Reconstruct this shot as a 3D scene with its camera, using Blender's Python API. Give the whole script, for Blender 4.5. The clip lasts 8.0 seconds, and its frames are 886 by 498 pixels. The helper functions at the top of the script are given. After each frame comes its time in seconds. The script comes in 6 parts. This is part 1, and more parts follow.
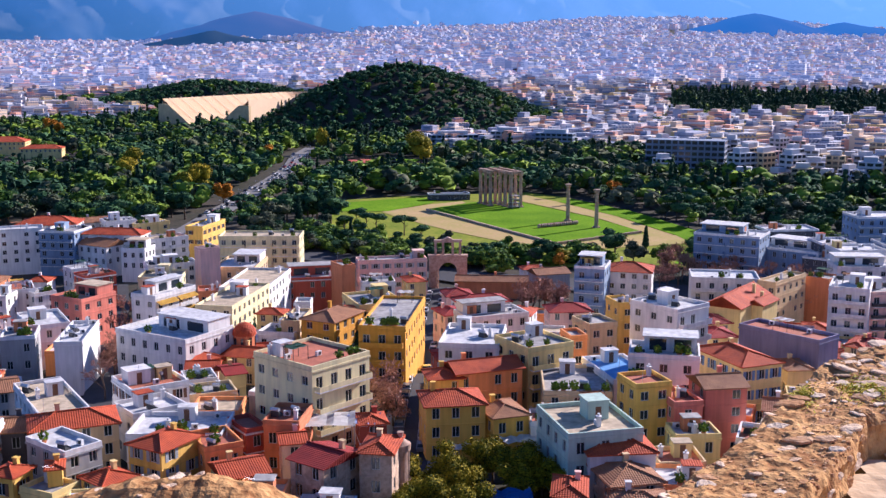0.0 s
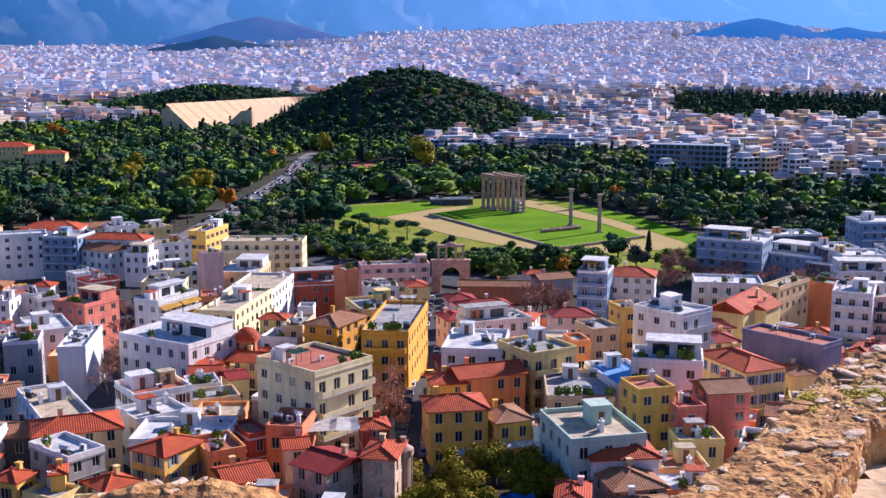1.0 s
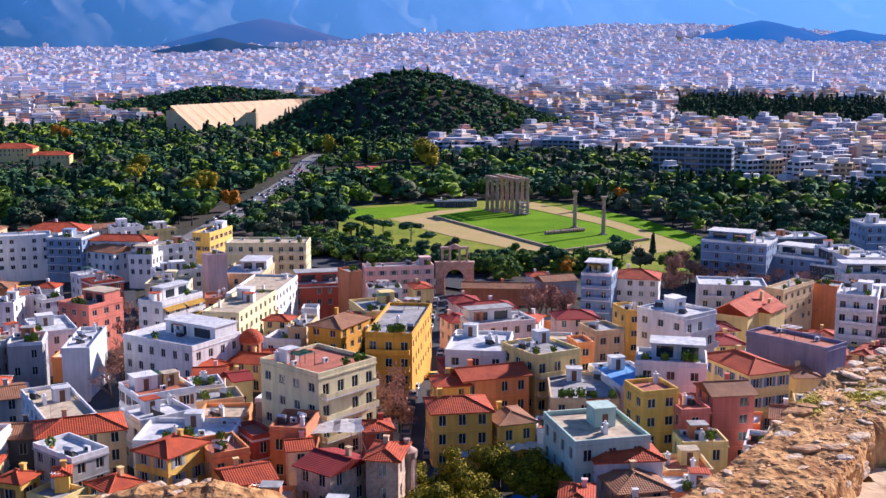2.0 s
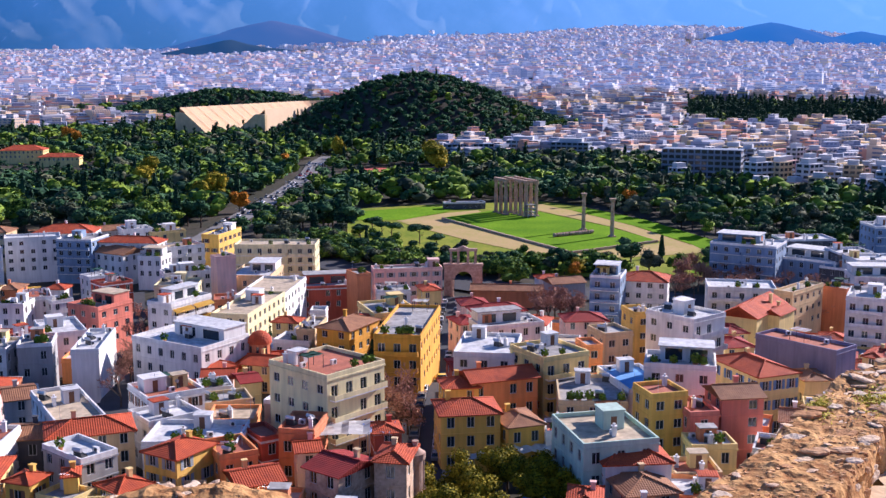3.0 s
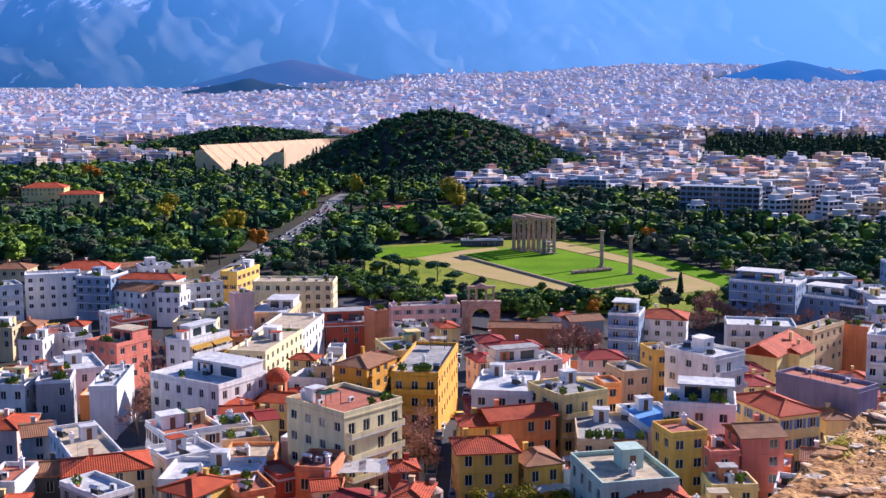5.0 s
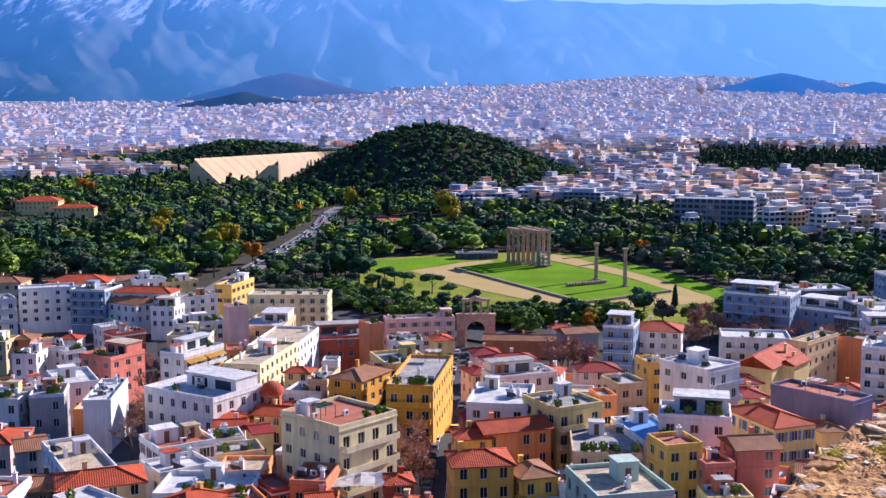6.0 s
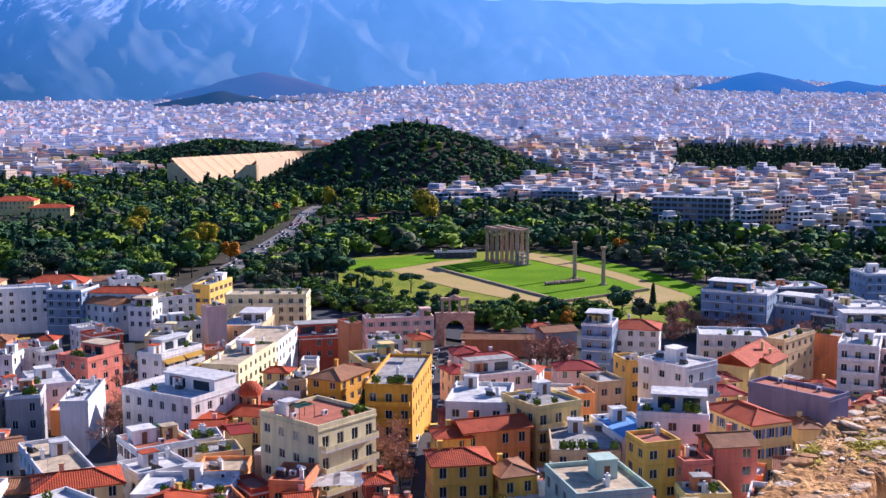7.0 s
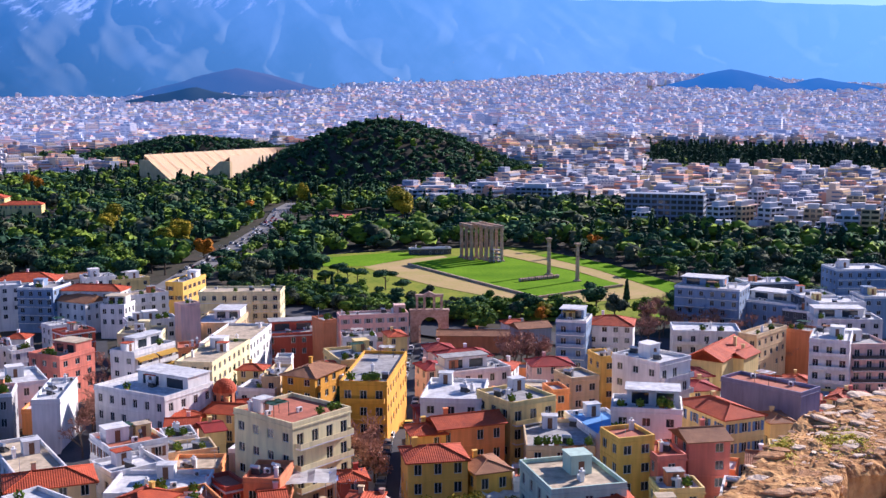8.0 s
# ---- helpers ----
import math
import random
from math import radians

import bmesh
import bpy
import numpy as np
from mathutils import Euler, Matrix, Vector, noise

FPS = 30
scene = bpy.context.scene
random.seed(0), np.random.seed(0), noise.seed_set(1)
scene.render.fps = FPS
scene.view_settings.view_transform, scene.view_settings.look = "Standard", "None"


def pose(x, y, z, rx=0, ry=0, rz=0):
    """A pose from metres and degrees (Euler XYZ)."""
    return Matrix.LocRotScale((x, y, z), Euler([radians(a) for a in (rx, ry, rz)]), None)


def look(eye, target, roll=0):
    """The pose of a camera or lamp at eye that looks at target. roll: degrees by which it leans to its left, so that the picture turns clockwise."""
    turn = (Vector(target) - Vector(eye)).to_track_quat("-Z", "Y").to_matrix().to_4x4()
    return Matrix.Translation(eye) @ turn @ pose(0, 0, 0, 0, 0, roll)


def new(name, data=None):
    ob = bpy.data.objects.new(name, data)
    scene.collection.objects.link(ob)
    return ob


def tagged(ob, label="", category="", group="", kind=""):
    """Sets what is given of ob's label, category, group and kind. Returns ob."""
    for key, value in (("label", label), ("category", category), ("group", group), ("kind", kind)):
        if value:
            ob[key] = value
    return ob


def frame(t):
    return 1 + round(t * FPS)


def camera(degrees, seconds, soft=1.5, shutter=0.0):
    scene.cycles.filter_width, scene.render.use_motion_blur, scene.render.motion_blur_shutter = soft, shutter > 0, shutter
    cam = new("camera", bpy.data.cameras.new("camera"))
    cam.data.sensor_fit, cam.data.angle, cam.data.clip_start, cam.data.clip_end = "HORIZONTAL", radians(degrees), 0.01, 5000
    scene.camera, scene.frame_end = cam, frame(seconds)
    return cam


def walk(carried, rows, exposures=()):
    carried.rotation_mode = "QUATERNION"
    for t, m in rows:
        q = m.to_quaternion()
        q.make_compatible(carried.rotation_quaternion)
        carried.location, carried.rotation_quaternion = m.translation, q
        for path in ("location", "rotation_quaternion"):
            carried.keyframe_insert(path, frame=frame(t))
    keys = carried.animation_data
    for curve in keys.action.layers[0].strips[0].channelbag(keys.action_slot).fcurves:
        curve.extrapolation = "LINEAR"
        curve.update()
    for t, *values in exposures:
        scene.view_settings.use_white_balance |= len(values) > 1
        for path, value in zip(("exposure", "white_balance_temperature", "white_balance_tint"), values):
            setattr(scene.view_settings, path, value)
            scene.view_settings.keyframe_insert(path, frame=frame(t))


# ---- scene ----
# ---- camera: a slow turn from the parapet ----
cam = camera(44.0, 8.0, soft=1.45)
EYE, TILT = 75.0, -10.0
ROWS = [  # seconds, sideways, up, yaw, pitch, roll
    (0.0, 0.0, 0.0, 0.0, 0.0, 0.0),
    (0.5, 0.0, 0.001, 0.077, 0.138, 0.025),
    (1.0, 0.0, 0.001, 0.150, 0.252, 0.020),
    (1.5, 0.0, 0.001, 0.240, 0.328, -0.040),
    (1.7, 0.0, 0.001, 0.270, 0.345, -0.050),
    (2.8, 0.002, 0.002, 0.710, 0.420, -0.130),
    (3.0, 0.002, 0.002, 0.801, 0.460, -0.139),
    (3.5, 0.006, 0.002, 1.107, 0.479, -0.199),
    (4.0, 0.007, 0.003, 1.390, 0.694, -0.259),
    (4.2, 0.008, 0.003, 1.520, 0.960, -0.255),
    (4.5, 0.010, 0.003, 1.619, 1.618, -0.242),
    (4.7, 0.012, 0.002, 1.720, 1.990, -0.230),
    (5.8, 0.027, -0.009, 1.650, 3.000, -0.110),
    (6.0, 0.028, -0.010, 1.460, 3.070, -0.095),
    (6.5, 0.029, -0.011, 0.973, 3.078, -0.012),
    (7.0, 0.030, -0.011, 0.360, 3.023, 0.131),
    (7.5, 0.030, -0.012, -0.328, 2.946, 0.213),
    (8.0, 0.030, -0.013, -0.966, 2.843, 0.324),
]
walk(cam, [(t, pose(0, 0, EYE, TILT, 0, 0) @ pose(x, 0, z, 90 + pitch, roll, yaw)) for t, x, z, yaw, pitch, roll in ROWS],
     exposures=[(0.0, 0.98, 4720, 31), (8.0, 0.98, 4720, 31)])

# ---- sky and sun: clear winter noon ----
SUN_AZ, SUN_EL = radians(50), radians(25.5)
world = bpy.data.worlds.new("sky")
scene.world = world
world.use_nodes = True
wn = world.node_tree.nodes
sky = wn.new("ShaderNodeTexSky")
sky.sky_type, sky.sun_disc, sky.sun_elevation, sky.sun_rotation = "NISHITA", False, SUN_EL, SUN_AZ
sky.air_density, sky.dust_density, sky.ozone_density = 1.0, 0.1, 4.0
wn["Background"].inputs["Strength"].default_value = 0.052
world.node_tree.links.new(sky.outputs[0], wn["Background"].inputs["Color"])
sun_data = bpy.data.lights.new("sun", "SUN")
sun_data.energy, sun_data.angle, sun_data.color = 5.0, radians(0.53), (1.0, 0.79, 0.48)
sun = new("sun", sun_data)
to_sun = Vector((math.sin(SUN_AZ) * math.cos(SUN_EL), math.cos(SUN_AZ) * math.cos(SUN_EL), math.sin(SUN_EL)))
sun.matrix_world = look(to_sun * 400 + Vector((0, 300, 0)), (0, 300, 0))


# ---- materials ----
def nodes_of(m):
    m.use_nodes = True
    return m.node_tree.nodes, m.node_tree.links, m.node_tree.nodes["Principled BSDF"]


def surface(name, rgb, rough=0.85, vary=0.25, grain=3.0, patch=0.12, bump=0.3, other=None, metallic=0.0, island=0.0, per_object=0.0, spec=0.3, streak=False):
    """Colour varied at two scales (grain and patch, per metre), with fine relief."""
    m = bpy.data.materials.new(name)
    n, l, p = nodes_of(m)
    geo = n.new("ShaderNodeNewGeometry")
    fine, broad = n.new("ShaderNodeTexNoise"), n.new("ShaderNodeTexNoise")
    fine.inputs["Scale"].default_value, broad.inputs["Scale"].default_value = grain, patch
    fine.inputs["Detail"].default_value, broad.inputs["Detail"].default_value = 4, 5
    if streak:  # rain streaks: stretched along the height
        mp = n.new("ShaderNodeMapping")
        mp.inputs["Scale"].default_value = (1.0, 1.0, 0.10)
        l.new(geo.outputs["Position"], mp.inputs["Vector"])
        l.new(mp.outputs[0], fine.inputs["Vector"])
    else:
        l.new(geo.outputs["Position"], fine.inputs["Vector"])
    l.new(geo.outputs["Position"], broad.inputs["Vector"])
    add = n.new("ShaderNodeMath")
    add.operation = "ADD"
    l.new(fine.outputs["Fac"], add.inputs[0])
    l.new(broad.outputs["Fac"], add.inputs[1])
    value = add.outputs[0]
    for amount, socket in ((island, geo.outputs["Random Per Island"]), (per_object, None)):
        if amount:
            if socket is None:
                socket = n.new("ShaderNodeObjectInfo").outputs["Random"]
            more = n.new("ShaderNodeMath")
            more.operation = "MULTIPLY_ADD"
            l.new(socket, more.inputs[0])
            more.inputs[1].default_value = amount
            l.new(value, more.inputs[2])
            value = more.outputs[0]
    ramp = n.new("ShaderNodeValToRGB")
    scale = n.new("ShaderNodeMath")
    scale.operation = "MULTIPLY"
    scale.inputs[1].default_value = 1 / (2 + island + per_object)
    l.new(value, scale.inputs[0])
    l.new(scale.outputs[0], ramp.inputs["Fac"])
    other = other or [c * (1 - vary) for c in rgb]
    ramp.color_ramp.elements[0].position, ramp.color_ramp.elements[1].position = 0.33, 0.62
    ramp.color_ramp.elements[0].color = (*other, 1)
    ramp.color_ramp.elements[1].color = (*rgb, 1)
    l.new(ramp.outputs["Color"], p.inputs["Base Color"])
    p.inputs["Roughness"].default_value, p.inputs["Metallic"].default_value = rough, metallic
    p.inputs["Specular IOR Level"].default_value = spec
    if bump:
        b = n.new("ShaderNodeBump")
        b.inputs["Strength"].default_value, b.inputs["Distance"].default_value = bump, 0.05
        l.new(fine.outputs["Fac"], b.inputs["Height"])
        l.new(b.outputs["Normal"], p.inputs["Normal"])
    return m


def tile_material(name, rgb, other):
    """Clay roof tiles: rows and courses as relief, patchy burnt colour."""
    m = surface(name, rgb, 0.8, 0, 5.0, 0.5, 0.0, other)
    n, l, p = nodes_of(m)
    co = n.new("ShaderNodeTexCoord")
    rows = []
    for direction in ("X", "Y"):
        w = n.new("ShaderNodeTexWave")
        w.bands_direction, w.inputs["Scale"].default_value = direction, 0.9
        w.inputs["Distortion"].default_value = 0.6
        l.new(co.outputs["Object"], w.inputs["Vector"])
        rows.append(w)
    mix = n.new("ShaderNodeMath")
    mix.operation = "ADD"
    l.new(rows[0].outputs["Fac"], mix.inputs[0])
    l.new(rows[1].outputs["Fac"], mix.inputs[1])
    b = n.new("ShaderNodeBump")
    b.inputs["Strength"].default_value, b.inputs["Distance"].default_value = 0.5, 0.12
    l.new(mix.outputs[0], b.inputs["Height"])
    l.new(b.outputs["Normal"], p.inputs["Normal"])
    return m


PAINT = dict(white=(0.82, 0.79, 0.75), cream=(0.86, 0.66, 0.25), ivory=(0.88, 0.76, 0.41), yellow=(0.88, 0.55, 0.10), ochre=(0.76, 0.38, 0.03), orange=(0.90, 0.36, 0.11),
             pink=(0.80, 0.26, 0.17), palepink=(0.84, 0.56, 0.46), mauve=(0.27, 0.24, 0.34), grey=(0.40, 0.39, 0.38), bluegrey=(0.26, 0.34, 0.47),
             beige=(0.72, 0.53, 0.28), brickred=(0.48, 0.10, 0.055), terracotta=(0.64, 0.24, 0.10), green=(0.52, 0.66, 0.54), dark=(0.10, 0.10, 0.11))
WALL = {k: surface("plaster_" + k, v, 0.9, 0.34, 1.3, 0.16, 0.15, streak=True) for k, v in PAINT.items()}
WALL["stone"] = surface("rubble_masonry", (0.64, 0.47, 0.32), 0.95, 0, 2.2, 0.6, 0.9, (0.32, 0.21, 0.13))
TILE = tile_material("clay_tiles", (0.56, 0.10, 0.022), (0.28, 0.045, 0.016))
TILE_OLD = tile_material("weathered_clay_tiles", (0.40, 0.19, 0.08), (0.20, 0.09, 0.045))
TILE_DARK = tile_material("dark_red_tiles", (0.36, 0.035, 0.022), (0.19, 0.02, 0.015))
TERRACE = dict(white=surface("white_roof_coating", (0.70, 0.69, 0.67), 0.8, 0.5, 1.0, 0.45), grey=surface("grey_roof_screed", (0.44, 0.42, 0.39), 0.9, 0.55, 1.0, 0.45),
               tan=surface("tan_roof_screed", (0.62, 0.50, 0.33), 0.9, 0.5, 1.0, 0.45), red=surface("red_terrace_tiles", (0.50, 0.17, 0.09), 0.8, 0.4, 2.0, 0.4),
               blue=surface("blue_roof_membrane", (0.18, 0.38, 0.72), 0.6, 0.25, 1.0, 0.2))
GLASS = surface("dark_window_glass", (0.03, 0.04, 0.05), 0.12, 0.5, 0.7, 0.3, 0.0, spec=0.6, per_object=0.8)
FRAME = surface("painted_window_frame", (0.62, 0.60, 0.56), 0.6, 0.2, 3.0, 0.4, 0.0)
SHUTTER = dict(brown=surface("brown_shutter", (0.20, 0.10, 0.05), 0.7), blue=surface("blue_shutter", (0.16, 0.26, 0.42), 0.7), green=surface("green_shutter", (0.08, 0.18, 0.12), 0.7),
               grey=surface("grey_shutter", (0.35, 0.38, 0.40), 0.7))
RAIL = surface("dark_iron_rail", (0.06, 0.06, 0.06), 0.5, 0.2)
AWNING = dict(yellow=surface("yellow_awning", (0.75, 0.48, 0.06), 0.8, 0.2, 1.5), white=surface("white_awning", (0.78, 0.76, 0.72), 0.8, 0.15, 1.5), blue=surface("blue_awning", (0.08, 0.20, 0.55), 0.7, 0.3, 1.5))
METAL = surface("galvanised_metal", (0.55, 0.56, 0.58), 0.4, 0.2, 2.0, metallic=0.6)
PANEL = surface("solar_collector", (0.03, 0.05, 0.10), 0.15, 0.3, 1.0, bump=0)
ASPHALT = surface("asphalt", (0.06, 0.06, 0.065), 0.9, 0.4, 2.0, 0.15)
PAVING = surface("pavement_slabs", (0.34, 0.32, 0.29), 0.9, 0.3, 2.0, 0.2)
MARBLE = surface("weathered_marble", (0.54, 0.39, 0.29), 0.8, 0, 1.2, 0.3, 0.6, (0.30, 0.18, 0.12), spec=0.1)
PALE_MARBLE = surface("pale_marble", (0.78, 0.57, 0.34), 0.7, 0.12, 0.5, 0.06, 0.2)
BARK = surface("bark", (0.14, 0.10, 0.07), 0.95, 0.5, 4.0, 0.6, 0.6)
LEAF = dict(pine=surface("pine_foliage", (0.065, 0.13, 0.05), 0.8, 0, 0.5, 0.06, 0, (0.020, 0.050, 0.030), island=1.2, spec=0.05),
            cypress=surface("cypress_foliage", (0.036, 0.076, 0.036), 0.8, 0, 0.5, 0.06, 0, (0.014, 0.032, 0.022), island=0.9, spec=0.05),
            broad=surface("evergreen_foliage", (0.20, 0.28, 0.025), 0.75, 0, 0.5, 0.06, 0, (0.035, 0.075, 0.018), island=1.2, spec=0.05),
            olive=surface("olive_foliage", (0.12, 0.13, 0.07), 0.75, 0, 0.5, 0.06, 0, (0.035, 0.05, 0.03), island=1.2, spec=0.05),
            bright=surface("citrus_foliage", (0.36, 0.28, 0.008), 0.7, 0, 0.8, 0.2, 0, (0.055, 0.07, 0.008), island=1.4, spec=0.05),
            autumn=surface("autumn_foliage", (0.6, 0.24, 0.015), 0.75, 0, 0.5, 0.1, 0, (0.24, 0.11, 0.012), island=1.2, spec=0.05),
            gold=surface("golden_foliage", (0.45, 0.34, 0.015), 0.75, 0, 0.5, 0.1, 0, (0.14, 0.14, 0.012), island=1.2, spec=0.05),
            twig=surface("bare_twigs", (0.46, 0.25, 0.17), 0.9, 0.45, 1.0, 0.2, 0, spec=0.05, island=1.0))


# ---- mesh helpers ----
def step(a, b, v):
    t = min(1.0, max(0.0, (v - a) / (b - a)))
    return t * t * (3 - 2 * t)


def mound(x, y, cx, cy, rx, ry, top):
    d = math.hypot((x - cx) / rx, (y - cy) / ry)
    return top * (1 - step(0.0, 1.0, d)) if d < 1 else 0.0


def ground_z(x, y):
    """Height of the land: old town rising to the rock, a flat valley, then the plain climbing to the mountain."""
    r = math.hypot(x, y)
    z = 12 * (1 - step(150, 335, r)) + 42 * (1 - step(45, 105, r))
    if r > 950:
        b = x / max(y, 1.0)
        z += 178 * (0.68 + 0.36 * step(-0.40, 0.0, b) - 0.16 * step(0.18, 0.42, b)) * ((r - 950) / 3550) ** 1.12 + 34 * step(3200, 4500, r) * step(0.0, 0.16, b) * (1 - 0.55 * step(0.24, 0.40, b))
    z += mound(x, y, -40, 1130, 190, 180, 56)
    z += mound(x, y, -285, 1370, 190, 120, 26)
    return z


def box(bm, x0, x1, y0, y1, z0, z1, mi=0):
    v = [bm.verts.new(c) for c in ((x0, y0, z0), (x1, y0, z0), (x1, y1, z0), (x0, y1, z0), (x0, y0, z1), (x1, y0, z1), (x1, y1, z1), (x0, y1, z1))]
    for i in ((3, 2, 1, 0), (4, 5, 6, 7), (0, 1, 5, 4), (1, 2, 6, 5), (2, 3, 7, 6), (3, 0, 4, 7)):
        bm.faces.new([v[k] for k in i]).material_index = mi


def poly(bm, points, mi=0):
    f = bm.faces.new([bm.verts.new(p) for p in points])
    f.material_index = mi
    return f


def tube(bm, p0, p1, r0, r1, sides=8, mi=0, cap=True):
    p0, p1 = Vector(p0), Vector(p1)
    q = (p1 - p0).to_track_quat("Z", "Y")
    rings = []
    for p, r in ((p0, r0), (p1, r1)):
        rings.append([bm.verts.new(p + q @ Vector((r * math.cos(a), r * math.sin(a), 0))) for a in [2 * math.pi * i / sides for i in range(sides)]])
    for i in range(sides):
        j = (i + 1) % sides
        bm.faces.new((rings[0][i], rings[0][j], rings[1][j], rings[1][i])).material_index = mi
    if cap:
        bm.faces.new(rings[1]).material_index = mi
        bm.faces.new(rings[0][::-1]).material_index = mi


def mesh_of(name, bm, *materials):
    me = bpy.data.meshes.new(name)
    bm.to_mesh(me)
    bm.free()
    for m in materials:
        me.materials.append(m)
    return me


def part(name, bm, material, parent, label=""):
    """Links a bmesh (or a shared mesh) as one object under a thing or a part."""
    me = bm if isinstance(bm, bpy.types.Mesh) else mesh_of(name, bm, *(material if isinstance(material, (list, tuple)) else (material,)))
    ob = new(name, me)
    ob.parent = parent
    return tagged(ob, label)


def thing(name, m, label, category, group="", kind=""):
    ob = new(name)
    ob.matrix_world = m
    return tagged(ob, label, category, group, kind)


def array_mesh(name, verts, faces, material, smooth=False):
    """A mesh from numpy arrays (faces all of one size)."""
    me = bpy.data.meshes.new(name)
    k = faces.shape[1]
    me.vertices.add(len(verts))
    me.vertices.foreach_set("co", verts.astype(np.float32).ravel())
    me.loops.add(faces.size)
    me.loops.foreach_set("vertex_index", faces.astype(np.int32).ravel())
    me.polygons.add(len(faces))
    me.polygons.foreach_set("loop_start", np.arange(0, faces.size, k, dtype=np.int32))
    me.update(calc_edges=True)
    me.validate()
    (me.shade_smooth if smooth else me.shade_flat)()
    me.materials.append(material)
    return me


# ---- land ----
def land():
    bm = bmesh.new()
    radii = [0.0] + [20 + 4880 * (i / 150) ** 1.9 for i in range(151)]
    angles = [radians(-180 + 12 * i) for i in range(12)] + [radians(-36 + 0.75 * i) for i in range(97)] + [radians(48 + 12 * i) for i in range(12)]
    rings = []
    for r in radii:
        rings.append([bm.verts.new((r * math.sin(a), r * math.cos(a), ground_z(r * math.sin(a), r * math.cos(a)) - (0.5 if r else 0))) for a in angles])
    for a, b in zip(rings, rings[1:]):
        for i in range(len(angles)):
            j = (i + 1) % len(angles)
            bm.faces.new((a[i], a[j], b[j], b[i]))
    me = mesh_of("ground", bm, surface("city_ground", (0.085, 0.07, 0.055), 0.95, 0, 0.6, 0.02, 0.2, (0.03, 0.04, 0.025), spec=0.1))
    tagged(new("ground", me), "earth and paved ground rising from the valley to the mountain", "ground", kind="structure")


land()


def sheet(name, pts, dz, material, label, category, kind="structure"):
    """A flat sheet laid on the land, cut fine enough to follow it."""
    bm = bmesh.new()
    f = poly(bm, [(x, y, 0) for x, y in pts])
    bmesh.ops.triangulate(bm, faces=[f])
    for _ in range(4):
        long_edges = [e for e in bm.edges if e.calc_length() > 14]
        if long_edges:
            bmesh.ops.subdivide_edges(bm, edges=long_edges, cuts=1)
    bmesh.ops.triangulate(bm, faces=bm.faces)
    for v in bm.verts:
        v.co.z = ground_z(v.co.x, v.co.y) + dz
    bmesh.ops.recalc_face_normals(bm, faces=bm.faces)
    return tagged(new(name, mesh_of(name, bm, material)), label, category, kind=kind)


GRASS = surface("winter_grass", (0.19, 0.33, 0.003), 0.95, 0, 0.9, 0.05, 0.6, (0.085, 0.19, 0.002), spec=0.02)
DRY = surface("trodden_earth", (0.50, 0.35, 0.16), 0.95, 0, 0.7, 0.06, 0.4, (0.36, 0.32, 0.08), spec=0.05)
ROUGH = surface("patchy_meadow", (0.30, 0.30, 0.03), 0.95, 0, 0.5, 0.07, 0.5, (0.12, 0.19, 0.01), spec=0.05)
sheet("ground_precinct", [(-60, 545), (-50, 470), (-17, 415), (40, 387), (108, 387), (118, 445), (92, 530), (66, 585), (46, 606), (-13, 592), (-50, 575)], 0.10, ROUGH, "patchy olive-green meadow of the temple precinct", "ground")
sheet("path_long", [(-30, 528), (-6, 556), (10, 568), (12, 560), (-9, 536), (14, 494), (45, 432), (38, 424), (4, 468), (-20, 508)], 0.25, DRY, "sandy path along the raised platform", "path")
sheet("path_front", [(38, 424), (45, 432), (88, 463), (108, 452), (96, 436), (60, 424)], 0.28, DRY, "sandy path in front of the platform", "path")
sheet("path_side", [(87, 463), (72, 508), (34, 580), (45, 592), (59, 566), (82, 512), (98, 456)], 0.31, DRY, "sandy path behind the columns", "path")
sheet("lawn_outer", [(-54, 560), (-51, 530), (-27, 530), (-6, 560), (0, 580), (-20, 580)], 0.30, GRASS, "bright green lawn beside the sandy path", "lawn")
sheet("lawn_inner", [(45.4, 434.4), (84.9, 464), (69, 505.5), (31.6, 574.6), (-7.9, 533)], 1.0, GRASS, "green lawn on the raised temple platform", "lawn")
sheet("lawn_side", [(82.5, 512), (59.5, 566), (68, 577), (92, 530), (117, 446), (109, 392), (84, 392), (101, 436), (98.5, 457)], 0.34, GRASS, "rough green grass beside the precinct", "lawn")


# ---- streets ----
def band(name, line, width, dz, material, label, category):
    left, right = [], []
    for i, (x, y) in enumerate(line):
        a, b = line[max(0, i - 1)], line[min(len(line) - 1, i + 1)]
        d = Vector((b[0] - a[0], b[1] - a[1])).normalized()
        left.append((x - d.y * width / 2, y + d.x * width / 2))
        right.append((x + d.y * width / 2, y - d.x * width / 2))
    return sheet(name, left + right[::-1], dz, material, label, category)


STREET = [(-6.0, 150), (-5.5, 170), (-5.3, 202), (-4.5, 251), (-3.0, 318), (-1.7, 352)]
band("pavement_1", STREET, 9.6, 0.15, PAVING, "narrow paved footways of the old street", "pavement")
band("road_1", STREET, 6.4, 0.30, ASPHALT, "narrow asphalt street in deep shade", "road")
LANE = [(-63, 186), (-68.5, 212), (-83, 265), (-98, 322), (-108, 356)]
band("road_2", LANE, 7, 0.30, ASPHALT, "narrow shaded side street between houses", "road")
AVENUE = [(-112, 440), (-109, 524), (-106, 597), (-104, 666), (-103, 741), (-110, 839), (-108, 906)]
band("road_3", AVENUE, 12, 0.25, surface("pale_asphalt", (0.22, 0.21, 0.20), 0.9, 0.3, 1.0, 0.1), "broad avenue between the parks, busy with cars", "road")
CROSS = [(-125, 470), (-60, 420), (10, 368), (80, 345), (170, 340)]
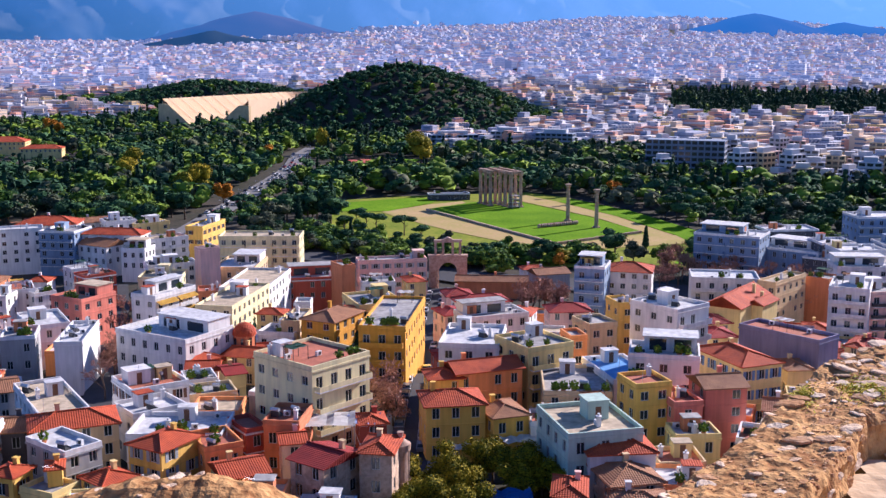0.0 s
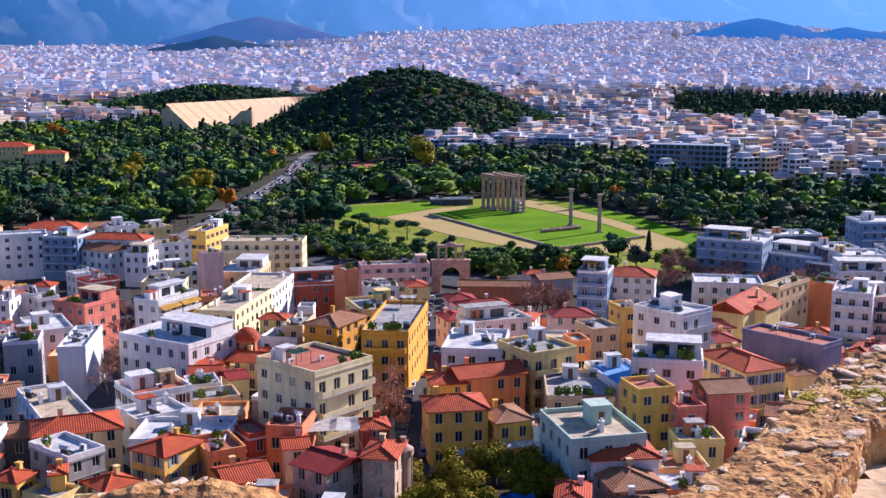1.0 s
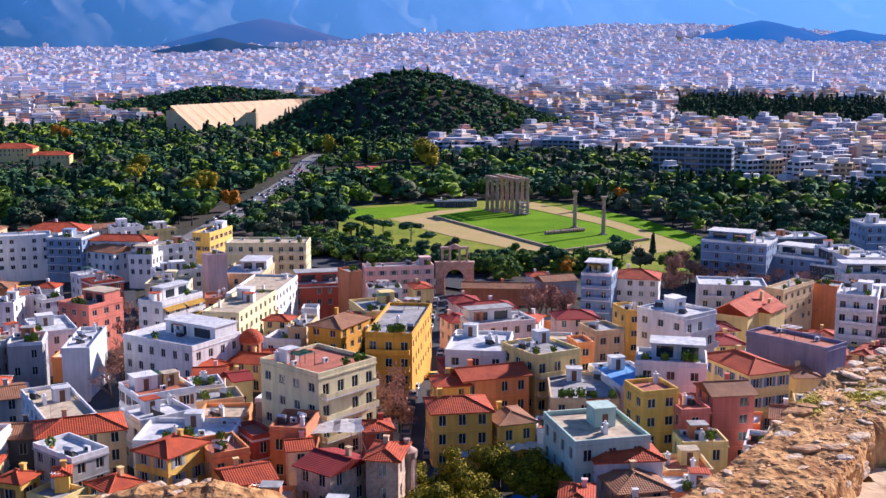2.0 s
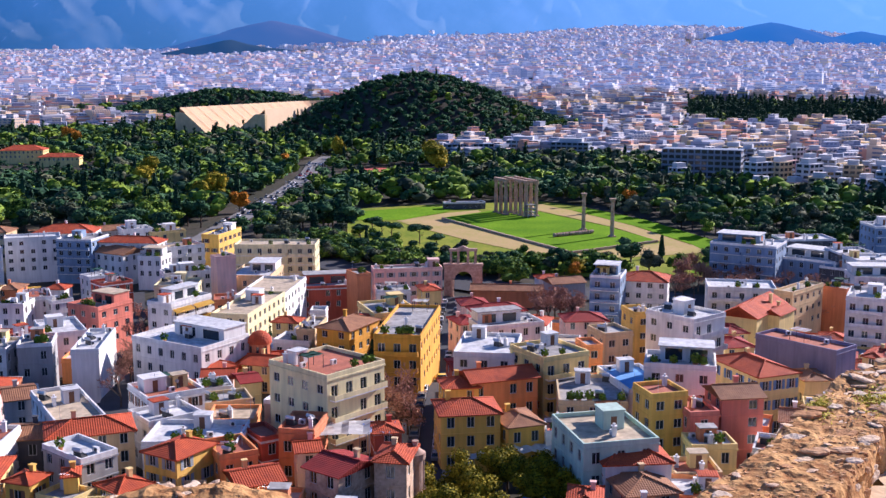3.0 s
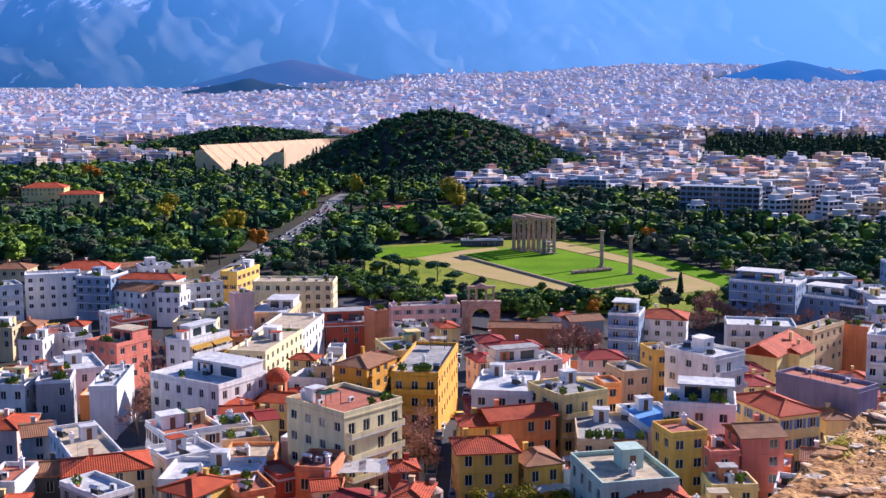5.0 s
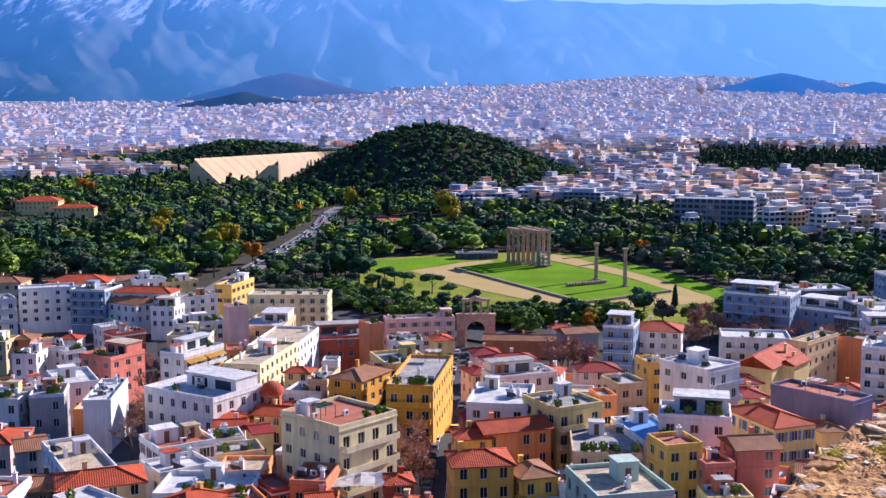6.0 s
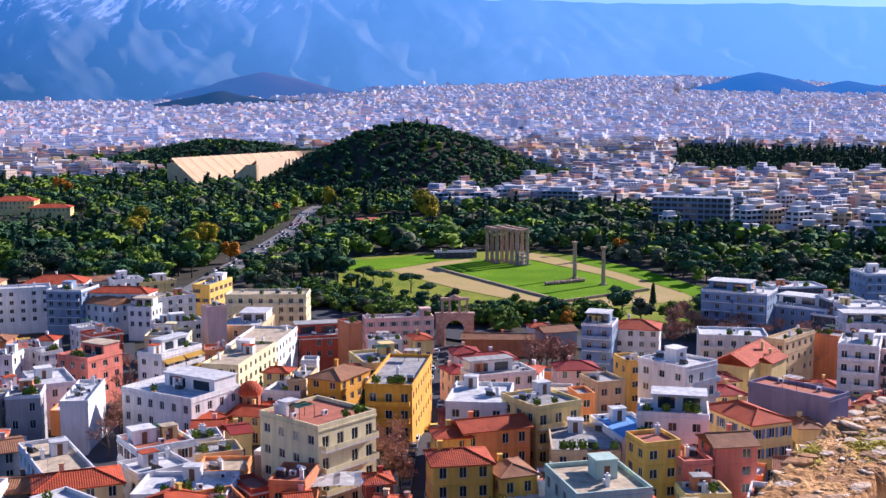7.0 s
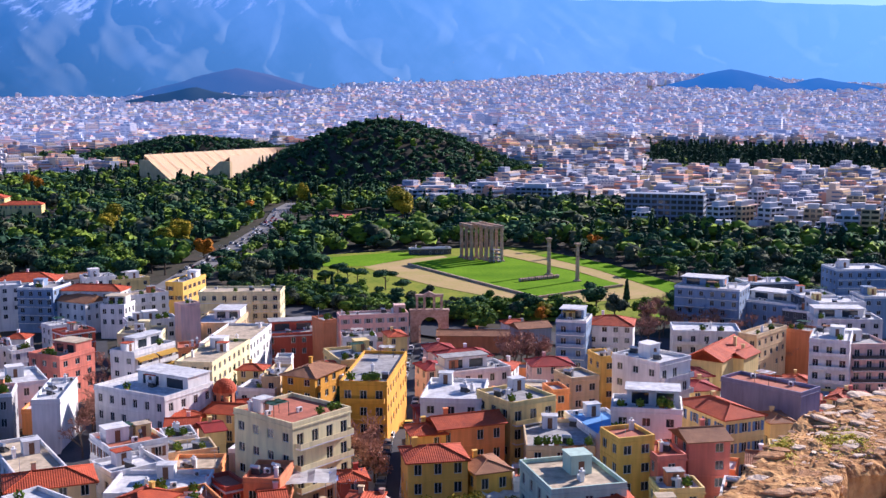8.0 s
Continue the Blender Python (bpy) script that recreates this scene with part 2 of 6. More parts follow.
band("road_4", CROSS, 20, 0.20, ASPHALT, "wide boulevard along the old town", "road")


# ---- houses ----
WINDOW_MESHES = {}


def window_mesh(w, h):
    """A framed window or glazed door, set to stand in its opening, facing -y."""
    key = (round(w, 1), round(h, 1))
    if key not in WINDOW_MESHES:
        w, h = key
        bm = bmesh.new()
        panes = [(0.08, w / 2 - 0.04, 0.08, h - 0.08), (w / 2 + 0.04, w - 0.08, 0.08, h - 0.08)]
        facade(bm, (-w / 2, -0.03), (w / 2, -0.03), 0, h, panes, 0.05)
        for s0, s1, z0, z1 in panes:
            poly(bm, [(s0 - w / 2, 0.02, z0), (s1 - w / 2, 0.02, z0), (s1 - w / 2, 0.02, z1), (s0 - w / 2, 0.02, z1)], 1)
        bmesh.ops.remove_doubles(bm, verts=bm.verts, dist=0.0005)
        WINDOW_MESHES[key] = mesh_of("window", bm, FRAME, GLASS)
    return WINDOW_MESHES[key]


SHUTTER_MESHES = {}


def shutter_mesh(w, h, colour):
    key = (round(w, 1), round(h, 1), colour)
    if key not in SHUTTER_MESHES:
        bm = bmesh.new()
        rows = []
        for i in range(7):
            z = i * key[1] / 6
            rows += [(-0.06, z), (-0.02, z + 0.1)] if i < 6 else [(-0.06, z)]
        rows += [(0.0, key[1]), (0.0, 0.0)]
        ends = [[bm.verts.new((s * key[0] / 2, y, z)) for y, z in rows] for s in (-1, 1)]
        for i in range(len(rows)):
            j = (i + 1) % len(rows)
            bm.faces.new((ends[0][i], ends[1][i], ends[1][j], ends[0][j]))
        bm.faces.new(ends[1])
        bm.faces.new(ends[0][::-1])
        SHUTTER_MESHES[key] = mesh_of("shutter", bm, SHUTTER[colour])
    return SHUTTER_MESHES[key]


def facade(bm, a, b, z0, z1, openings, depth=0.22):
    """A wall face from a to b with real recessed openings (u0, u1, z0, z1)."""
    a, b = Vector(a), Vector(b)
    u = (b - a).normalized()
    inward = Vector((-u.y, u.x))
    length = (b - a).length
    us = sorted({0.0, length, *(v for o in openings for v in o[:2])})
    zs = sorted({z0, z1, *(v for o in openings for v in o[2:])})

    def at(s, z, d=0.0):
        q = a + u * s + inward * d
        return (q.x, q.y, z)

    for s0, s1 in zip(us, us[1:]):
        for t0, t1 in zip(zs, zs[1:]):
            sm, tm = (s0 + s1) / 2, (t0 + t1) / 2
            if any(o[0] < sm < o[1] and o[2] < tm < o[3] for o in openings):
                poly(bm, (at(s0, t0), at(s1, t0), at(s1, t0, depth), at(s0, t0, depth)))
                poly(bm, (at(s0, t1, depth), at(s1, t1, depth), at(s1, t1), at(s0, t1)))
                poly(bm, (at(s0, t0, depth), at(s0, t1, depth), at(s0, t1), at(s0, t0)))
                poly(bm, (at(s1, t0), at(s1, t1), at(s1, t1, depth), at(s1, t0, depth)))
            else:
                poly(bm, (at(s0, t0), at(s1, t0), at(s1, t1), at(s0, t1)))


def pitched(style, w, d, h, rise, over=0.45, thick=0.18):
    """A tiled roof over a w x d plan with its eaves at h: hip, gable (ridge along x) or gabley (ridge along y)."""
    bm = bmesh.new()
    x, y = w / 2 + over, d / 2 + over
    if style == "gabley":
        ridge = [(0, -y, h + rise), (0, y, h + rise)]
    elif style == "gable":
        ridge = [(-x, 0, h + rise), (x, 0, h + rise)]
    elif w >= d:
        ridge = [(-x + y * 0.95, 0, h + rise), (x - y * 0.95, 0, h + rise)]
    else:
        ridge = [(0, -y + x * 0.95, h + rise), (0, y - x * 0.95, h + rise)]
    c = [(-x, -y, h), (x, -y, h), (x, y, h), (-x, y, h)]
    a, b = ridge
    if style == "gabley" or (style == "hip" and w < d):
        tops = [(c[0], a, b, c[3]), (c[1], c[2], b, a), (c[0], c[1], a), (c[2], c[3], b)]
    else:
        tops = [(c[0], c[1], b, a), (c[2], c[3], a, b), (c[1], c[2], b), (c[3], c[0], a)]
    low = lambda q: (q[0], q[1], q[2] - thick)
    for f in tops:
        poly(bm, f)
        poly(bm, [low(q) for q in f][::-1])
    for i in range(4):
        p, q = c[i], c[(i + 1) % 4]
        poly(bm, (low(p), low(q), q, p))
    bmesh.ops.remove_doubles(bm, verts=bm.verts, dist=0.001)
    bmesh.ops.recalc_face_normals(bm, faces=bm.faces)
    caps = bmesh.new()
    tube(caps, (a[0], a[1], a[2] + 0.02), (b[0], b[1], b[2] + 0.02), 0.16, 0.16, 6)
    if style == "hip":
        for q in c:
            e = min(ridge, key=lambda r: (r[0] - q[0]) ** 2 + (r[1] - q[1]) ** 2)
            tube(caps, (q[0], q[1], q[2] + 0.03), (e[0], e[1], e[2] + 0.03), 0.13, 0.13, 5)
    return bm, caps


WORDS = dict(white="white-painted", cream="cream-yellow", ivory="pale ivory", yellow="yellow", ochre="ochre-yellow", orange="orange", pink="salmon-pink", palepink="pale pink", mauve="mauve-grey",
             grey="grey", bluegrey="pale blue-grey", beige="beige", brickred="brick-red", terracotta="terracotta", green="pale green", dark="dark-fronted", stone="rubble-stone")
COUNT = ("", "single-storey", "two-storey", "three-storey", "four-storey", "five-storey", "six-storey", "seven-storey")
ROOFS = dict(hip="hipped clay-tile roof", gable="gabled clay-tile roof", gabley="gabled clay-tile roof", flat="flat roof terrace")


HOUSES = []


def house(x, y, yaw, w, d, h, colour, roof="flat", top="grey", tiles=TILE, balconies=False, awning="", shutters="", hut=True, bare=False, plants=0, side_bare=False, seed=0):
    """A town house: walls with recessed windows, roof or terrace, balconies, roof hut."""
    HOUSES.append((x, y, max(w, d) / 2))
    rnd = random.Random(seed * 7919 + 13)
    floors = max(1, min(7, round(h / 3.2)))
    base = ground_z(x, y) - 0.6
    words = f"{WORDS[colour]} {COUNT[floors]} house with " + (f"balconies and {awning} awnings" if awning else "balconies and flat roof" if balconies else "a " + ROOFS[roof])
    ob = thing("house" if floors < 4 else "apartment_building", pose(x, y, base, 0, 0, yaw), words, "house" if floors < 4 else "building", "houses of the old town")
    bm = bmesh.new()
    hw, hd = w / 2, d / 2
    top_z, fh = h + 0.6, h / floors
    rise = 0 if roof == "flat" else min(w, d) * (0.18 if roof != "gabley" else 0.28)
    sides = (("front", (-hw, -hd), (hw, -hd), w), ("right", (hw, -hd), (hw, hd), d), ("back", (hw, hd), (-hw, hd), w), ("left", (-hw, hd), (-hw, -hd), d))
    ww = 1.25 if floors < 4 else 1.45
    wh = 1.75 if floors < 4 else 1.5
    spots = []
    for side, a, b, length in sides:
        openings = []
        n = max(1, round(length / (3.3 if floors < 4 else 3.6)))
        out = Matrix.Rotation(radians(yaw), 2) @ Vector(((b[1] - a[1]), (a[0] - b[0])))
        if side != "back" and not bare and not (side_bare and side != "front") and out.dot(Vector((x, y))) < 0:
            for k in range(1 if y > 225 and floors > 1 else 0, floors):
                for i in range(n):
                    if rnd.random() < 0.06:
                        continue
                    door = (balconies and side == "front" and k > 0) or (k == 0 and i == n // 2 and side == "front")
                    hh = 2.2 if door else wh
                    z = 0.6 + k * fh + (0.1 if door else 0.9)
                    s = (i + 0.5) * length / n
                    if z + hh < top_z - 0.15:
                        openings.append((s - ww / 2, s + ww / 2, z, z + hh))
        facade(bm, a, b, -1.5, top_z, openings)
        ua = (Vector(b) - Vector(a)).normalized()
        turn = math.atan2(ua.y, ua.x)
        inn = Vector((-ua.y, ua.x))
        for s0, s1, z0, z1 in openings:
            q = Vector(a) + ua * (s0 + s1) / 2 + inn * 0.14
            spots.append((q.x, q.y, z0, turn, s1 - s0, z1 - z0, ua, side))
    if roof == "flat":
        poly(bm, [(-hw, -hd, top_z - 0.02), (hw, -hd, top_z - 0.02), (hw, hd, top_z - 0.02), (-hw, hd, top_z - 0.02)])
    elif roof == "gable":
        for s in (-hw, hw):
            poly(bm, [(s, -hd, top_z), (s, hd, top_z), (s, 0, top_z + rise - 0.1)])
    elif roof == "gabley":
        for s in (-hd, hd):
            poly(bm, [(-hw, s, top_z), (hw, s, top_z), (0, s, top_z + rise - 0.1)])
    bmesh.ops.remove_doubles(bm, verts=bm.verts, dist=0.0005)
    part("wall", bm, WALL[colour], ob)
    for z, out, tall in [(top_z - 0.32, 0.16, 0.28)] + [(0.6 + k * fh - 0.12, 0.07, 0.16) for k in range(1, floors) if not balconies and not bare and not side_bare and y < 330]:
        bm = bmesh.new()
        ring = [[bm.verts.new((sx * (hw + o), sy * (hd + o), zz)) for sx, sy in ((-1, -1), (1, -1), (1, 1), (-1, 1))] for o, zz in ((0.0, z - 0.05), (out, z), (out, z + tall), (0.0, z + tall + 0.02))]
        for a, b in zip(ring, ring[1:]):
            for i in range(4):
                j = (i + 1) % 4
                bm.faces.new((a[i], a[j], b[j], b[i]))
        part("cornice" if tall > 0.2 else "string_course", bm, WALL["white" if colour == "brickred" else colour], ob)
    for qx, qy, z, turn, ow, oh, ua, side in spots:
        win = part("window" if oh < 2 else "door", window_mesh(ow, oh), None, ob)
        win.matrix_local = Matrix.Translation((qx, qy, z)) @ Matrix.Rotation(turn, 4, "Z")
        if shutters:
            for s in (-1, 1):
                sh = part("shutter", shutter_mesh(0.6, oh, shutters), None, ob)
                out = Vector((ua.y, -ua.x)) * 0.15
                sh.matrix_local = Matrix.Translation((qx + ua.x * s * (ow / 2 + 0.32) + out.x, qy + ua.y * s * (ow / 2 + 0.32) + out.y, z)) @ Matrix.Rotation(turn, 4, "Z")
    if roof == "flat":
        bm = bmesh.new()
        box(bm, -hw + 0.25, hw - 0.25, -hd + 0.25, hd - 0.25, top_z, top_z + 0.12)
        part("roof", bm, TERRACE[top], ob, top + " terrace surface")
        bm = bmesh.new()
        ph = top_z + 0.75
        for x0, x1, y0, y1 in ((-hw - 0.06, hw + 0.06, -hd - 0.06, -hd + 0.22), (-hw - 0.06, hw + 0.06, hd - 0.22, hd + 0.06), (-hw - 0.06, -hw + 0.22, -hd + 0.22, hd - 0.22), (hw - 0.22, hw + 0.06, -hd + 0.22, hd - 0.22)):
            box(bm, x0, x1, y0, y1, top_z, ph)
        part("parapet", bm, WALL["white" if colour in ("bluegrey", "dark", "grey") else colour], ob)
        if hut and min(w, d) > 7.5 and rnd.random() < 0.34:
            # a set-back top storey with glazed front and overhanging slab
            pw, pd, side = w * rnd.uniform(0.28, 0.40), d * 0.46, rnd.choice((-1, 1))
            px, y0, y1 = side * (hw - pw - 0.5), hd - 0.4 - pd, hd - 0.4
            bm = bmesh.new()
            facade(bm, (px - pw, y0), (px + pw, y0), top_z + 0.12, top_z + 2.9, [(pw * 0.2, pw * 0.85, top_z + 0.25, top_z + 2.3), (pw * 1.15, pw * 1.8, top_z + 0.25, top_z + 2.3)], 0.15)
            facade(bm, (px + pw, y0), (px + pw, y1), top_z + 0.12, top_z + 2.9, [])
            facade(bm, (px + pw, y1), (px - pw, y1), top_z + 0.12, top_z + 2.9, [])
            facade(bm, (px - pw, y1), (px - pw, y0), top_z + 0.12, top_z + 2.9, [])
            poly(bm, [(px - pw + 0.1, y0 + 0.16, top_z + 0.15), (px + pw - 0.1, y0 + 0.16, top_z + 0.15), (px + pw - 0.1, y0 + 0.16, top_z + 2.5), (px - pw + 0.1, y0 + 0.16, top_z + 2.5)], 1)
            pent = part("penthouse", bm, [WALL[colour if rnd.random() < 0.5 else "white"], GLASS], ob)
            bm = bmesh.new()
            box(bm, px - pw - 0.3, px + pw + 0.3, y0 - rnd.choice((0.4, 1.4, 2.0)), y1 + 0.2, top_z + 2.9, top_z + 3.1)
            part("slab", bm, TERRACE[top], pent)
        elif hut and min(w, d) > 6 and rnd.random() < 0.65:
            hx, hy = rnd.uniform(-hw + 2.2, hw - 2.2), rnd.uniform(0, hd - 2)
            bm = bmesh.new()
            sx, sy, hz = rnd.uniform(1.4, 2.2), rnd.uniform(1.4, 1.9), rnd.uniform(2.3, 2.9)
            box(bm, hx - sx, hx + sx, hy - sy, hy + sy, top_z + 0.12, top_z + hz)
            box(bm, hx - sx - 0.15, hx + sx + 0.15, hy - sy - 0.15, hy + sy + 0.15, top_z + hz, top_z + hz + 0.18)
            part("roof_hut", bm, WALL[colour if rnd.random() < 0.5 else "white"], ob, "stair hut on the terrace")
            bm = bmesh.new()
            box(bm, hx - 0.45, hx + 0.45, hy - sy - 0.04, hy - sy + 0.02, top_z + 0.14, top_z + 2.1)
            part("door", bm, SHUTTER["brown"], ob)
        if seed < 2000 or y < 215:
            clutter(ob, x, y, base + top_z + 0.12, yaw, hw - 0.9, hd - 0.9, rnd, plants)
    else:
        bm, caps = pitched(roof, w, d, top_z, rise)
        r = part("roof", bm, tiles, ob)
        part("ridge_cap", caps, tiles, r)
        cx = rnd.uniform(-0.3, 0.3) * w
        bm = bmesh.new()
        box(bm, cx - 0.35, cx + 0.35, hd * 0.35, hd * 0.35 + 0.6, top_z + rise * 0.3, top_z + rise + 0.7)
        box(bm, cx - 0.45, cx + 0.45, hd * 0.35 - 0.1, hd * 0.35 + 0.7, top_z + rise + 0.7, top_z + rise + 0.85)
        part("chimney", bm, WALL[colour if colour != "stone" else "beige"], ob)
    if balconies:
        n = max(1, round(w / 9))
        for k in range(1, floors):
            for i in range(n):
                bx, bw = -hw + (i + 0.5) * w / n, w / n * 0.46
                z = 0.6 + k * fh
                bm = bmesh.new()
                box(bm, bx - bw, bx + bw, -hd - 1.25, -hd, z - 0.1, z + 0.08)
                balcony = part("balcony", bm, WALL["white" if colour != "ochre" else "ochre"], ob)
                bm = bmesh.new()
                box(bm, bx - bw, bx + bw, -hd - 1.25, -hd - 1.17, z + 0.12, z + 0.95)
                box(bm, bx - bw, bx - bw + 0.08, -hd - 1.17, -hd, z + 0.12, z + 0.95)
                box(bm, bx + bw - 0.08, bx + bw, -hd - 1.17, -hd, z + 0.12, z + 0.95)
                part("railing", bm, WALL[colour] if colour in ("cream", "ivory", "white", "ochre", "bluegrey") else RAIL, balcony)
                if awning:
                    bm = bmesh.new()
                    poly(bm, [(bx - bw, -hd - 0.05, z + 2.6), (bx + bw, -hd - 0.05, z + 2.6), (bx + bw, -hd - 1.5, z + 1.7), (bx - bw, -hd - 1.5, z + 1.7)])
                    bmesh.ops.solidify(bm, geom=bm.faces[:], thickness=0.05)
                    part("awning", bm, AWNING[awning], ob, awning + " canvas awning")
    return ob


def heater_meshes():
    a, b, c = bmesh.new(), bmesh.new(), bmesh.new()
    tube(a, (-0.75, 0.45, 1.25), (0.75, 0.45, 1.25), 0.30, 0.30, 10)
    poly(b, [(-0.8, -0.75, 0.25), (0.8, -0.75, 0.25), (0.8, 0.35, 1.05), (-0.8, 0.35, 1.05)])
    bmesh.ops.solidify(b, geom=b.faces[:], thickness=0.08)
    pts = [(-0.75, -0.7), (0.75, -0.7), (0.75, 0.5), (-0.75, 0.5)]
    low = [c.verts.new((px, py, 0)) for px, py in pts]
    high = [c.verts.new((px * 0.9, py, 0.25 if py < 0 else 0.98)) for px, py in pts]
    for i in range(4):
        c.faces.new((low[i], low[(i + 1) % 4], high[(i + 1) % 4], high[i]))
    return mesh_of("tank", a, METAL), mesh_of("collector", b, PANEL), mesh_of("stand", c, RAIL)


def cooler_mesh():
    bm = bmesh.new()
    box(bm, -0.5, 0.5, -0.25, 0.25, 0.08, 0.85)
    tube(bm, (0.12, -0.25, 0.46), (0.12, -0.28, 0.46), 0.30, 0.28, 10, 1)
    box(bm, -0.45, -0.35, -0.2, 0.2, 0, 0.08)
    box(bm, 0.35, 0.45, -0.2, 0.2, 0, 0.08)
    return mesh_of("cooler", bm, WALL["white"], RAIL)


def planter_meshes():
    a, b = bmesh.new(), bmesh.new()
    tube(a, (0, 0, 0), (0, 0, 0.5), 0.28, 0.4, 9)
    rnd = random.Random(5)
    for _ in range(70):
        v = Vector((rnd.gauss(0, 1), rnd.gauss(0, 1), rnd.gauss(0, 1))).normalized()
        c = v * rnd.uniform(0.4, 0.9) + Vector((0, 0, 1.15))
        q = Vector((rnd.gauss(0, 1), rnd.gauss(0, 1), rnd.gauss(0, 1))).normalized() * 0.28
        r = q.cross(v).normalized() * 0.22
        poly(b, (c - q, c + r, c + q, c - r))
    return mesh_of("pot", a, WALL["terracotta"]), mesh_of("bush", b, LEAF["broad"])


def pole_mesh():
    bm = bmesh.new()
    tube(bm, (0, 0, 0), (0, 0, 3.2), 0.04, 0.03, 5)
    tube(bm, (-0.7, 0, 2.9), (0.7, 0, 2.9), 0.02, 0.02, 4)
    for i in range(5):
        tube(bm, (-0.6 + 0.3 * i, -0.35 + 0.04 * i, 2.9), (-0.6 + 0.3 * i, 0.35 - 0.04 * i, 2.9), 0.015, 0.015, 4)
    return mesh_of("aerial", bm, METAL)


def pergola_meshes():
    """Thin posts, and the cloths or reed mats that they carry."""
    post = bmesh.new()
    tube(post, (0, 0, 0), (0, 0, 2.3), 0.06, 0.06, 6)
    cloths = []
    for k, m in enumerate((AWNING["white"], TILE_OLD, AWNING["yellow"], SHUTTER["green"])):
        c = bmesh.new()
        grid = [[c.verts.new((-1.8 + 0.6 * i, -1.4 + 0.7 * j, 2.36 + 0.07 * math.sin(i * 2.1 + k) - 0.08 * (j % 2))) for i in range(7)] for j in range(5)]
        for j in range(4):
            for i in range(6):
                c.faces.new((grid[j][i], grid[j][i + 1], grid[j + 1][i + 1], grid[j + 1][i]))
        bmesh.ops.solidify(c, geom=c.faces[:], thickness=0.04)
        cloths.append(mesh_of("cover", c, m))
    return mesh_of("post", post, RAIL), cloths


def shed_meshes():
    body, door = bmesh.new(), bmesh.new()
    box(body, -1.3, 1.3, -1.0, 1.0, 0, 2.2)
    box(body, -1.45, 1.45, -1.2, 1.15, 2.2, 2.34, 1)
    box(door, -0.42, 0.42, -1.05, -1.0, 0.05, 1.95)
    return [mesh_of("roof_shed", body.copy(), WALL[c], t) for c, t in (("white", TERRACE["white"]), ("cream", TERRACE["tan"]), ("white", TILE), ("terracotta", TERRACE["grey"]))], mesh_of("door", door, SHUTTER["brown"])


def stack_mesh():
    bm = bmesh.new()
    box(bm, -0.3, 0.3, -0.3, 0.3, 0, 1.5)
    box(bm, -0.4, 0.4, -0.4, 0.4, 1.5, 1.62)
    tube(bm, (0, 0, 1.62), (0, 0, 2.0), 0.16, 0.2, 8)
    return mesh_of("roof_chimney", bm, WALL["white"])


PERGOLA, SHED, STACK = pergola_meshes(), shed_meshes(), stack_mesh()
HEATER, COOLER, PLANTER, AERIAL = heater_meshes(), cooler_mesh(), planter_meshes(), pole_mesh()


def clutter(owner, x, y, z, yaw, rx, ry, rnd, plants):
    """Solar heaters, coolers, aerials and potted shrubs that stand on a terrace."""
    m = pose(x, y, z, 0, 0, yaw)

    def spot(edge=False):
        u, v = rnd.uniform(-rx, rx), rnd.uniform(-ry, ry)
        if edge:
            v = -ry + 0.3
        return m @ Matrix.Translation((u, v, 0)) @ Matrix.Rotation(rnd.uniform(-0.2, 0.2), 4, "Z")

    if rx < 1 or ry < 1:
        return
    if rx > 2.6 and ry > 2.2 and rnd.random() < 0.36:
        k = rnd.randrange(4)
        t = tagged(new("roof_pergola", PERGOLA[1][k]), ("white cloth", "reed mat", "yellow cloth", "dark green cloth")[k] + " pergola on a flat roof terrace", "pergola", "pergolas on the roofs")
        t.matrix_world = m @ Matrix.Translation((rnd.uniform(-rx + 1.6, rx - 1.6), rnd.uniform(-ry + 1.2, ry - 1.2), 0))
        for px in (-1.6, 1.6):
            for py in (-1.2, 1.2):
                part("post", PERGOLA[0], None, t).location = (px, py, 0)
    if rx > 2.2 and ry > 1.8 and rnd.random() < 0.55:
        k = rnd.randrange(4)
        t = tagged(new("roof_shed", SHED[0][k]), ("white", "cream", "white tile-roofed", "terracotta")[k] + " small shed standing on a flat roof", "shed", "sheds on the roofs")
        t.matrix_world = m @ Matrix.Translation((rnd.uniform(-rx + 1, rx - 1), rnd.uniform(0, ry - 0.6), 0))
        part("door", SHED[1], None, t)
    for _ in range(rnd.choice((0, 1, 1, 2))):
        t = tagged(new("roof_chimney", STACK), "white plastered chimney stack on a flat roof", "chimney", "chimney stacks on the roofs")
        t.matrix_world = spot()
    for _ in range(rnd.choice((0, 1, 1, 2))):
        t = tagged(new("solar_water_heater", HEATER[2]), "metal solar water heater with tank and dark collector on a roof", "water heater", "solar water heaters on the roofs")
        t.matrix_world = spot() @ Matrix.Rotation(-yaw * math.pi / 180 + 2.6, 4, "Z")
        for nm, me in zip(("tank", "collector"), HEATER):
            part(nm, me, None, t)
    for _ in range(rnd.choice((0, 1, 2))):
        t = new("air_conditioner", COOLER)
        t.matrix_world = spot()
        tagged(t, "white air-conditioning box on a flat roof", "air conditioner", "air conditioners on the roofs")
    if rnd.random() < 0.5:
        t = new("tv_aerial", AERIAL)
        t.matrix_world = spot()
        tagged(t, "thin metal television aerial on a roof", "aerial", "aerials on the roofs")
    for _ in range(plants or rnd.choice((0, 0, 1, 2))):
        s = rnd.uniform(0.8, 1.3)
        t = tagged(new("potted_plant", PLANTER[0]), "green shrub in a clay pot on a terrace", "plant", "potted plants on the terraces")
        t.matrix_world = spot(True) @ Matrix.Scale(s, 4)
        part("bush", PLANTER[1], None, t)


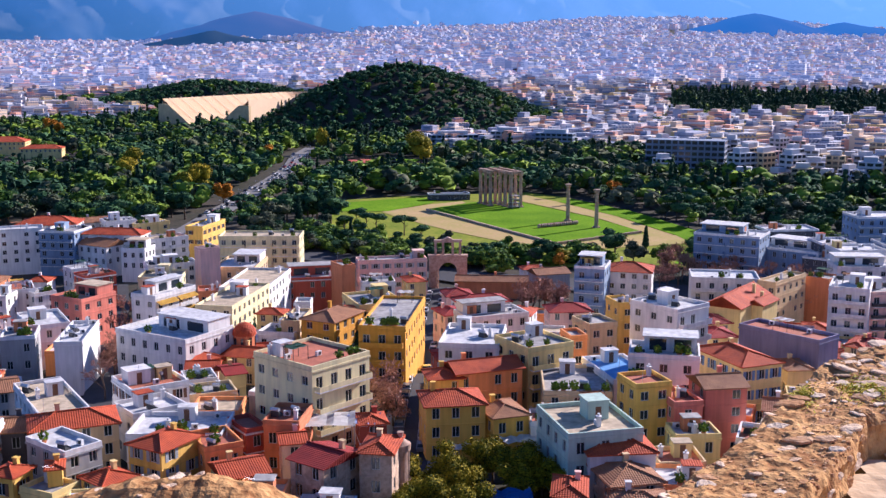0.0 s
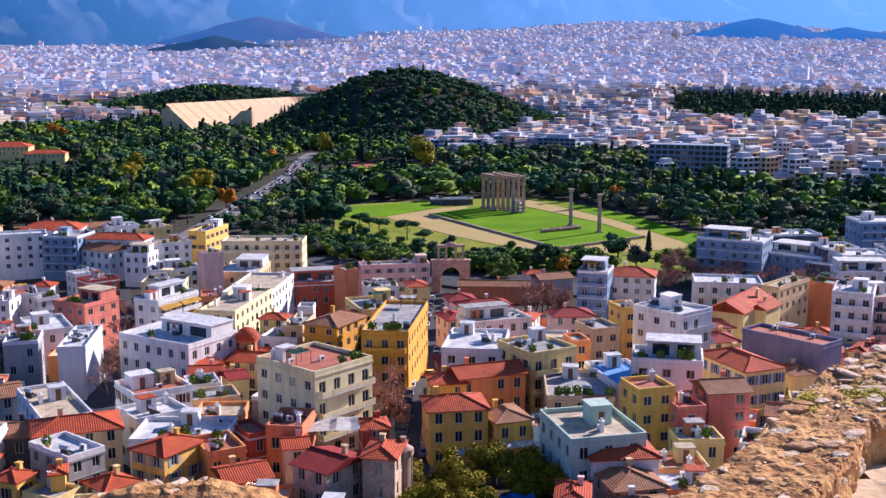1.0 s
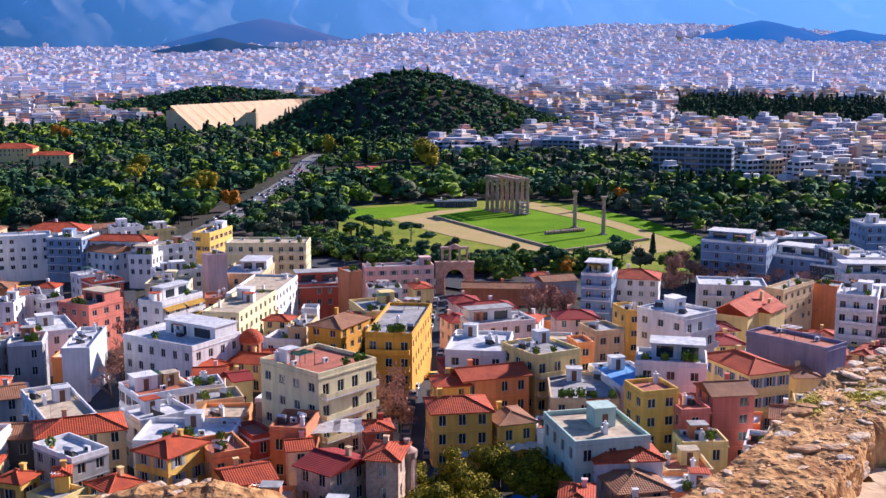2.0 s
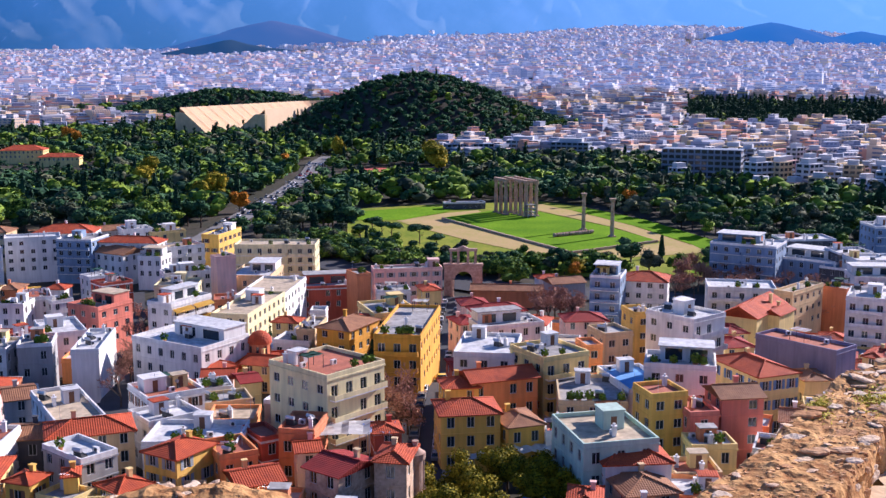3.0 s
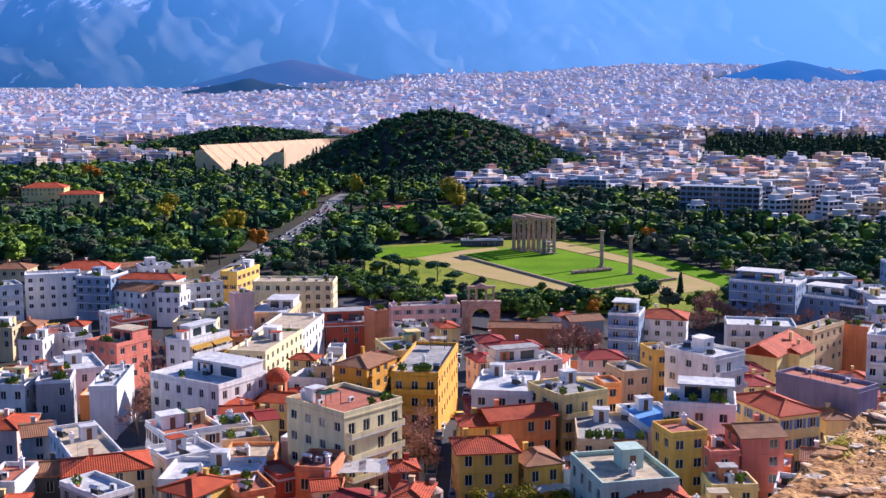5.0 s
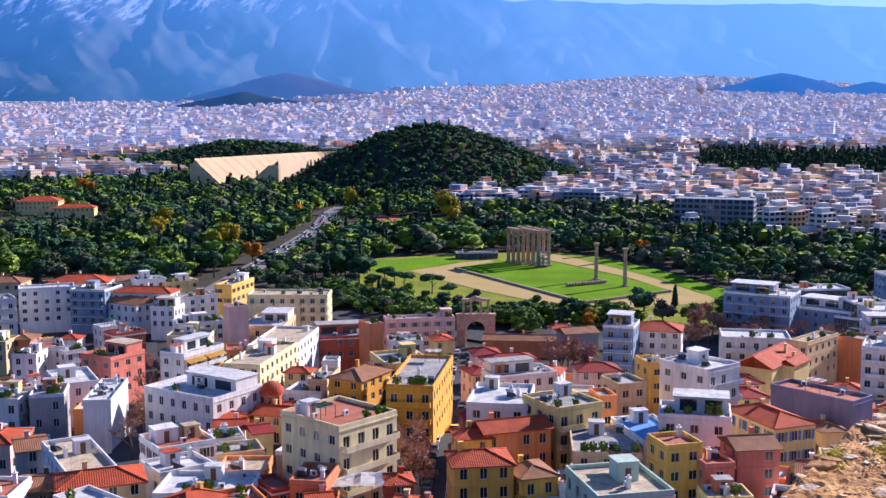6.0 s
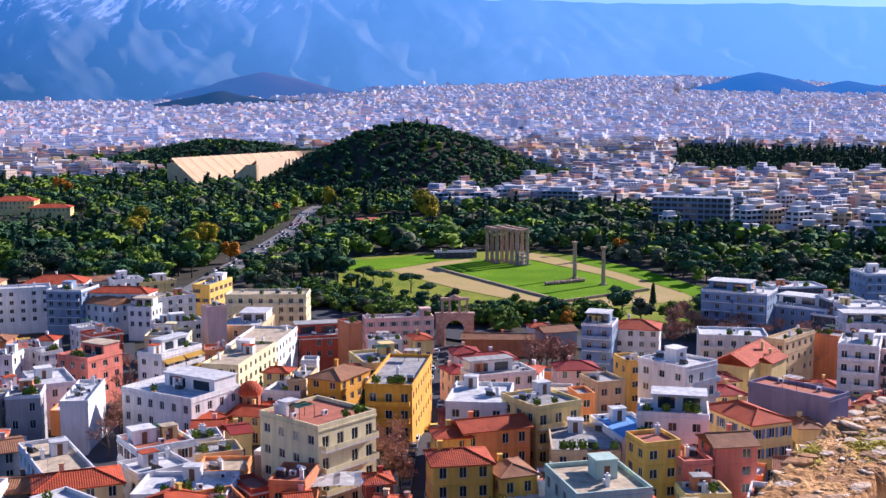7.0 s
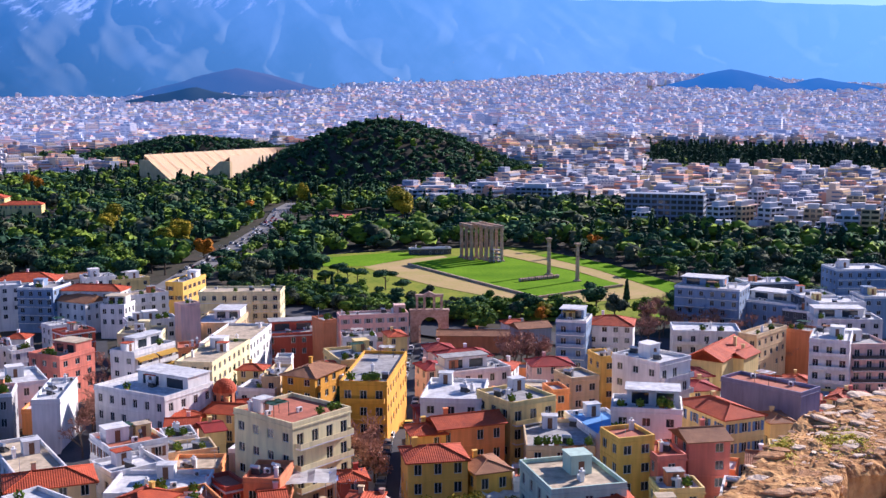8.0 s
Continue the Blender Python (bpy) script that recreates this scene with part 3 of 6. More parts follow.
# ---- the old town, house by house ----
house(-54.2, 149.5, -39, 9.9, 5.8, 8.5, "grey", "flat", top="white", hut=False, seed=0)
house(-56.5, 160.5, 22, 12.5, 8.1, 8.7, "beige", "hip", seed=1)
house(-40.2, 151.2, -30, 6.4, 8.0, 8.5, "yellow", "hip", shutters="grey", seed=2)
house(-58.8, 141.6, -18, 3.9, 4.1, 7.5, "yellow", "hip", shutters="brown", seed=3)
house(-52.8, 141.8, 17, 1.9, 3.1, 8.2, "yellow", "hip", seed=4)
house(-53.0, 140.0, -26, 5.8, 4.9, 5.5, "cream", "flat", hut=False, seed=5)
house(-45.7, 142.1, -40, 5.3, 5.1, 6.5, "cream", "hip", seed=6)
house(-33.5, 154.2, 29, 5.7, 7.9, 7.2, "orange", "flat", top="red", hut=False, seed=7)
house(-40.1, 161.1, 0, 14.2, 10.4, 7.1, "white", "flat", top="white", hut=False, plants=3, seed=8)
house(-47.4, 170.2, 39, 9.0, 7.9, 7.8, "white", "flat", top="white", hut=False, seed=9)
house(-24.1, 163.9, -7, 5.6, 8.6, 7.9, "terracotta", "flat", top="red", seed=10)
house(-22.7, 157.7, 14, 3.6, 5.7, 6.6, "palepink", "gable", seed=11)
house(-28.6, 146.6, 27, 6.4, 7.1, 6.0, "cream", "gable", seed=12)
house(-16.0, 143.5, -37, 6.2, 7.9, 9.0, "stone", "gable", tiles=TILE_DARK, seed=13)
house(-8.6, 145.0, -9, 4.5, 7.1, 10.0, "stone", "hip", seed=14)
house(-11.5, 167.6, 12, 4.3, 5.1, 6.3, "brickred", "hip", seed=15)
house(-30.4, 163.3, 34, 3.6, 6.9, 6.6, "brickred", "flat", top="red", hut=False, seed=16)
house(-64.0, 171.9, 32, 7.6, 19.6, 8.9, "white", "flat", top="tan", hut=False, seed=17)
house(-76.5, 183.2, 26, 4.9, 9.1, 8.8, "grey", "gable", tiles=TILE_OLD, seed=18)
# Dark wall colour paints the deep shade below the grey-roofed house.
house(-67.4, 163.5, 12, 5.4, 8.1, 7.2, "dark", "gable", tiles=TILE_OLD, seed=19)
house(-49.9, 180.1, 35, 9.9, 9.7, 9.5, "white", "flat", top="red", shutters="brown", hut=True, seed=20)
house(-76.5, 222.9, 7, 5.5, 18.3, 11.0, "white", "flat", top="white", bare=True, seed=21)
house(-94.0, 251.0, 29, 9.4, 15.7, 10.2, "white", "flat", top="white", seed=22)
house(-89.6, 225.7, 14, 6.9, 9.5, 10.9, "grey", "flat", plants=6, seed=23)
house(-98.7, 237.5, 46, 8.6, 7.9, 10.3, "brickred", "flat", top="red", hut=False, seed=24)
house(-57.0, 226.5, -31, 19.9, 14.3, 10.8, "white", "flat", top="white", seed=25)
house(-70.9, 272.3, 62, 14.8, 7.9, 13.6, "white", "flat", top="white", balconies=True, awning="yellow", seed=26)
house(-91.7, 273.4, -29, 10.8, 11.5, 12.8, "pink", "flat", top="tan", plants=4, seed=27)
house(-120.9, 306.6, 24, 7.2, 12.2, 9.7, "white", "flat", top="red", hut=False, seed=28)
house(-113.8, 303.2, 44, 6.2, 6.9, 8.9, "white", "flat", top="grey", hut=False, seed=29)
house(-122.4, 295.7, -1, 6.8, 7.9, 9.6, "white", "flat", top="white", seed=30)
house(-105.8, 327.1, 42, 9.9, 7.9, 9.5, "brickred", "flat", top="red", hut=False, seed=31)
house(-113.5, 336.6, 42, 8.0, 6.9, 9.5, "white", "flat", top="white", hut=False, seed=32)
house(-81.7, 313.9, 3, 12.1, 11.6, 11.7, "ivory", "flat", top="tan", seed=33)
house(-84.5, 334.1, 25, 15.0, 7.9, 11.5, "white", "flat", top="grey", plants=3, seed=34)
house(-122.1, 326.7, -3, 6.0, 6.1, 8.0, "white", "hip", seed=35)
house(-134.3, 322.1, 0, 5.8, 8.1, 9.0, "terracotta", "hip", tiles=TILE_OLD, seed=36)
house(-45.9, 199.1, 22, 5.7, 6.9, 5.8, "white", "flat", hut=False, plants=2, seed=37)
house(-50.6, 220.3, 36, 6.4, 7.1, 6.1, "cream", "hip", seed=38)
house(-39.5, 223.7, -14, 9.9, 7.1, 5.9, "cream", "gable", seed=39)
house(-41.5, 208.2, 24, 3.7, 7.1, 5.5, "cream", "gable", tiles=TILE_DARK, seed=40)
house(-42.0, 189.4, 22, 8.8, 6.9, 5.4, "beige", "flat", hut=False, plants=2, seed=41)
house(-29.9, 188.7, -15, 6.8, 7.9, 5.6, "grey", "flat", hut=False, seed=42)
house(-150.3, 380.2, 21, 18.4, 9.0, 15.0, "white", "flat", top="white", seed=43)
house(-143.7, 396.5, 6, 21.2, 13.3, 15.0, "white", "hip", seed=44)
house(-132.9, 381.3, -8, 13.0, 13.5, 14.5, "bluegrey", "flat", balconies=True, seed=45)
house(-115.6, 382.7, -7, 21.8, 9.1, 13.5, "white", "hip", balconies=True, seed=46)
house(-103.8, 367.7, -8, 8.4, 8.9, 10.5, "white", "flat", top="tan", seed=47)
house(-99.0, 382.7, 38, 15.0, 8.9, 11.5, "white", "flat", top="tan", balconies=True, seed=48)
house(-121.6, 379.3, -29, 20.2, 10.7, 10.5, "white", "gable", tiles=TILE_OLD, seed=49)
house(-133.0, 413.9, 31, 12.8, 8.1, 13.0, "grey", "gable", tiles=TILE_OLD, seed=50)
house(-123.1, 410.6, 32, 10.9, 8.9, 13.5, "white", "flat", seed=51)
house(-88.0, 402.0, -13, 6.7, 19.7, 13.5, "yellow", "flat", shutters="brown", seed=52)
house(-112.9, 414.6, 39, 13.6, 8.9, 12.0, "cream", "flat", top="tan", seed=53)
house(-70.7, 323.6, 36, 6.2, 4.4, 18.0, "palepink", "flat", hut=False, bare=True, seed=54)
house(-61.5, 367.0, 0, 27.0, 11.9, 15.0, "ivory", "flat", balconies=True, top="tan", seed=55)
house(-63.1, 336.9, -3, 12.6, 18.9, 11.0, "beige", "flat", top="white", seed=56)
house(-52.5, 302.2, -6, 12.8, 27.9, 12.2, "white", "flat", top="tan", seed=57)
house(-53.9, 276.4, -10, 9.5, 27.9, 11.5, "ivory", "flat", top="tan", seed=58)
house(-63.7, 292.7, 13, 6.1, 7.9, 10.7, "terracotta", "flat", top="red", hut=False, seed=59)
house(-41.5, 323.0, 13, 18.9, 12.8, 9.8, "brickred", "flat", top="grey", side_bare=True, seed=60)
house(-29.3, 315.6, 29, 4.2, 7.9, 14.3, "terracotta", "flat", hut=False, bare=True, seed=61)
house(-16.2, 338.0, 11, 21.6, 6.5, 12.0, "palepink", "flat", top="grey", shutters="grey", seed=62)
house(-16.5, 252.4, 21, 10.9, 14.2, 13.3, "cream", "flat", top="grey", plants=4, seed=63)
house(-19.2, 313.4, 9, 9.7, 7.9, 9.7, "white", "flat", plants=2, seed=64)
house(-8.7, 318.3, 15, 5.4, 8.1, 9.6, "cream", "hip", seed=65)
house(-10.5, 226.4, -7, 9.5, 27.9, 13.7, "ochre", "flat", balconies=True, plants=6, hut=False, seed=66)
house(-24.6, 238.9, -26, 8.4, 12.8, 11.8, "ochre", "hip", tiles=TILE_OLD, seed=67)
house(-42.7, 267.6, -10, 6.4, 5.4, 8.6, "cream", "hip", seed=68)
house(-34.5, 265.1, 0, 3.8, 4.9, 11.2, "white", "flat", hut=False, seed=69)
house(-33.8, 246.7, -6, 4.2, 12.2, 10.1, "beige", "flat", seed=70)
house(-21.6, 244.5, 0, 6.5, 7.9, 10.0, "grey", "flat", plants=2, seed=71)
house(-36.8, 243.8, -13, 8.7, 7.9, 7.4, "white", "flat", top="grey", hut=False, seed=72)
house(-22.0, 177.8, 49, 12.9, 14.3, 14.4, "ivory", "flat", balconies=True, top="red", plants=3, hut=False, seed=73)
house(1.4, 169.6, 9, 9.5, 8.1, 9.2, "yellow", "hip", seed=74)
house(0.1, 184.0, 11, 5.9, 6.1, 9.6, "yellow", "hip", seed=75)
house(7.0, 186.8, 19, 12.2, 7.2, 10.5, "orange", "gable", seed=76)
house(9.5, 169.9, 19, 6.0, 8.1, 7.3, "yellow", "hip", tiles=TILE_OLD, seed=77)
house(-0.2, 200.9, 12, 2.6, 8.1, 9.5, "brickred", "gable", tiles=TILE_DARK, seed=78)
house(5.8, 203.0, -8, 11.2, 15.5, 12.6, "white", "flat", top="white", hut=False, seed=79)
house(16.6, 194.4, 30, 9.9, 10.9, 13.3, "cream", "flat", balconies=True, hut=False, seed=80)
house(31.3, 220.7, 21, 6.3, 7.8, 12.9, "beige", "flat", seed=81)
house(25.8, 210.2, 14, 3.4, 5.9, 11.8, "orange", "flat", hut=False, seed=82)
house(21.4, 154.5, 14, 11.3, 13.6, 10.2, "green", "flat", top="tan", hut=True, seed=83)
house(24.8, 149.4, 7, 9.5, 6.6, 8.2, "white", "hip", seed=84)
house(25.3, 143.9, 13, 7.5, 8.1, 6.2, "stone", "hip", tiles=TILE_OLD, seed=85)
house(17.1, 139.6, -8, 4.2, 7.1, 6.0, "palepink", "hip", seed=86)
house(32.2, 169.1, 17, 6.2, 6.6, 12.2, "yellow", "flat", top="red", hut=False, seed=87)
house(44.8, 172.3, 9, 7.0, 7.2, 11.5, "pink", "gable", tiles=TILE_OLD, seed=88)
house(37.6, 168.1, 11, 4.7, 7.9, 9.7, "pink", "flat", top="red", seed=89)
house(54.7, 197.0, 22, 8.7, 14.5, 10.9, "cream", "hip", shutters="blue", seed=90)
house(38.5, 184.8, -12, 11.9, 8.9, 13.6, "white", "flat", top="white", plants=4, seed=91)
house(31.0, 186.8, 14, 8.1, 14.9, 9.8, "white", "flat", top="blue", hut=False, seed=92)
house(22.7, 182.3, -3, 11.2, 16.1, 8.7, "beige", "flat", plants=6, seed=93)
house(38.2, 160.2, 4, 6.9, 5.6, 6.5, "cream", "flat", hut=False, top="white", seed=94)
house(66.6, 201.6, 5, 4.9, 7.1, 8.3, "beige", "hip", tiles=TILE_OLD, seed=95)
house(47.0, 222.1, 40, 10.2, 12.3, 16.7, "white", "flat", balconies=True, top="white", seed=96)
house(68.9, 212.8, -49, 17.9, 7.1, 12.8, "mauve", "flat", top="red", bare=True, hut=False, seed=97)
house(73.2, 265.9, -35, 9.0, 21.0, 12.7, "cream", "gabley", bare=True, seed=98)
house(78.8, 264.4, -39, 4.2, 9.1, 12.4, "cream", "gabley", bare=True, seed=99)
house(59.3, 231.6, 9, 6.7, 8.1, 9.4, "cream", "hip", tiles=TILE_DARK, seed=100)
house(63.6, 252.0, 9, 6.0, 8.1, 9.4, "cream", "hip", tiles=TILE_DARK, seed=101)
house(80.3, 307.5, -9, 18.6, 12.3, 12.6, "white", "flat", top="white", balconies=True, seed=102)
house(94.0, 297.9, 47, 18.3, 5.4, 13.6, "beige", "flat", top="tan", seed=103)
house(108.0, 306.1, -43, 7.6, 7.9, 12.6, "terracotta", "flat", bare=True, hut=False, seed=104)
house(101.8, 267.7, -24, 9.4, 13.7, 16.6, "white", "flat", balconies=True, top="white", seed=105)
house(111.2, 272.3, 1, 9.6, 10.9, 14.9, "palepink", "flat", balconies=True, seed=106)
house(88.6, 225.9, -36, 3.7, 9.2, 9.1, "cream", "hip", seed=107)
house(91.3, 224.6, 1, 7.3, 8.1, 8.8, "pink", "hip", tiles=TILE_DARK, seed=108)
house(53.5, 307.6, -14, 12.6, 10.8, 14.7, "white", "hip", seed=109)
house(41.6, 299.3, -17, 8.3, 10.9, 16.6, "bluegrey", "flat", balconies=True, top="white", seed=110)
house(9.7, 273.8, 16, 13.4, 8.1, 10.6, "white", "hip", tiles=TILE_DARK, seed=111)
house(4.0, 294.7, 10, 7.5, 8.1, 9.3, "palepink", "hip", tiles=TILE_DARK, seed=112)
house(11.4, 254.0, 21, 15.5, 8.9, 9.8, "white", "flat", top="grey", seed=113)
house(1.6, 260.8, 21, 5.5, 8.1, 9.4, "palepink", "hip", tiles=TILE_DARK, seed=114)
house(18.7, 261.3, -17, 6.9, 8.1, 9.4, "white", "hip", seed=115)
house(31.5, 269.9, 6, 10.5, 8.1, 9.0, "palepink", "hip", tiles=TILE_DARK, seed=116)
house(41.8, 251.3, 14, 4.4, 7.9, 13.3, "yellow", "flat", hut=False, seed=117)
house(15.5, 341.7, -4, 22.5, 7.1, 5.0, "terracotta", "gable", tiles=TILE_OLD, seed=118)
house(29.9, 361.0, 14, 7.4, 5.1, 5.0, "white", "hip", seed=119)
house(34.7, 352.8, 18, 11.4, 8.1, 5.2, "grey", "gable", tiles=TILE_OLD, seed=120)
house(99.0, 370.7, -29, 22.1, 15.1, 15.0, "bluegrey", "flat", balconies=True, top="white", seed=121)
house(126.8, 399.8, 6, 19.5, 11.9, 12.0, "dark", "flat", top="white", hut=False, seed=122)
house(121.7, 369.7, -39, 20.8, 15.9, 10.0, "bluegrey", "flat", top="white", seed=123)
house(131.3, 365.3, 4, 11.8, 11.9, 13.0, "dark", "flat", top="white", hut=False, seed=124)
house(134.3, 351.5, 3, 15.3, 11.9, 13.0, "white", "flat", top="white", seed=125)
house(128.4, 327.9, -5, 19.2, 11.9, 12.0, "white", "flat", top="white", seed=126)
house(157.1, 391.8, 2, 20.5, 13.9, 18.0, "bluegrey", "flat", top="white", balconies=True, seed=127)
house(126.8, 356.7, -43, 11.9, 9.9, 9.0, "dark", "flat", top="white", hut=False, seed=128)
house(152.4, 362.0, 1, 13.7, 11.9, 13.0, "bluegrey", "flat", top="white", seed=129)
house(-160.7, 361.3, 35, 11.6, 10.9, 14.0, "white", "flat", balconies=True, seed=130)
house(-173.7, 402.7, 0, 13.6, 10.1, 14.0, "beige", "hip", tiles=TILE_OLD, seed=131)
house(-139.8, 316.9, 0, 7.2, 9.9, 9.0, "beige", "flat", plants=3, seed=132)
house(-99.0, 225.7, 0, 9.2, 9.9, 10.4, "white", "flat", seed=133)
house(-84.7, 191.3, 0, 6.0, 9.1, 8.4, "palepink", "hip", seed=134)
house(-69.8, 156.3, 1, 5.1, 8.9, 8.1, "white", "flat", top="red", seed=135)
house(-65.2, 143.7, 8, 4.9, 8.1, 8.0, "cream", "hip", seed=136)
house(-338.0, 850.0, 8, 32.0, 20.0, 10.0, "cream", "hip", seed=227)
house(-300.0, 822.0, 8, 30.0, 14.0, 7.0, "cream", "hip", seed=228)


# ---- temple precinct ----
AX = Vector((-0.43, 0.903))
AV = Vector((-0.903, -0.43))


def fluted_shaft(z0, z1, r0, r1, flutes=20):
    bm = bmesh.new()
    rings = []
    for k in range(7):
        f = k / 6
        r = r0 + (r1 - r0) * f ** 1.3
        rings.append([bm.verts.new((r * (1 if i % 2 else 0.93) * math.cos(math.pi * i / flutes), r * (1 if i % 2 else 0.93) * math.sin(math.pi * i / flutes), z0 + (z1 - z0) * f)) for i in range(flutes * 2)])
    for a, b in zip(rings, rings[1:]):
        for i in range(len(a)):
            j = (i + 1) % len(a)
            bm.faces.new((a[i], a[j], b[j], b[i]))
    return bm


def column_meshes():
    base, cap = bmesh.new(), bmesh.new()
    box(base, -1.35, 1.35, -1.35, 1.35, 0, 0.5)
    tube(base, (0, 0, 0.5), (0, 0, 0.85), 1.3, 1.15, 20)
    shaft = fluted_shaft(0.85, 15.3, 0.90, 0.76)
    tube(cap, (0, 0, 15.3), (0, 0, 16.4), 0.78, 1.08, 16)
    for i in range(8):
        a = math.pi * i / 4
        tube(cap, (0.8 * math.cos(a), 0.8 * math.sin(a), 15.5), (1.04 * math.cos(a), 1.04 * math.sin(a), 16.2), 0.2, 0.14, 5)
    box(cap, -1.12, 1.12, -1.12, 1.12, 16.4, 16.9)
    return mesh_of("base", base, MARBLE), mesh_of("shaft", shaft, MARBLE), mesh_of("capital", cap, MARBLE)


COLUMN = column_meshes()
TURN = math.degrees(math.atan2(AX.y, AX.x))


def standing_column(x, y, parent=None):
    m = pose(x, y, 0.9, 0, 0, TURN)
    if parent is None:
        c = thing("temple_column", m, "tall fluted marble column with leafy capital, standing alone", "column", "lone temple columns")
    else:
        c = part("column", COLUMN[1], None, parent)
        c.matrix_world = m
        for nm, me in (("base", COLUMN[0]), ("capital", COLUMN[2])):
            part(nm, me, None, c)
        return c
    for nm, me in zip(("base", "shaft", "capital"), COLUMN):
        part(nm, me, None, c)
    return c


standing_column(67.0, 473.8)
standing_column(56.8, 493.9)
temple = thing("ruined_temple", Matrix.Identity(4), "cluster of tall weathered marble columns carrying broken architraves", "temple")
corner = Vector((38.5, 539.8))
for row, cols in ((0, range(0, 5)), (1, range(0, 5)), (2, range(2, 5))):
    for k in cols:
        q = corner + AX * 5.4 * k + AV * 5.6 * row
        standing_column(q.x, q.y, temple)
    a, b = corner + AX * 5.4 * min(cols) + AV * 5.6 * row, corner + AX * 5.4 * max(cols) + AV * 5.6 * row
    bm = bmesh.new()
    length = (b - a).length
    box(bm, -1.0, length + 1.0, -0.6, 0.6, 17.8, 18.6)
    box(bm, -1.1, length + 1.1, -0.7, 0.7, 18.6, 18.85)
    beam = part("architrave", bm, MARBLE, temple)
    beam.matrix_world = pose(a.x, a.y, 0, 0, 0, TURN)
for k in (0, 4):
    a = corner + AX * 5.4 * k
    bm = bmesh.new()
    box(bm, 0.8, (11.2 if k else 5.6) - 0.8, -0.58, 0.58, 17.82, 18.58)
    beam = part("architrave", bm, MARBLE, temple)
    beam.matrix_world = pose(a.x, a.y, 0, 0, 0, math.degrees(math.atan2(AV.y, AV.x)))

scaffold = thing("scaffolding", pose(35.0, 535.9, 0.95, 0, 0, TURN), "pale boarded scaffolding tower beside the temple columns", "scaffolding")
for sx in (-2, 2):
    for sy in (-2, 2):
        bm = bmesh.new()
        tube(bm, (sx, sy, 0), (sx, sy, 6.6), 0.12, 0.12, 6)
        part("pole", bm, METAL, scaffold)
for k in range(4):
    bm = bmesh.new()
    box(bm, -2.2, 2.2, -2.2, 2.2, 0.9 + 1.8 * k, 1.05 + 1.8 * k)
    part("deck", bm, PAVING, scaffold)
    bm = bmesh.new()
    box(bm, -2.25, 2.25, -2.3, -2.22, 0.1 + 1.8 * k, 0.85 + 1.8 * k)
    part("panel", bm, WALL["bluegrey"], scaffold)

drum_bm = bmesh.new()
tube(drum_bm, (-0.42, 0, 0.85), (0.42, 0, 0.85), 0.85, 0.85, 16)
DRUM = mesh_of("drum", drum_bm, MARBLE)
fallen = thing("fallen_column", Matrix.Identity(4), "toppled marble column lying in a row of drums on grass", "column")
for i in range(19):
    f = i / 18
    d = part("drum", DRUM, None, fallen)
    d.matrix_world = pose(42.0 + 17.5 * f + 0.1 * (i % 3), 473.0 + 10.5 * f, 0.98, 0, 6 * math.sin(i * 2.1), 37 + 5 * math.sin(i * 1.7))


def low_wall(name, a, b, h, thick, material, label):
    a, b = Vector(a), Vector(b)
    bm = bmesh.new()
    n = max(2, int((b - a).length / 1.6))
    for i in range(n):
        s0, s1 = i / n * (b - a).length, (i + 0.97) / n * (b - a).length
        box(bm, s0, s1, -thick / 2, thick / 2, -0.4, h * (0.92 + 0.1 * noise.noise((i * 1.3, a.x, 0))))
    d = b - a
    ob = new(name, mesh_of(name, bm, material))
    ob.matrix_world = pose(a.x, a.y, ground_z(a.x, a.y), 0, 0, math.degrees(math.atan2(d.y, d.x)))
    return tagged(ob, label, "wall", kind="stuff")


low_wall("retaining_wall", (-7.9, 533), (45.4, 434.4), 1.25, 0.9, WALL["stone"], "low dark stone retaining wall of the platform")
low_wall("retaining_wall", (45.4, 434.4), (84.9, 464), 1.25, 0.9, MARBLE, "low stone edge along the temple platform")

# long low shed at the precinct's far side
house(3, 575, 8, 22, 5, 3.0, "dark", "flat", top="white", hut=False, seed=900)


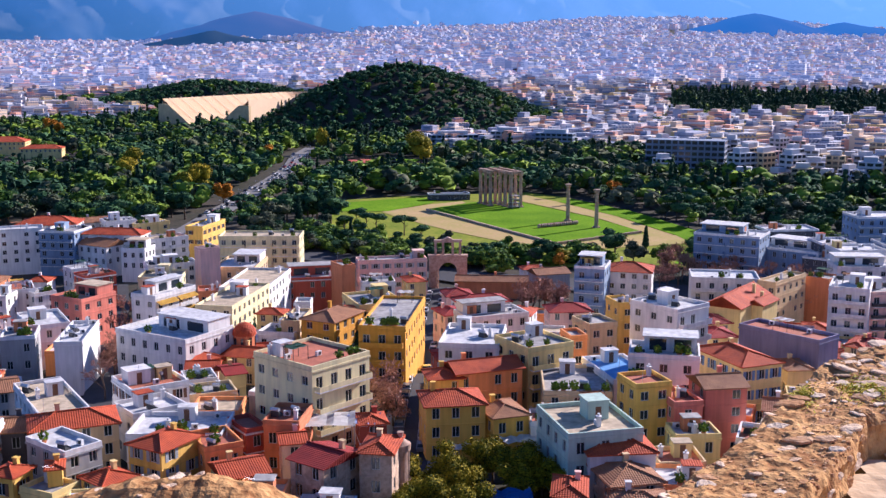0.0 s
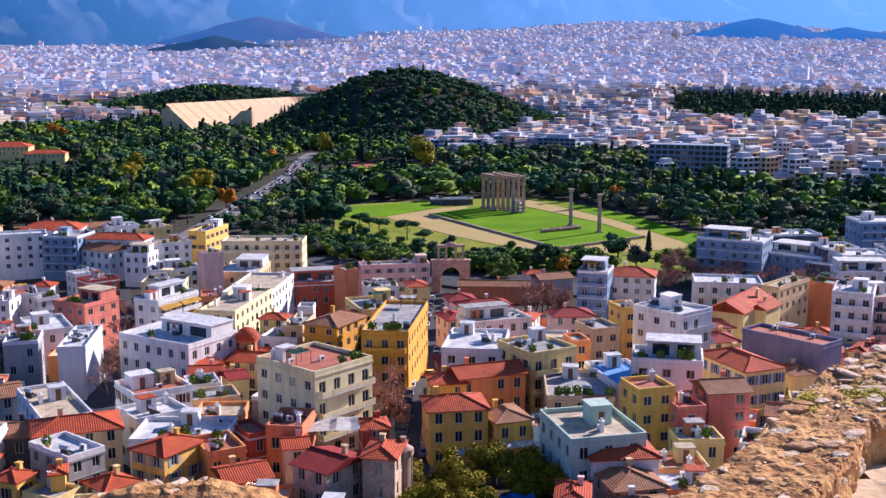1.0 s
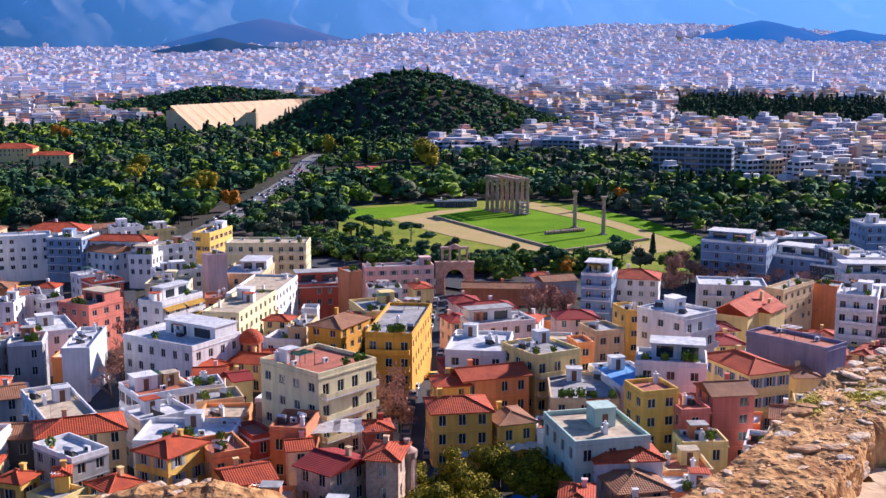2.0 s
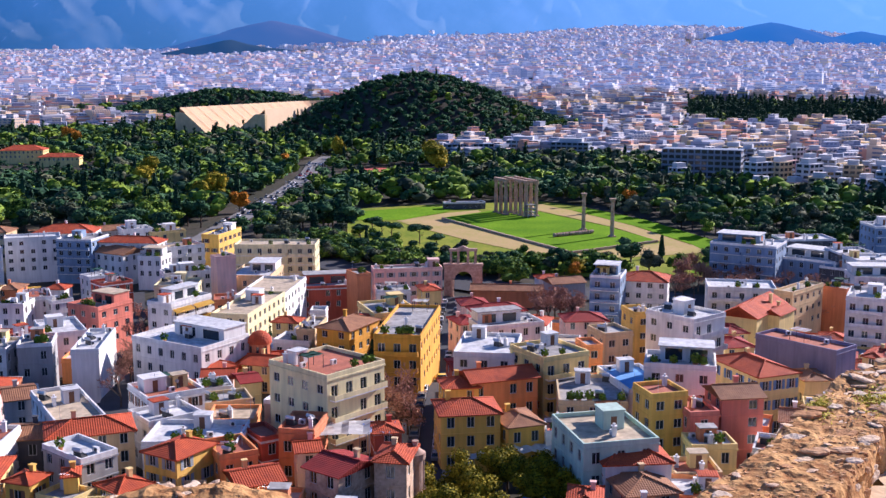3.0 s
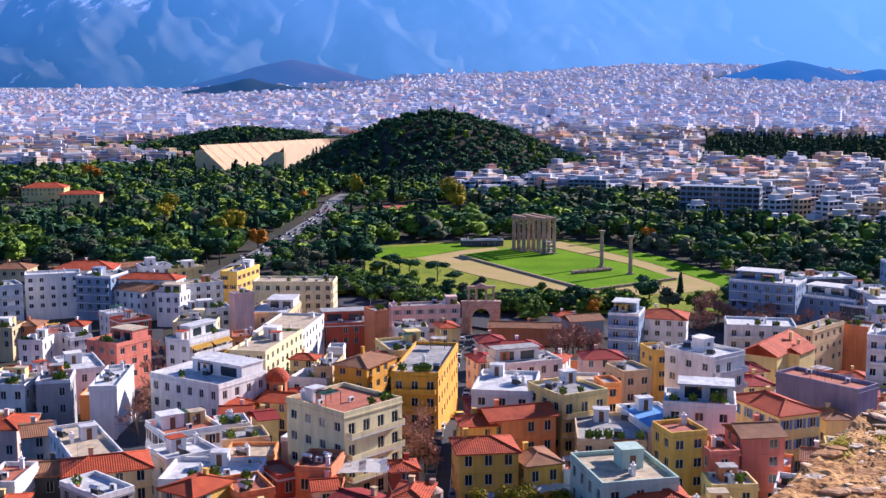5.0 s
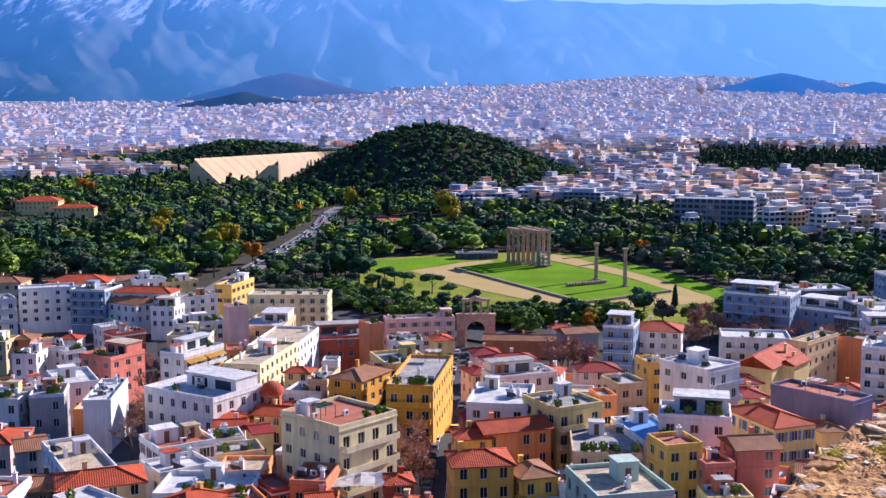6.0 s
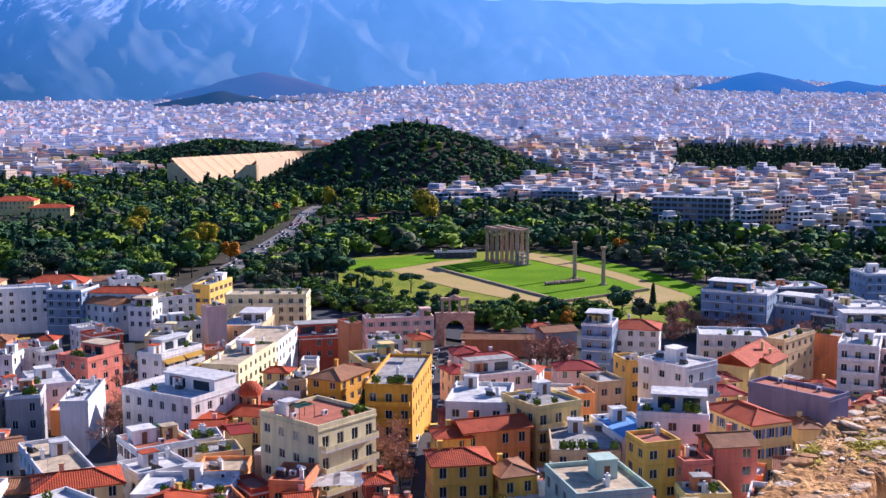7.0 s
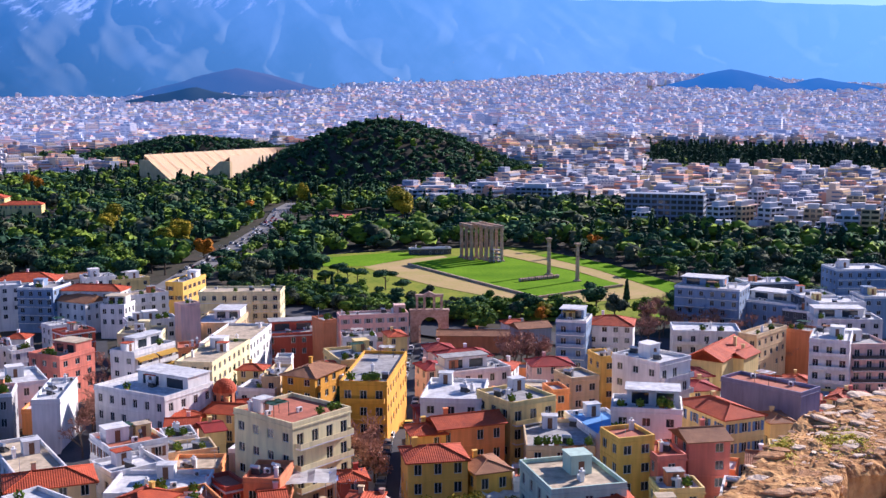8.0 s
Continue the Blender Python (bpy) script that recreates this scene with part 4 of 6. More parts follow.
def gateway_arch():
    """A tall marble gateway: round arch below, pillared attic with a pediment above."""
    ob = thing("triumphal_arch", pose(1.6, 352.5, ground_z(2, 352), 0, 0, 4) @ Matrix.Diagonal((0.93, 0.93, 0.97, 1)), "tall weathered marble gateway with round arch and pillared attic", "arch")
    hw, t, open_r, spring, top = 6.7, 1.15, 3.2, 5.6, 10.6
    bm = bmesh.new()
    n = 14
    inner = [(-open_r, 0.0)] + [(-open_r * math.cos(math.pi * i / n), spring + open_r * math.sin(math.pi * i / n)) for i in range(n + 1)] + [(open_r, 0.0)]
    outer = [(-hw, 0.0)] + [(-hw if i == 0 else hw if i == n else -hw + 2 * hw * i / n, spring if i in (0, n) else top) for i in range(n + 1)] + [(hw, 0.0)]
    for y, flip in ((-t, False), (t, True)):
        for (a, b), (c, d) in zip(zip(inner, inner[1:]), zip(outer, outer[1:])):
            pts = [(c[0], y, c[1]), (a[0], y, a[1]), (b[0], y, b[1]), (d[0], y, d[1])]
            poly(bm, pts[::-1] if flip else pts)
    for s in (-1, 1):
        for y in (-t, t):
            poly(bm, [(s * hw, y, spring), (s * hw, y, top), (s * hw * (1 - 2 / n), y, top)])
    for ring in (inner, [(-hw, 0.0), (-hw, top), (hw, top), (hw, 0.0)]):
        for a, b in zip(ring, ring[1:]):
            poly(bm, [(a[0], -t, a[1]), (a[0], t, a[1]), (b[0], t, b[1]), (b[0], -t, b[1])])
    bmesh.ops.remove_doubles(bm, verts=bm.verts, dist=0.001)
    bmesh.ops.recalc_face_normals(bm, faces=bm.faces)
    part("gateway", bm, MARBLE, ob)
    bm = bmesh.new()
    box(bm, -hw - 0.3, hw + 0.3, -t - 0.3, t + 0.3, top, top + 0.7)
    part("cornice", bm, MARBLE, ob)
    for x in (-4.3, -1.7, 1.7, 4.3):
        bm = bmesh.new()
        box(bm, x - 0.38, x + 0.38, -0.6, 0.6, top + 0.7, top + 5.0)
        part("pillar", bm, MARBLE, ob)
    bm = bmesh.new()
    box(bm, -4.9, 4.9, -0.9, 0.9, top + 5.0, top + 5.8)
    part("entablature", bm, MARBLE, ob)
    bm = bmesh.new()
    for y in (-0.9, 0.9):
        poly(bm, [(-2.2, y, top + 5.8), (2.2, y, top + 5.8), (0, y, top + 6.8)])
    poly(bm, [(-2.2, -0.9, top + 5.8), (-2.2, 0.9, top + 5.8), (0, 0.9, top + 6.8), (0, -0.9, top + 6.8)])
    poly(bm, [(2.2, -0.9, top + 5.8), (2.2, 0.9, top + 5.8), (0, 0.9, top + 6.8), (0, -0.9, top + 6.8)])
    part("pediment", bm, MARBLE, ob)
    for x in (-3.9, 3.9):
        bm = bmesh.new()
        tube(bm, (x, -t - 0.7, 0.5), (x, -t - 0.7, 6.5), 0.4, 0.35, 10)
        box(bm, x - 0.6, x + 0.6, -t - 1.2, -t - 0.1, 0, 0.5)
        part("column", bm, MARBLE, ob)


gateway_arch()


def choragic_monument():
    x, y = -6.0, 147.5
    ob = thing("round_monument", pose(x, y, ground_z(x, y) - 0.3), "small round marble monument with half-columns on a square base", "monument")
    bm = bmesh.new()
    box(bm, -1.6, 1.6, -1.6, 1.6, 0, 4.0)
    part("base", bm, MARBLE, ob)
    bm = bmesh.new()
    tube(bm, (0, 0, 4.0), (0, 0, 8.6), 1.15, 1.1, 16)
    part("drum", bm, MARBLE, ob)
    for i in range(6):
        a = math.pi * i / 3
        bm = bmesh.new()
        tube(bm, (1.15 * math.cos(a), 1.15 * math.sin(a), 4.0), (1.12 * math.cos(a), 1.12 * math.sin(a), 8.6), 0.18, 0.15, 8)
        part("column", bm, MARBLE, ob)
    bm = bmesh.new()
    tube(bm, (0, 0, 8.6), (0, 0, 9.5), 1.45, 1.5, 18)
    tube(bm, (0, 0, 9.5), (0, 0, 10.2), 1.4, 0.5, 18)
    tube(bm, (0, 0, 10.2), (0, 0, 11.2), 0.25, 0.5, 8)
    part("roof", bm, MARBLE, ob)


choragic_monument()


def church_dome():
    x, y = -42.5, 228.0
    z = ground_z(x, y)
    ob = thing("domed_church", pose(x, y, z, 0, 0, 20), "small byzantine church with a red-tiled dome on a drum", "church")
    bm = bmesh.new()
    box(bm, -5.5, 5.5, -4, 4, -1, 5.2)
    part("wall", bm, WALL["cream"], ob)
    bm, caps = pitched("gable", 11, 8, 5.2, 1.8)
    part("roof", bm, TILE, ob)
    part("ridge_cap", caps, TILE, ob)
    bm = bmesh.new()
    tube(bm, (0, 0, 5.5), (0, 0, 9.2), 2.3, 2.3, 12)
    part("drum", bm, WALL["terracotta"], ob)
    for i in range(8):
        a = math.pi * (i + 0.5) / 4
        bm = bmesh.new()
        box(bm, -0.3, 0.3, -0.06, 0.06, 0, 2.2)
        w = part("window", bm, GLASS, ob)
        w.matrix_local = Matrix.Translation((2.32 * math.cos(a), 2.32 * math.sin(a), 6.6)) @ Matrix.Rotation(a + math.pi / 2, 4, "Z")
    bm = bmesh.new()
    bmesh.ops.create_uvsphere(bm, u_segments=20, v_segments=12, radius=2.6)
    bmesh.ops.delete(bm, geom=[v for v in bm.verts if v.co.z < -0.2], context="VERTS")
    bmesh.ops.translate(bm, verts=bm.verts, vec=(0, 0, 9.3))
    part("dome", bm, TILE, ob)
    bm = bmesh.new()
    box(bm, -0.06, 0.06, -0.06, 0.06, 11.8, 13.0)
    box(bm, -0.4, 0.4, -0.06, 0.06, 12.4, 12.52)
    part("cross", bm, METAL, ob)


church_dome()


# ---- marble stadium ----
def stadium():
    ob = thing("marble_stadium", pose(-278, 1098, 4, 0, 0, math.degrees(math.atan2(-0.414, 0.91))), "horseshoe stadium of pale sunlit marble tiers set into a wooded hill", "stadium")
    length, bottom, width, high = 215.0, 4.0, 33.0, 25.0
    run, tiers = 34.0, 22

    def ring(off, z):
        """Horseshoe outline at a distance off from the track's middle line."""
        pts = [(-off, 0, z), (-off, length * 0.5, z), (-off, length, z)]
        pts += [(-off * math.cos(math.pi * i / 16), length + off * math.sin(math.pi * i / 16), z) for i in range(1, 16)]
        return pts + [(off, length, z), (off, length * 0.5, z), (off, 0, z)]

    cx = run + width / 2
    bm = bmesh.new()
    prev = None
    for k in range(tiers + 1):
        off = width / 2 + run * k / tiers
        for z in (bottom + high * k / tiers - (high / tiers if k else 0), bottom + high * k / tiers):
            cur = [bm.verts.new((p[0] + cx, p[1], p[2])) for p in ring(off, z)]
            if prev:
                for i in range(len(cur) - 1):
                    bm.faces.new((prev[i], prev[i + 1], cur[i + 1], cur[i]))
            prev = cur
    last = prev
    low = [bm.verts.new((v.co.x + (3 if v.co.x > cx else -3), v.co.y, -6)) for v in last]
    for i in range(len(last) - 1):
        bm.faces.new((last[i], last[i + 1], low[i + 1], low[i]))
    bmesh.ops.recalc_face_normals(bm, faces=bm.faces)
    part("seating", bm, PALE_MARBLE, ob)
    for s in (-1, 1):
        bm = bmesh.new()
        x0, x1 = cx + s * width / 2, cx + s * (width / 2 + run + 3)
        for y in (-4.0, -0.3):
            poly(bm, [(x0, y, -6), (x1, y, -6), (x1, y, bottom + high * 0.8), (cx + s * (width / 2 + run * 0.75), y, bottom + high * 0.8), (x0, y, bottom + 0.8)])
        bmesh.ops.remove_doubles(bm, verts=bm.verts, dist=0.001)
        poly(bm, [(x0, -4, bottom + 0.8), (x0, -0.3, bottom + 0.8), (cx + s * (width / 2 + run * 0.75), -0.3, bottom + high * 0.8), (cx + s * (width / 2 + run * 0.75), -4, bottom + high * 0.8)])
        poly(bm, [(x1, -4, -6), (x1, -0.3, -6), (x1, -0.3, bottom + high * 0.8), (x1, -4, bottom + high * 0.8)])
        poly(bm, [(x1, -4, bottom + high * 0.8), (x1, -0.3, bottom + high * 0.8), (cx + s * (width / 2 + run * 0.75), -0.3, bottom + high * 0.8), (cx + s * (width / 2 + run * 0.75), -4, bottom + high * 0.8)])
        part("end_wall", bm, WALL["beige"], ob)
    for i in range(12):
        bm = bmesh.new()
        y = 10 + i * (length - 15) / 11
        for k in range(11):
            f0, f1 = k / 11, (k + 1) / 11
            poly(bm, [(cx - width / 2 - run * f0, y - 0.6, bottom + high * f0 + 0.9), (cx - width / 2 - run * f1, y - 0.6, bottom + high * f1 + 0.9), (cx - width / 2 - run * f1, y + 0.6, bottom + high * f1 + 0.9), (cx - width / 2 - run * f0, y + 0.6, bottom + high * f0 + 0.9)])
        part("stair", bm, surface("worn_stair_marble", (0.50, 0.42, 0.30), 0.8) if i == 0 else bpy.data.materials["worn_stair_marble"], ob)
    bm = bmesh.new()
    box(bm, cx - width / 2, cx + width / 2, -20, length, bottom - 9, bottom - 0.3)
    part("track", bm, surface("dark_track", (0.16, 0.13, 0.11), 0.9), ob)


stadium()
sheet("running_track", [(-74, 772), (-40, 776), (-30, 800), (-68, 805)], 0.3, surface("red_track", (0.48, 0.11, 0.06), 0.9), "red athletics track among trees", "track")
sheet("playing_field", [(-56, 780), (-20, 782), (-16, 800), (-50, 803)], 0.5, GRASS, "green playing field beside the track", "lawn")


# ---- the wider city ----
def bearing(x, y):
    return x / max(y, 1.0)


def is_city(x, y):
    """Where apartment blocks stand, beyond the parks."""
    r, b = math.hypot(x, y), bearing(x, y)
    if mound(x, y, -40, 1130, 168, 172, 1) > 0 or mound(x, y, -285, 1370, 200, 130, 1) > 0:
        return False
    u, v = (x + 278) * 0.414 + (y - 1098) * 0.91, (x + 278) * 0.91 - (y - 1098) * 0.414
    if -80 < u < 330 and -75 < v < 130:
        return False
    if b > 0.205 and 1150 < r < 1500:
        return False
    if b > 0.19:
        return r > (690 if b < 0.27 else 648)
    if b > -0.02:
        return r > 850
    if b > -0.25:
        return r > 1250
    return r > 1165


BANDS = [surface("facade_" + k, v, 0.85, 0.2, 0.8, 0.08, 0.2) for k, v in dict(white=(0.56, 0.55, 0.56), cream=(0.66, 0.50, 0.28), grey=(0.26, 0.30, 0.38), rose=(0.66, 0.42, 0.34), sand=(0.60, 0.42, 0.22)).items()]
BLOCK_WORDS = ("white", "cream", "grey", "rose-tinted", "sand-coloured")


def block(x, y, yaw, w, d, floors, tone, fh=3.15, setback=True):
    """An apartment block: storeys of dark glazing behind slab bands and balcony fronts."""
    h = floors * fh
    z = ground_z(x, y) - 1.0
    ob = thing("apartment_block", pose(x, y, z, 0, 0, yaw), f"{BLOCK_WORDS[tone]} apartment block with rows of balconies and flat roof", "building", "apartment blocks beyond the park")
    bm = bmesh.new()
    box(bm, -w / 2, w / 2, -d / 2, d / 2, -3, h + 1)
    n = max(2, round(w / 4.2))
    part("wall", bm, BANDS[tone], ob)
    glass = bmesh.new()
    for k in range(floors):
        bm = glass
        zz = 1 + k * fh
        facade_cells = [(i * w / n + 0.5, (i + 1) * w / n - 0.5, zz + 1.0, zz + fh - 0.45) for i in range(n)]
        for s0, s1, z0, z1 in facade_cells:
            poly(bm, [(s0 - w / 2, -d / 2 - 0.03, z0), (s1 - w / 2, -d / 2 - 0.03, z0), (s1 - w / 2, -d / 2 - 0.03, z1), (s0 - w / 2, -d / 2 - 0.03, z1)])
        m = max(1, round(d / 4.5))
        for sx in (-1, 1):
            for i in range(m):
                y0, y1 = -d / 2 + i * d / m + 0.8, -d / 2 + (i + 1) * d / m - 0.8
                poly(bm, [(sx * (w / 2 + 0.03), y0, zz + 1.0), (sx * (w / 2 + 0.03), y1, zz + 1.0), (sx * (w / 2 + 0.03), y1, zz + fh - 0.5), (sx * (w / 2 + 0.03), y0, zz + fh - 0.5)])
        if k:
            bm = bmesh.new()
            box(bm, -w / 2 - 0.1, w / 2 + 0.1, -d / 2 - 1.3, -d / 2 - 0.05, zz - 0.1, zz + 0.08)
            box(bm, -w / 2 - 0.1, w / 2 + 0.1, -d / 2 - 1.3, -d / 2 - 1.2, zz + 0.08, zz + 0.85)
            part("balcony", bm, BANDS[tone], ob)
    tagged(part("glazing", glass, GLASS, ob), kind="stuff")
    if setback:
        bm = bmesh.new()
        box(bm, -w * 0.3, w * 0.3, -d * 0.2, d * 0.35, h + 1, h + 3.8)
        part("roof_hut", bm, BANDS[0], ob)
    return ob


def mid_city():
    rnd = random.Random(41)
    block(158, 712, -21, 50, 15, 6, 2, 3.6, False)
    block(193, 690, -21, 16, 15, 6, 1)
    block(8, 872, 12, 38, 14, 4, 2, 3.4)
    block(52, 880, -14, 26, 14, 5, 0)
    block(88, 858, -20, 30, 13, 5, 2)
    block(300, 665, -25, 34, 16, 7, 0)
    placed = []
    count = 0
    r = 615.0
    while r < 800 and count < 125:
        b = -0.46
        while b < 0.46:
            x, y = r * math.sin(b) + rnd.uniform(-5, 5), r * math.cos(b) + rnd.uniform(-5, 5)
            b += rnd.uniform(16, 20) / r
            if not is_city(x, y) or math.hypot(x - 160, y - 710) < 38 or math.hypot(x - 52, y - 880) < 24 or math.hypot(x - 8, y - 872) < 28 or math.hypot(x - 88, y - 858) < 25 or math.hypot(x - 300, y - 665) < 26:
                continue
            if rnd.random() < 0.12:
                continue
            block(x, y, rnd.choice((-22, -20, 34, 38)) + rnd.uniform(-5, 5), rnd.uniform(9.5, 14), rnd.uniform(8, 11), rnd.choice((3, 3, 4, 5, 6)), rnd.choice((0, 0, 0, 1, 1, 2, 3, 4)))
            count += 1
        r += 18


mid_city()


def crest(v):
    return 1 - 2.2 * abs(noise.noise(v))


def slope_point(b, f):
    """The mountain's face at bearing b, from foot (f = 0) to ridge (f = 1)."""
    top = 566 + 95 * (1 - step(-0.30, 0.10, b)) - 30 * step(0.05, 0.26, b) - 36 * step(0.24, 0.40, b) + 5 * noise.noise((b * 9, 1.0, 0)) + 3 * noise.noise((b * 34, 4.0, 0))
    spur = 0.7 * crest((b * 9 + 1.3 * f, 0.8 * f, 7)) + 0.45 * crest((b * 21 - 1.9 * f, f * 1.6, 3)) + 0.16 * crest((b * 48 + 2.6 * f, f * 3.5, 9))
    r = 4240 + 640 * f - 130 * spur * math.sin(math.pi * min(1, 0.08 + 0.9 * f))
    return r * math.sin(b), r * math.cos(b), 130 + (top - 130) * (0.55 * f + 0.45 * f * f) + 9 * noise.noise((b * 40, f * 6, 2)) * f


def far_city():
    """All the blocks beyond: thousands of stepped boxes in one sheet of town."""
    rnd = np.random.RandomState(7)
    spots = []
    r = 800.0
    while r < 4290:
        gap = 21 if r < 2200 else 25
        n = int(0.98 * r / gap)
        bs = -0.49 + (np.arange(n) + rnd.uniform(-0.3, 0.3, n)) * gap / r
        for b in bs:
            rr = r + rnd.uniform(-7, 7)
            x, y = rr * math.sin(b), rr * math.cos(b)
            if rr < (805 if b > 0.19 else 862) and b > -0.30:
                continue
            if rnd.rand() < 0.07 or not is_city(x, y):
                continue
            if noise.noise((x * 0.004, y * 0.004, 3.0)) > 0.50:
                continue
            if math.hypot((x - 1000) / 330, (y - 3600) / 190) < 1 or math.hypot((x - 1310) / 330, (y - 3650) / 180) < 1 or math.hypot((x + 690) / 560, (y - 4000) / 330) < 1 or math.hypot((x + 690) / 400, (y - 3380) / 250) < 1:
                continue
            spots.append((x, y, ground_z(x, y)))
        r += gap * 1.02
    s = np.array(spots)
    n = len(s)
    w, d = rnd.uniform(12, 26, n), rnd.uniform(10, 18, n)
    h = rnd.choice([8, 10, 12, 12, 15, 18], n) + rnd.uniform(-1, 1, n)
    h[rnd.rand(n) < 0.004] += 14
    yaw = np.radians(rnd.choice([-28, 12, 38, 50, 56], n) + rnd.uniform(-6, 6, n))
    unit = np.array([(-1, -1, 0), (1, -1, 0), (1, 1, 0), (-1, 1, 0), (-1, -1, 1), (1, -1, 1), (1, 1, 1), (-1, 1, 1)], float) * (0.5, 0.5, 1)
    quads = np.array([(4, 5, 6, 7), (0, 1, 5, 4), (1, 2, 6, 5), (2, 3, 7, 6), (3, 0, 4, 7)])

    def boxes(w, d, z0, h, ox, oy):
        v = unit[None] * np.stack([w, d, h], 1)[:, None, :]
        v[..., 0] += ox[:, None]
        v[..., 1] += oy[:, None]
        c, t = np.cos(yaw)[:, None], np.sin(yaw)[:, None]
        return np.stack([v[..., 0] * c - v[..., 1] * t + s[:, 0:1], v[..., 0] * t + v[..., 1] * c + s[:, 1:2], v[..., 2] + z0[:, None]], -1)

    zero = np.zeros(n)
    vs = [boxes(w, d, s[:, 2] - 3, h + 3, zero, zero), boxes(w * 0.5, d * 0.45, s[:, 2] + h, rnd.uniform(2, 4.5, n), w * rnd.uniform(-0.2, 0.2, n), d * 0.2),
          boxes(w * 1.02, np.full(n, 1.6), s[:, 2] + h * 0.55, h * 0.12, zero, -d * 0.5), boxes(w * 1.02, np.full(n, 1.6), s[:, 2] + h * 0.82, h * 0.10, zero, -d * 0.5)]
    verts = np.concatenate(vs).reshape(-1, 3)
    faces = (quads[None] + (np.arange(len(verts) // 8) * 8)[:, None, None]).reshape(-1, 4)
    m = bpy.data.materials.new("far_facades")
    nd, l, p = nodes_of(m)
    geo = nd.new("ShaderNodeNewGeometry")
    ramp = nd.new("ShaderNodeValToRGB")
    ramp.color_ramp.interpolation = "CONSTANT"
    tones = [(0.0, (0.64, 0.60, 0.60)), (0.24, (0.70, 0.52, 0.36)), (0.40, (0.34, 0.36, 0.46)), (0.52, (0.76, 0.70, 0.66)), (0.66, (0.72, 0.36, 0.24)), (0.74, (0.68, 0.48, 0.20)), (0.82, (0.26, 0.29, 0.38)), (0.92, (0.54, 0.30, 0.20))]
    while len(ramp.color_ramp.elements) < len(tones):
        ramp.color_ramp.elements.new(0.5)
    for e, (pos, c) in zip(ramp.color_ramp.elements, tones):
        e.position, e.color = pos, (*c, 1)
    l.new(geo.outputs["Random Per Island"], ramp.inputs["Fac"])
    # rows of windows: cells in height and along both plan directions
    sep = nd.new("ShaderNodeSeparateXYZ")
    l.new(geo.outputs["Position"], sep.inputs[0])

    def teeth(sock, size, duty):
        a = nd.new("ShaderNodeMath")
        a.operation = "MULTIPLY"
        a.inputs[1].default_value = 1 / size
        l.new(sock, a.inputs[0])
        b = nd.new("ShaderNodeMath")
        b.operation = "FRACT"
        l.new(a.outputs[0], b.inputs[0])
        c = nd.new("ShaderNodeMath")
        c.operation = "LESS_THAN"
        c.inputs[1].default_value = duty
        l.new(b.outputs[0], c.inputs[0])
        return c.outputs[0]

    along = nd.new("ShaderNodeMath")
    along.operation = "ADD"
    l.new(sep.outputs[0], along.inputs[0])
    l.new(sep.outputs[1], along.inputs[1])
    norm = nd.new("ShaderNodeSeparateXYZ")
    l.new(geo.outputs["Normal"], norm.inputs[0])
    side = nd.new("ShaderNodeMath")
    side.operation = "LESS_THAN"
    side.inputs[1].default_value = 0.5
    l.new(norm.outputs[2], side.inputs[0])
    mul = nd.new("ShaderNodeMath")
    mul.operation = "MULTIPLY"
    shift = nd.new("ShaderNodeMath")
    shift.operation = "MULTIPLY_ADD"
    shift.inputs[1].default_value = 31.0
    l.new(geo.outputs["Random Per Island"], shift.inputs[0])
    l.new(sep.outputs[2], shift.inputs[2])
    l.new(teeth(shift.outputs[0], 3.1, 0.40), mul.inputs[0])
    l.new(teeth(along.outputs[0], 3.7, 0.6), mul.inputs[1])
    both = nd.new("ShaderNodeMath")
    both.operation = "MULTIPLY"
    l.new(mul.outputs[0], both.inputs[0])
    l.new(side.outputs[0], both.inputs[1])
    mix = nd.new("ShaderNodeMix")
    mix.data_type = "RGBA"
    l.new(both.outputs[0], mix.inputs["Factor"])
    l.new(ramp.outputs["Color"], mix.inputs["A"])
    # Window colour lifted towards blue, painting in the sky's reflection.
    mix.inputs["B"].default_value = (0.17, 0.20, 0.28, 1)
    l.new(mix.outputs["Result"], p.inputs["Base Color"])
    p.inputs["Roughness"].default_value = 0.8
    # Copy for the far blocks: bluish haze painted as a faint emission.
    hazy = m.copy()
    hazy.name = "haze_glow_facades"
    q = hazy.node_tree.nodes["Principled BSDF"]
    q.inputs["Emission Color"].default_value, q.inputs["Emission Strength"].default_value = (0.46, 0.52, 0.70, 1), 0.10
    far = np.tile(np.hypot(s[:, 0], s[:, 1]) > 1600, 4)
    per = faces.reshape(-1, 5, 4)
    tagged(new("far_city", array_mesh("far_city", verts, per[~far].reshape(-1, 4), m)), "dense white apartment blocks spreading across the plain", "city", kind="stuff")
    tagged(new("backdrop_city", array_mesh("backdrop_city", verts, per[far].reshape(-1, 4), hazy)), "distant blocks at the foot of the mountain, haze painted as glow", "city", kind="stuff")


far_city()


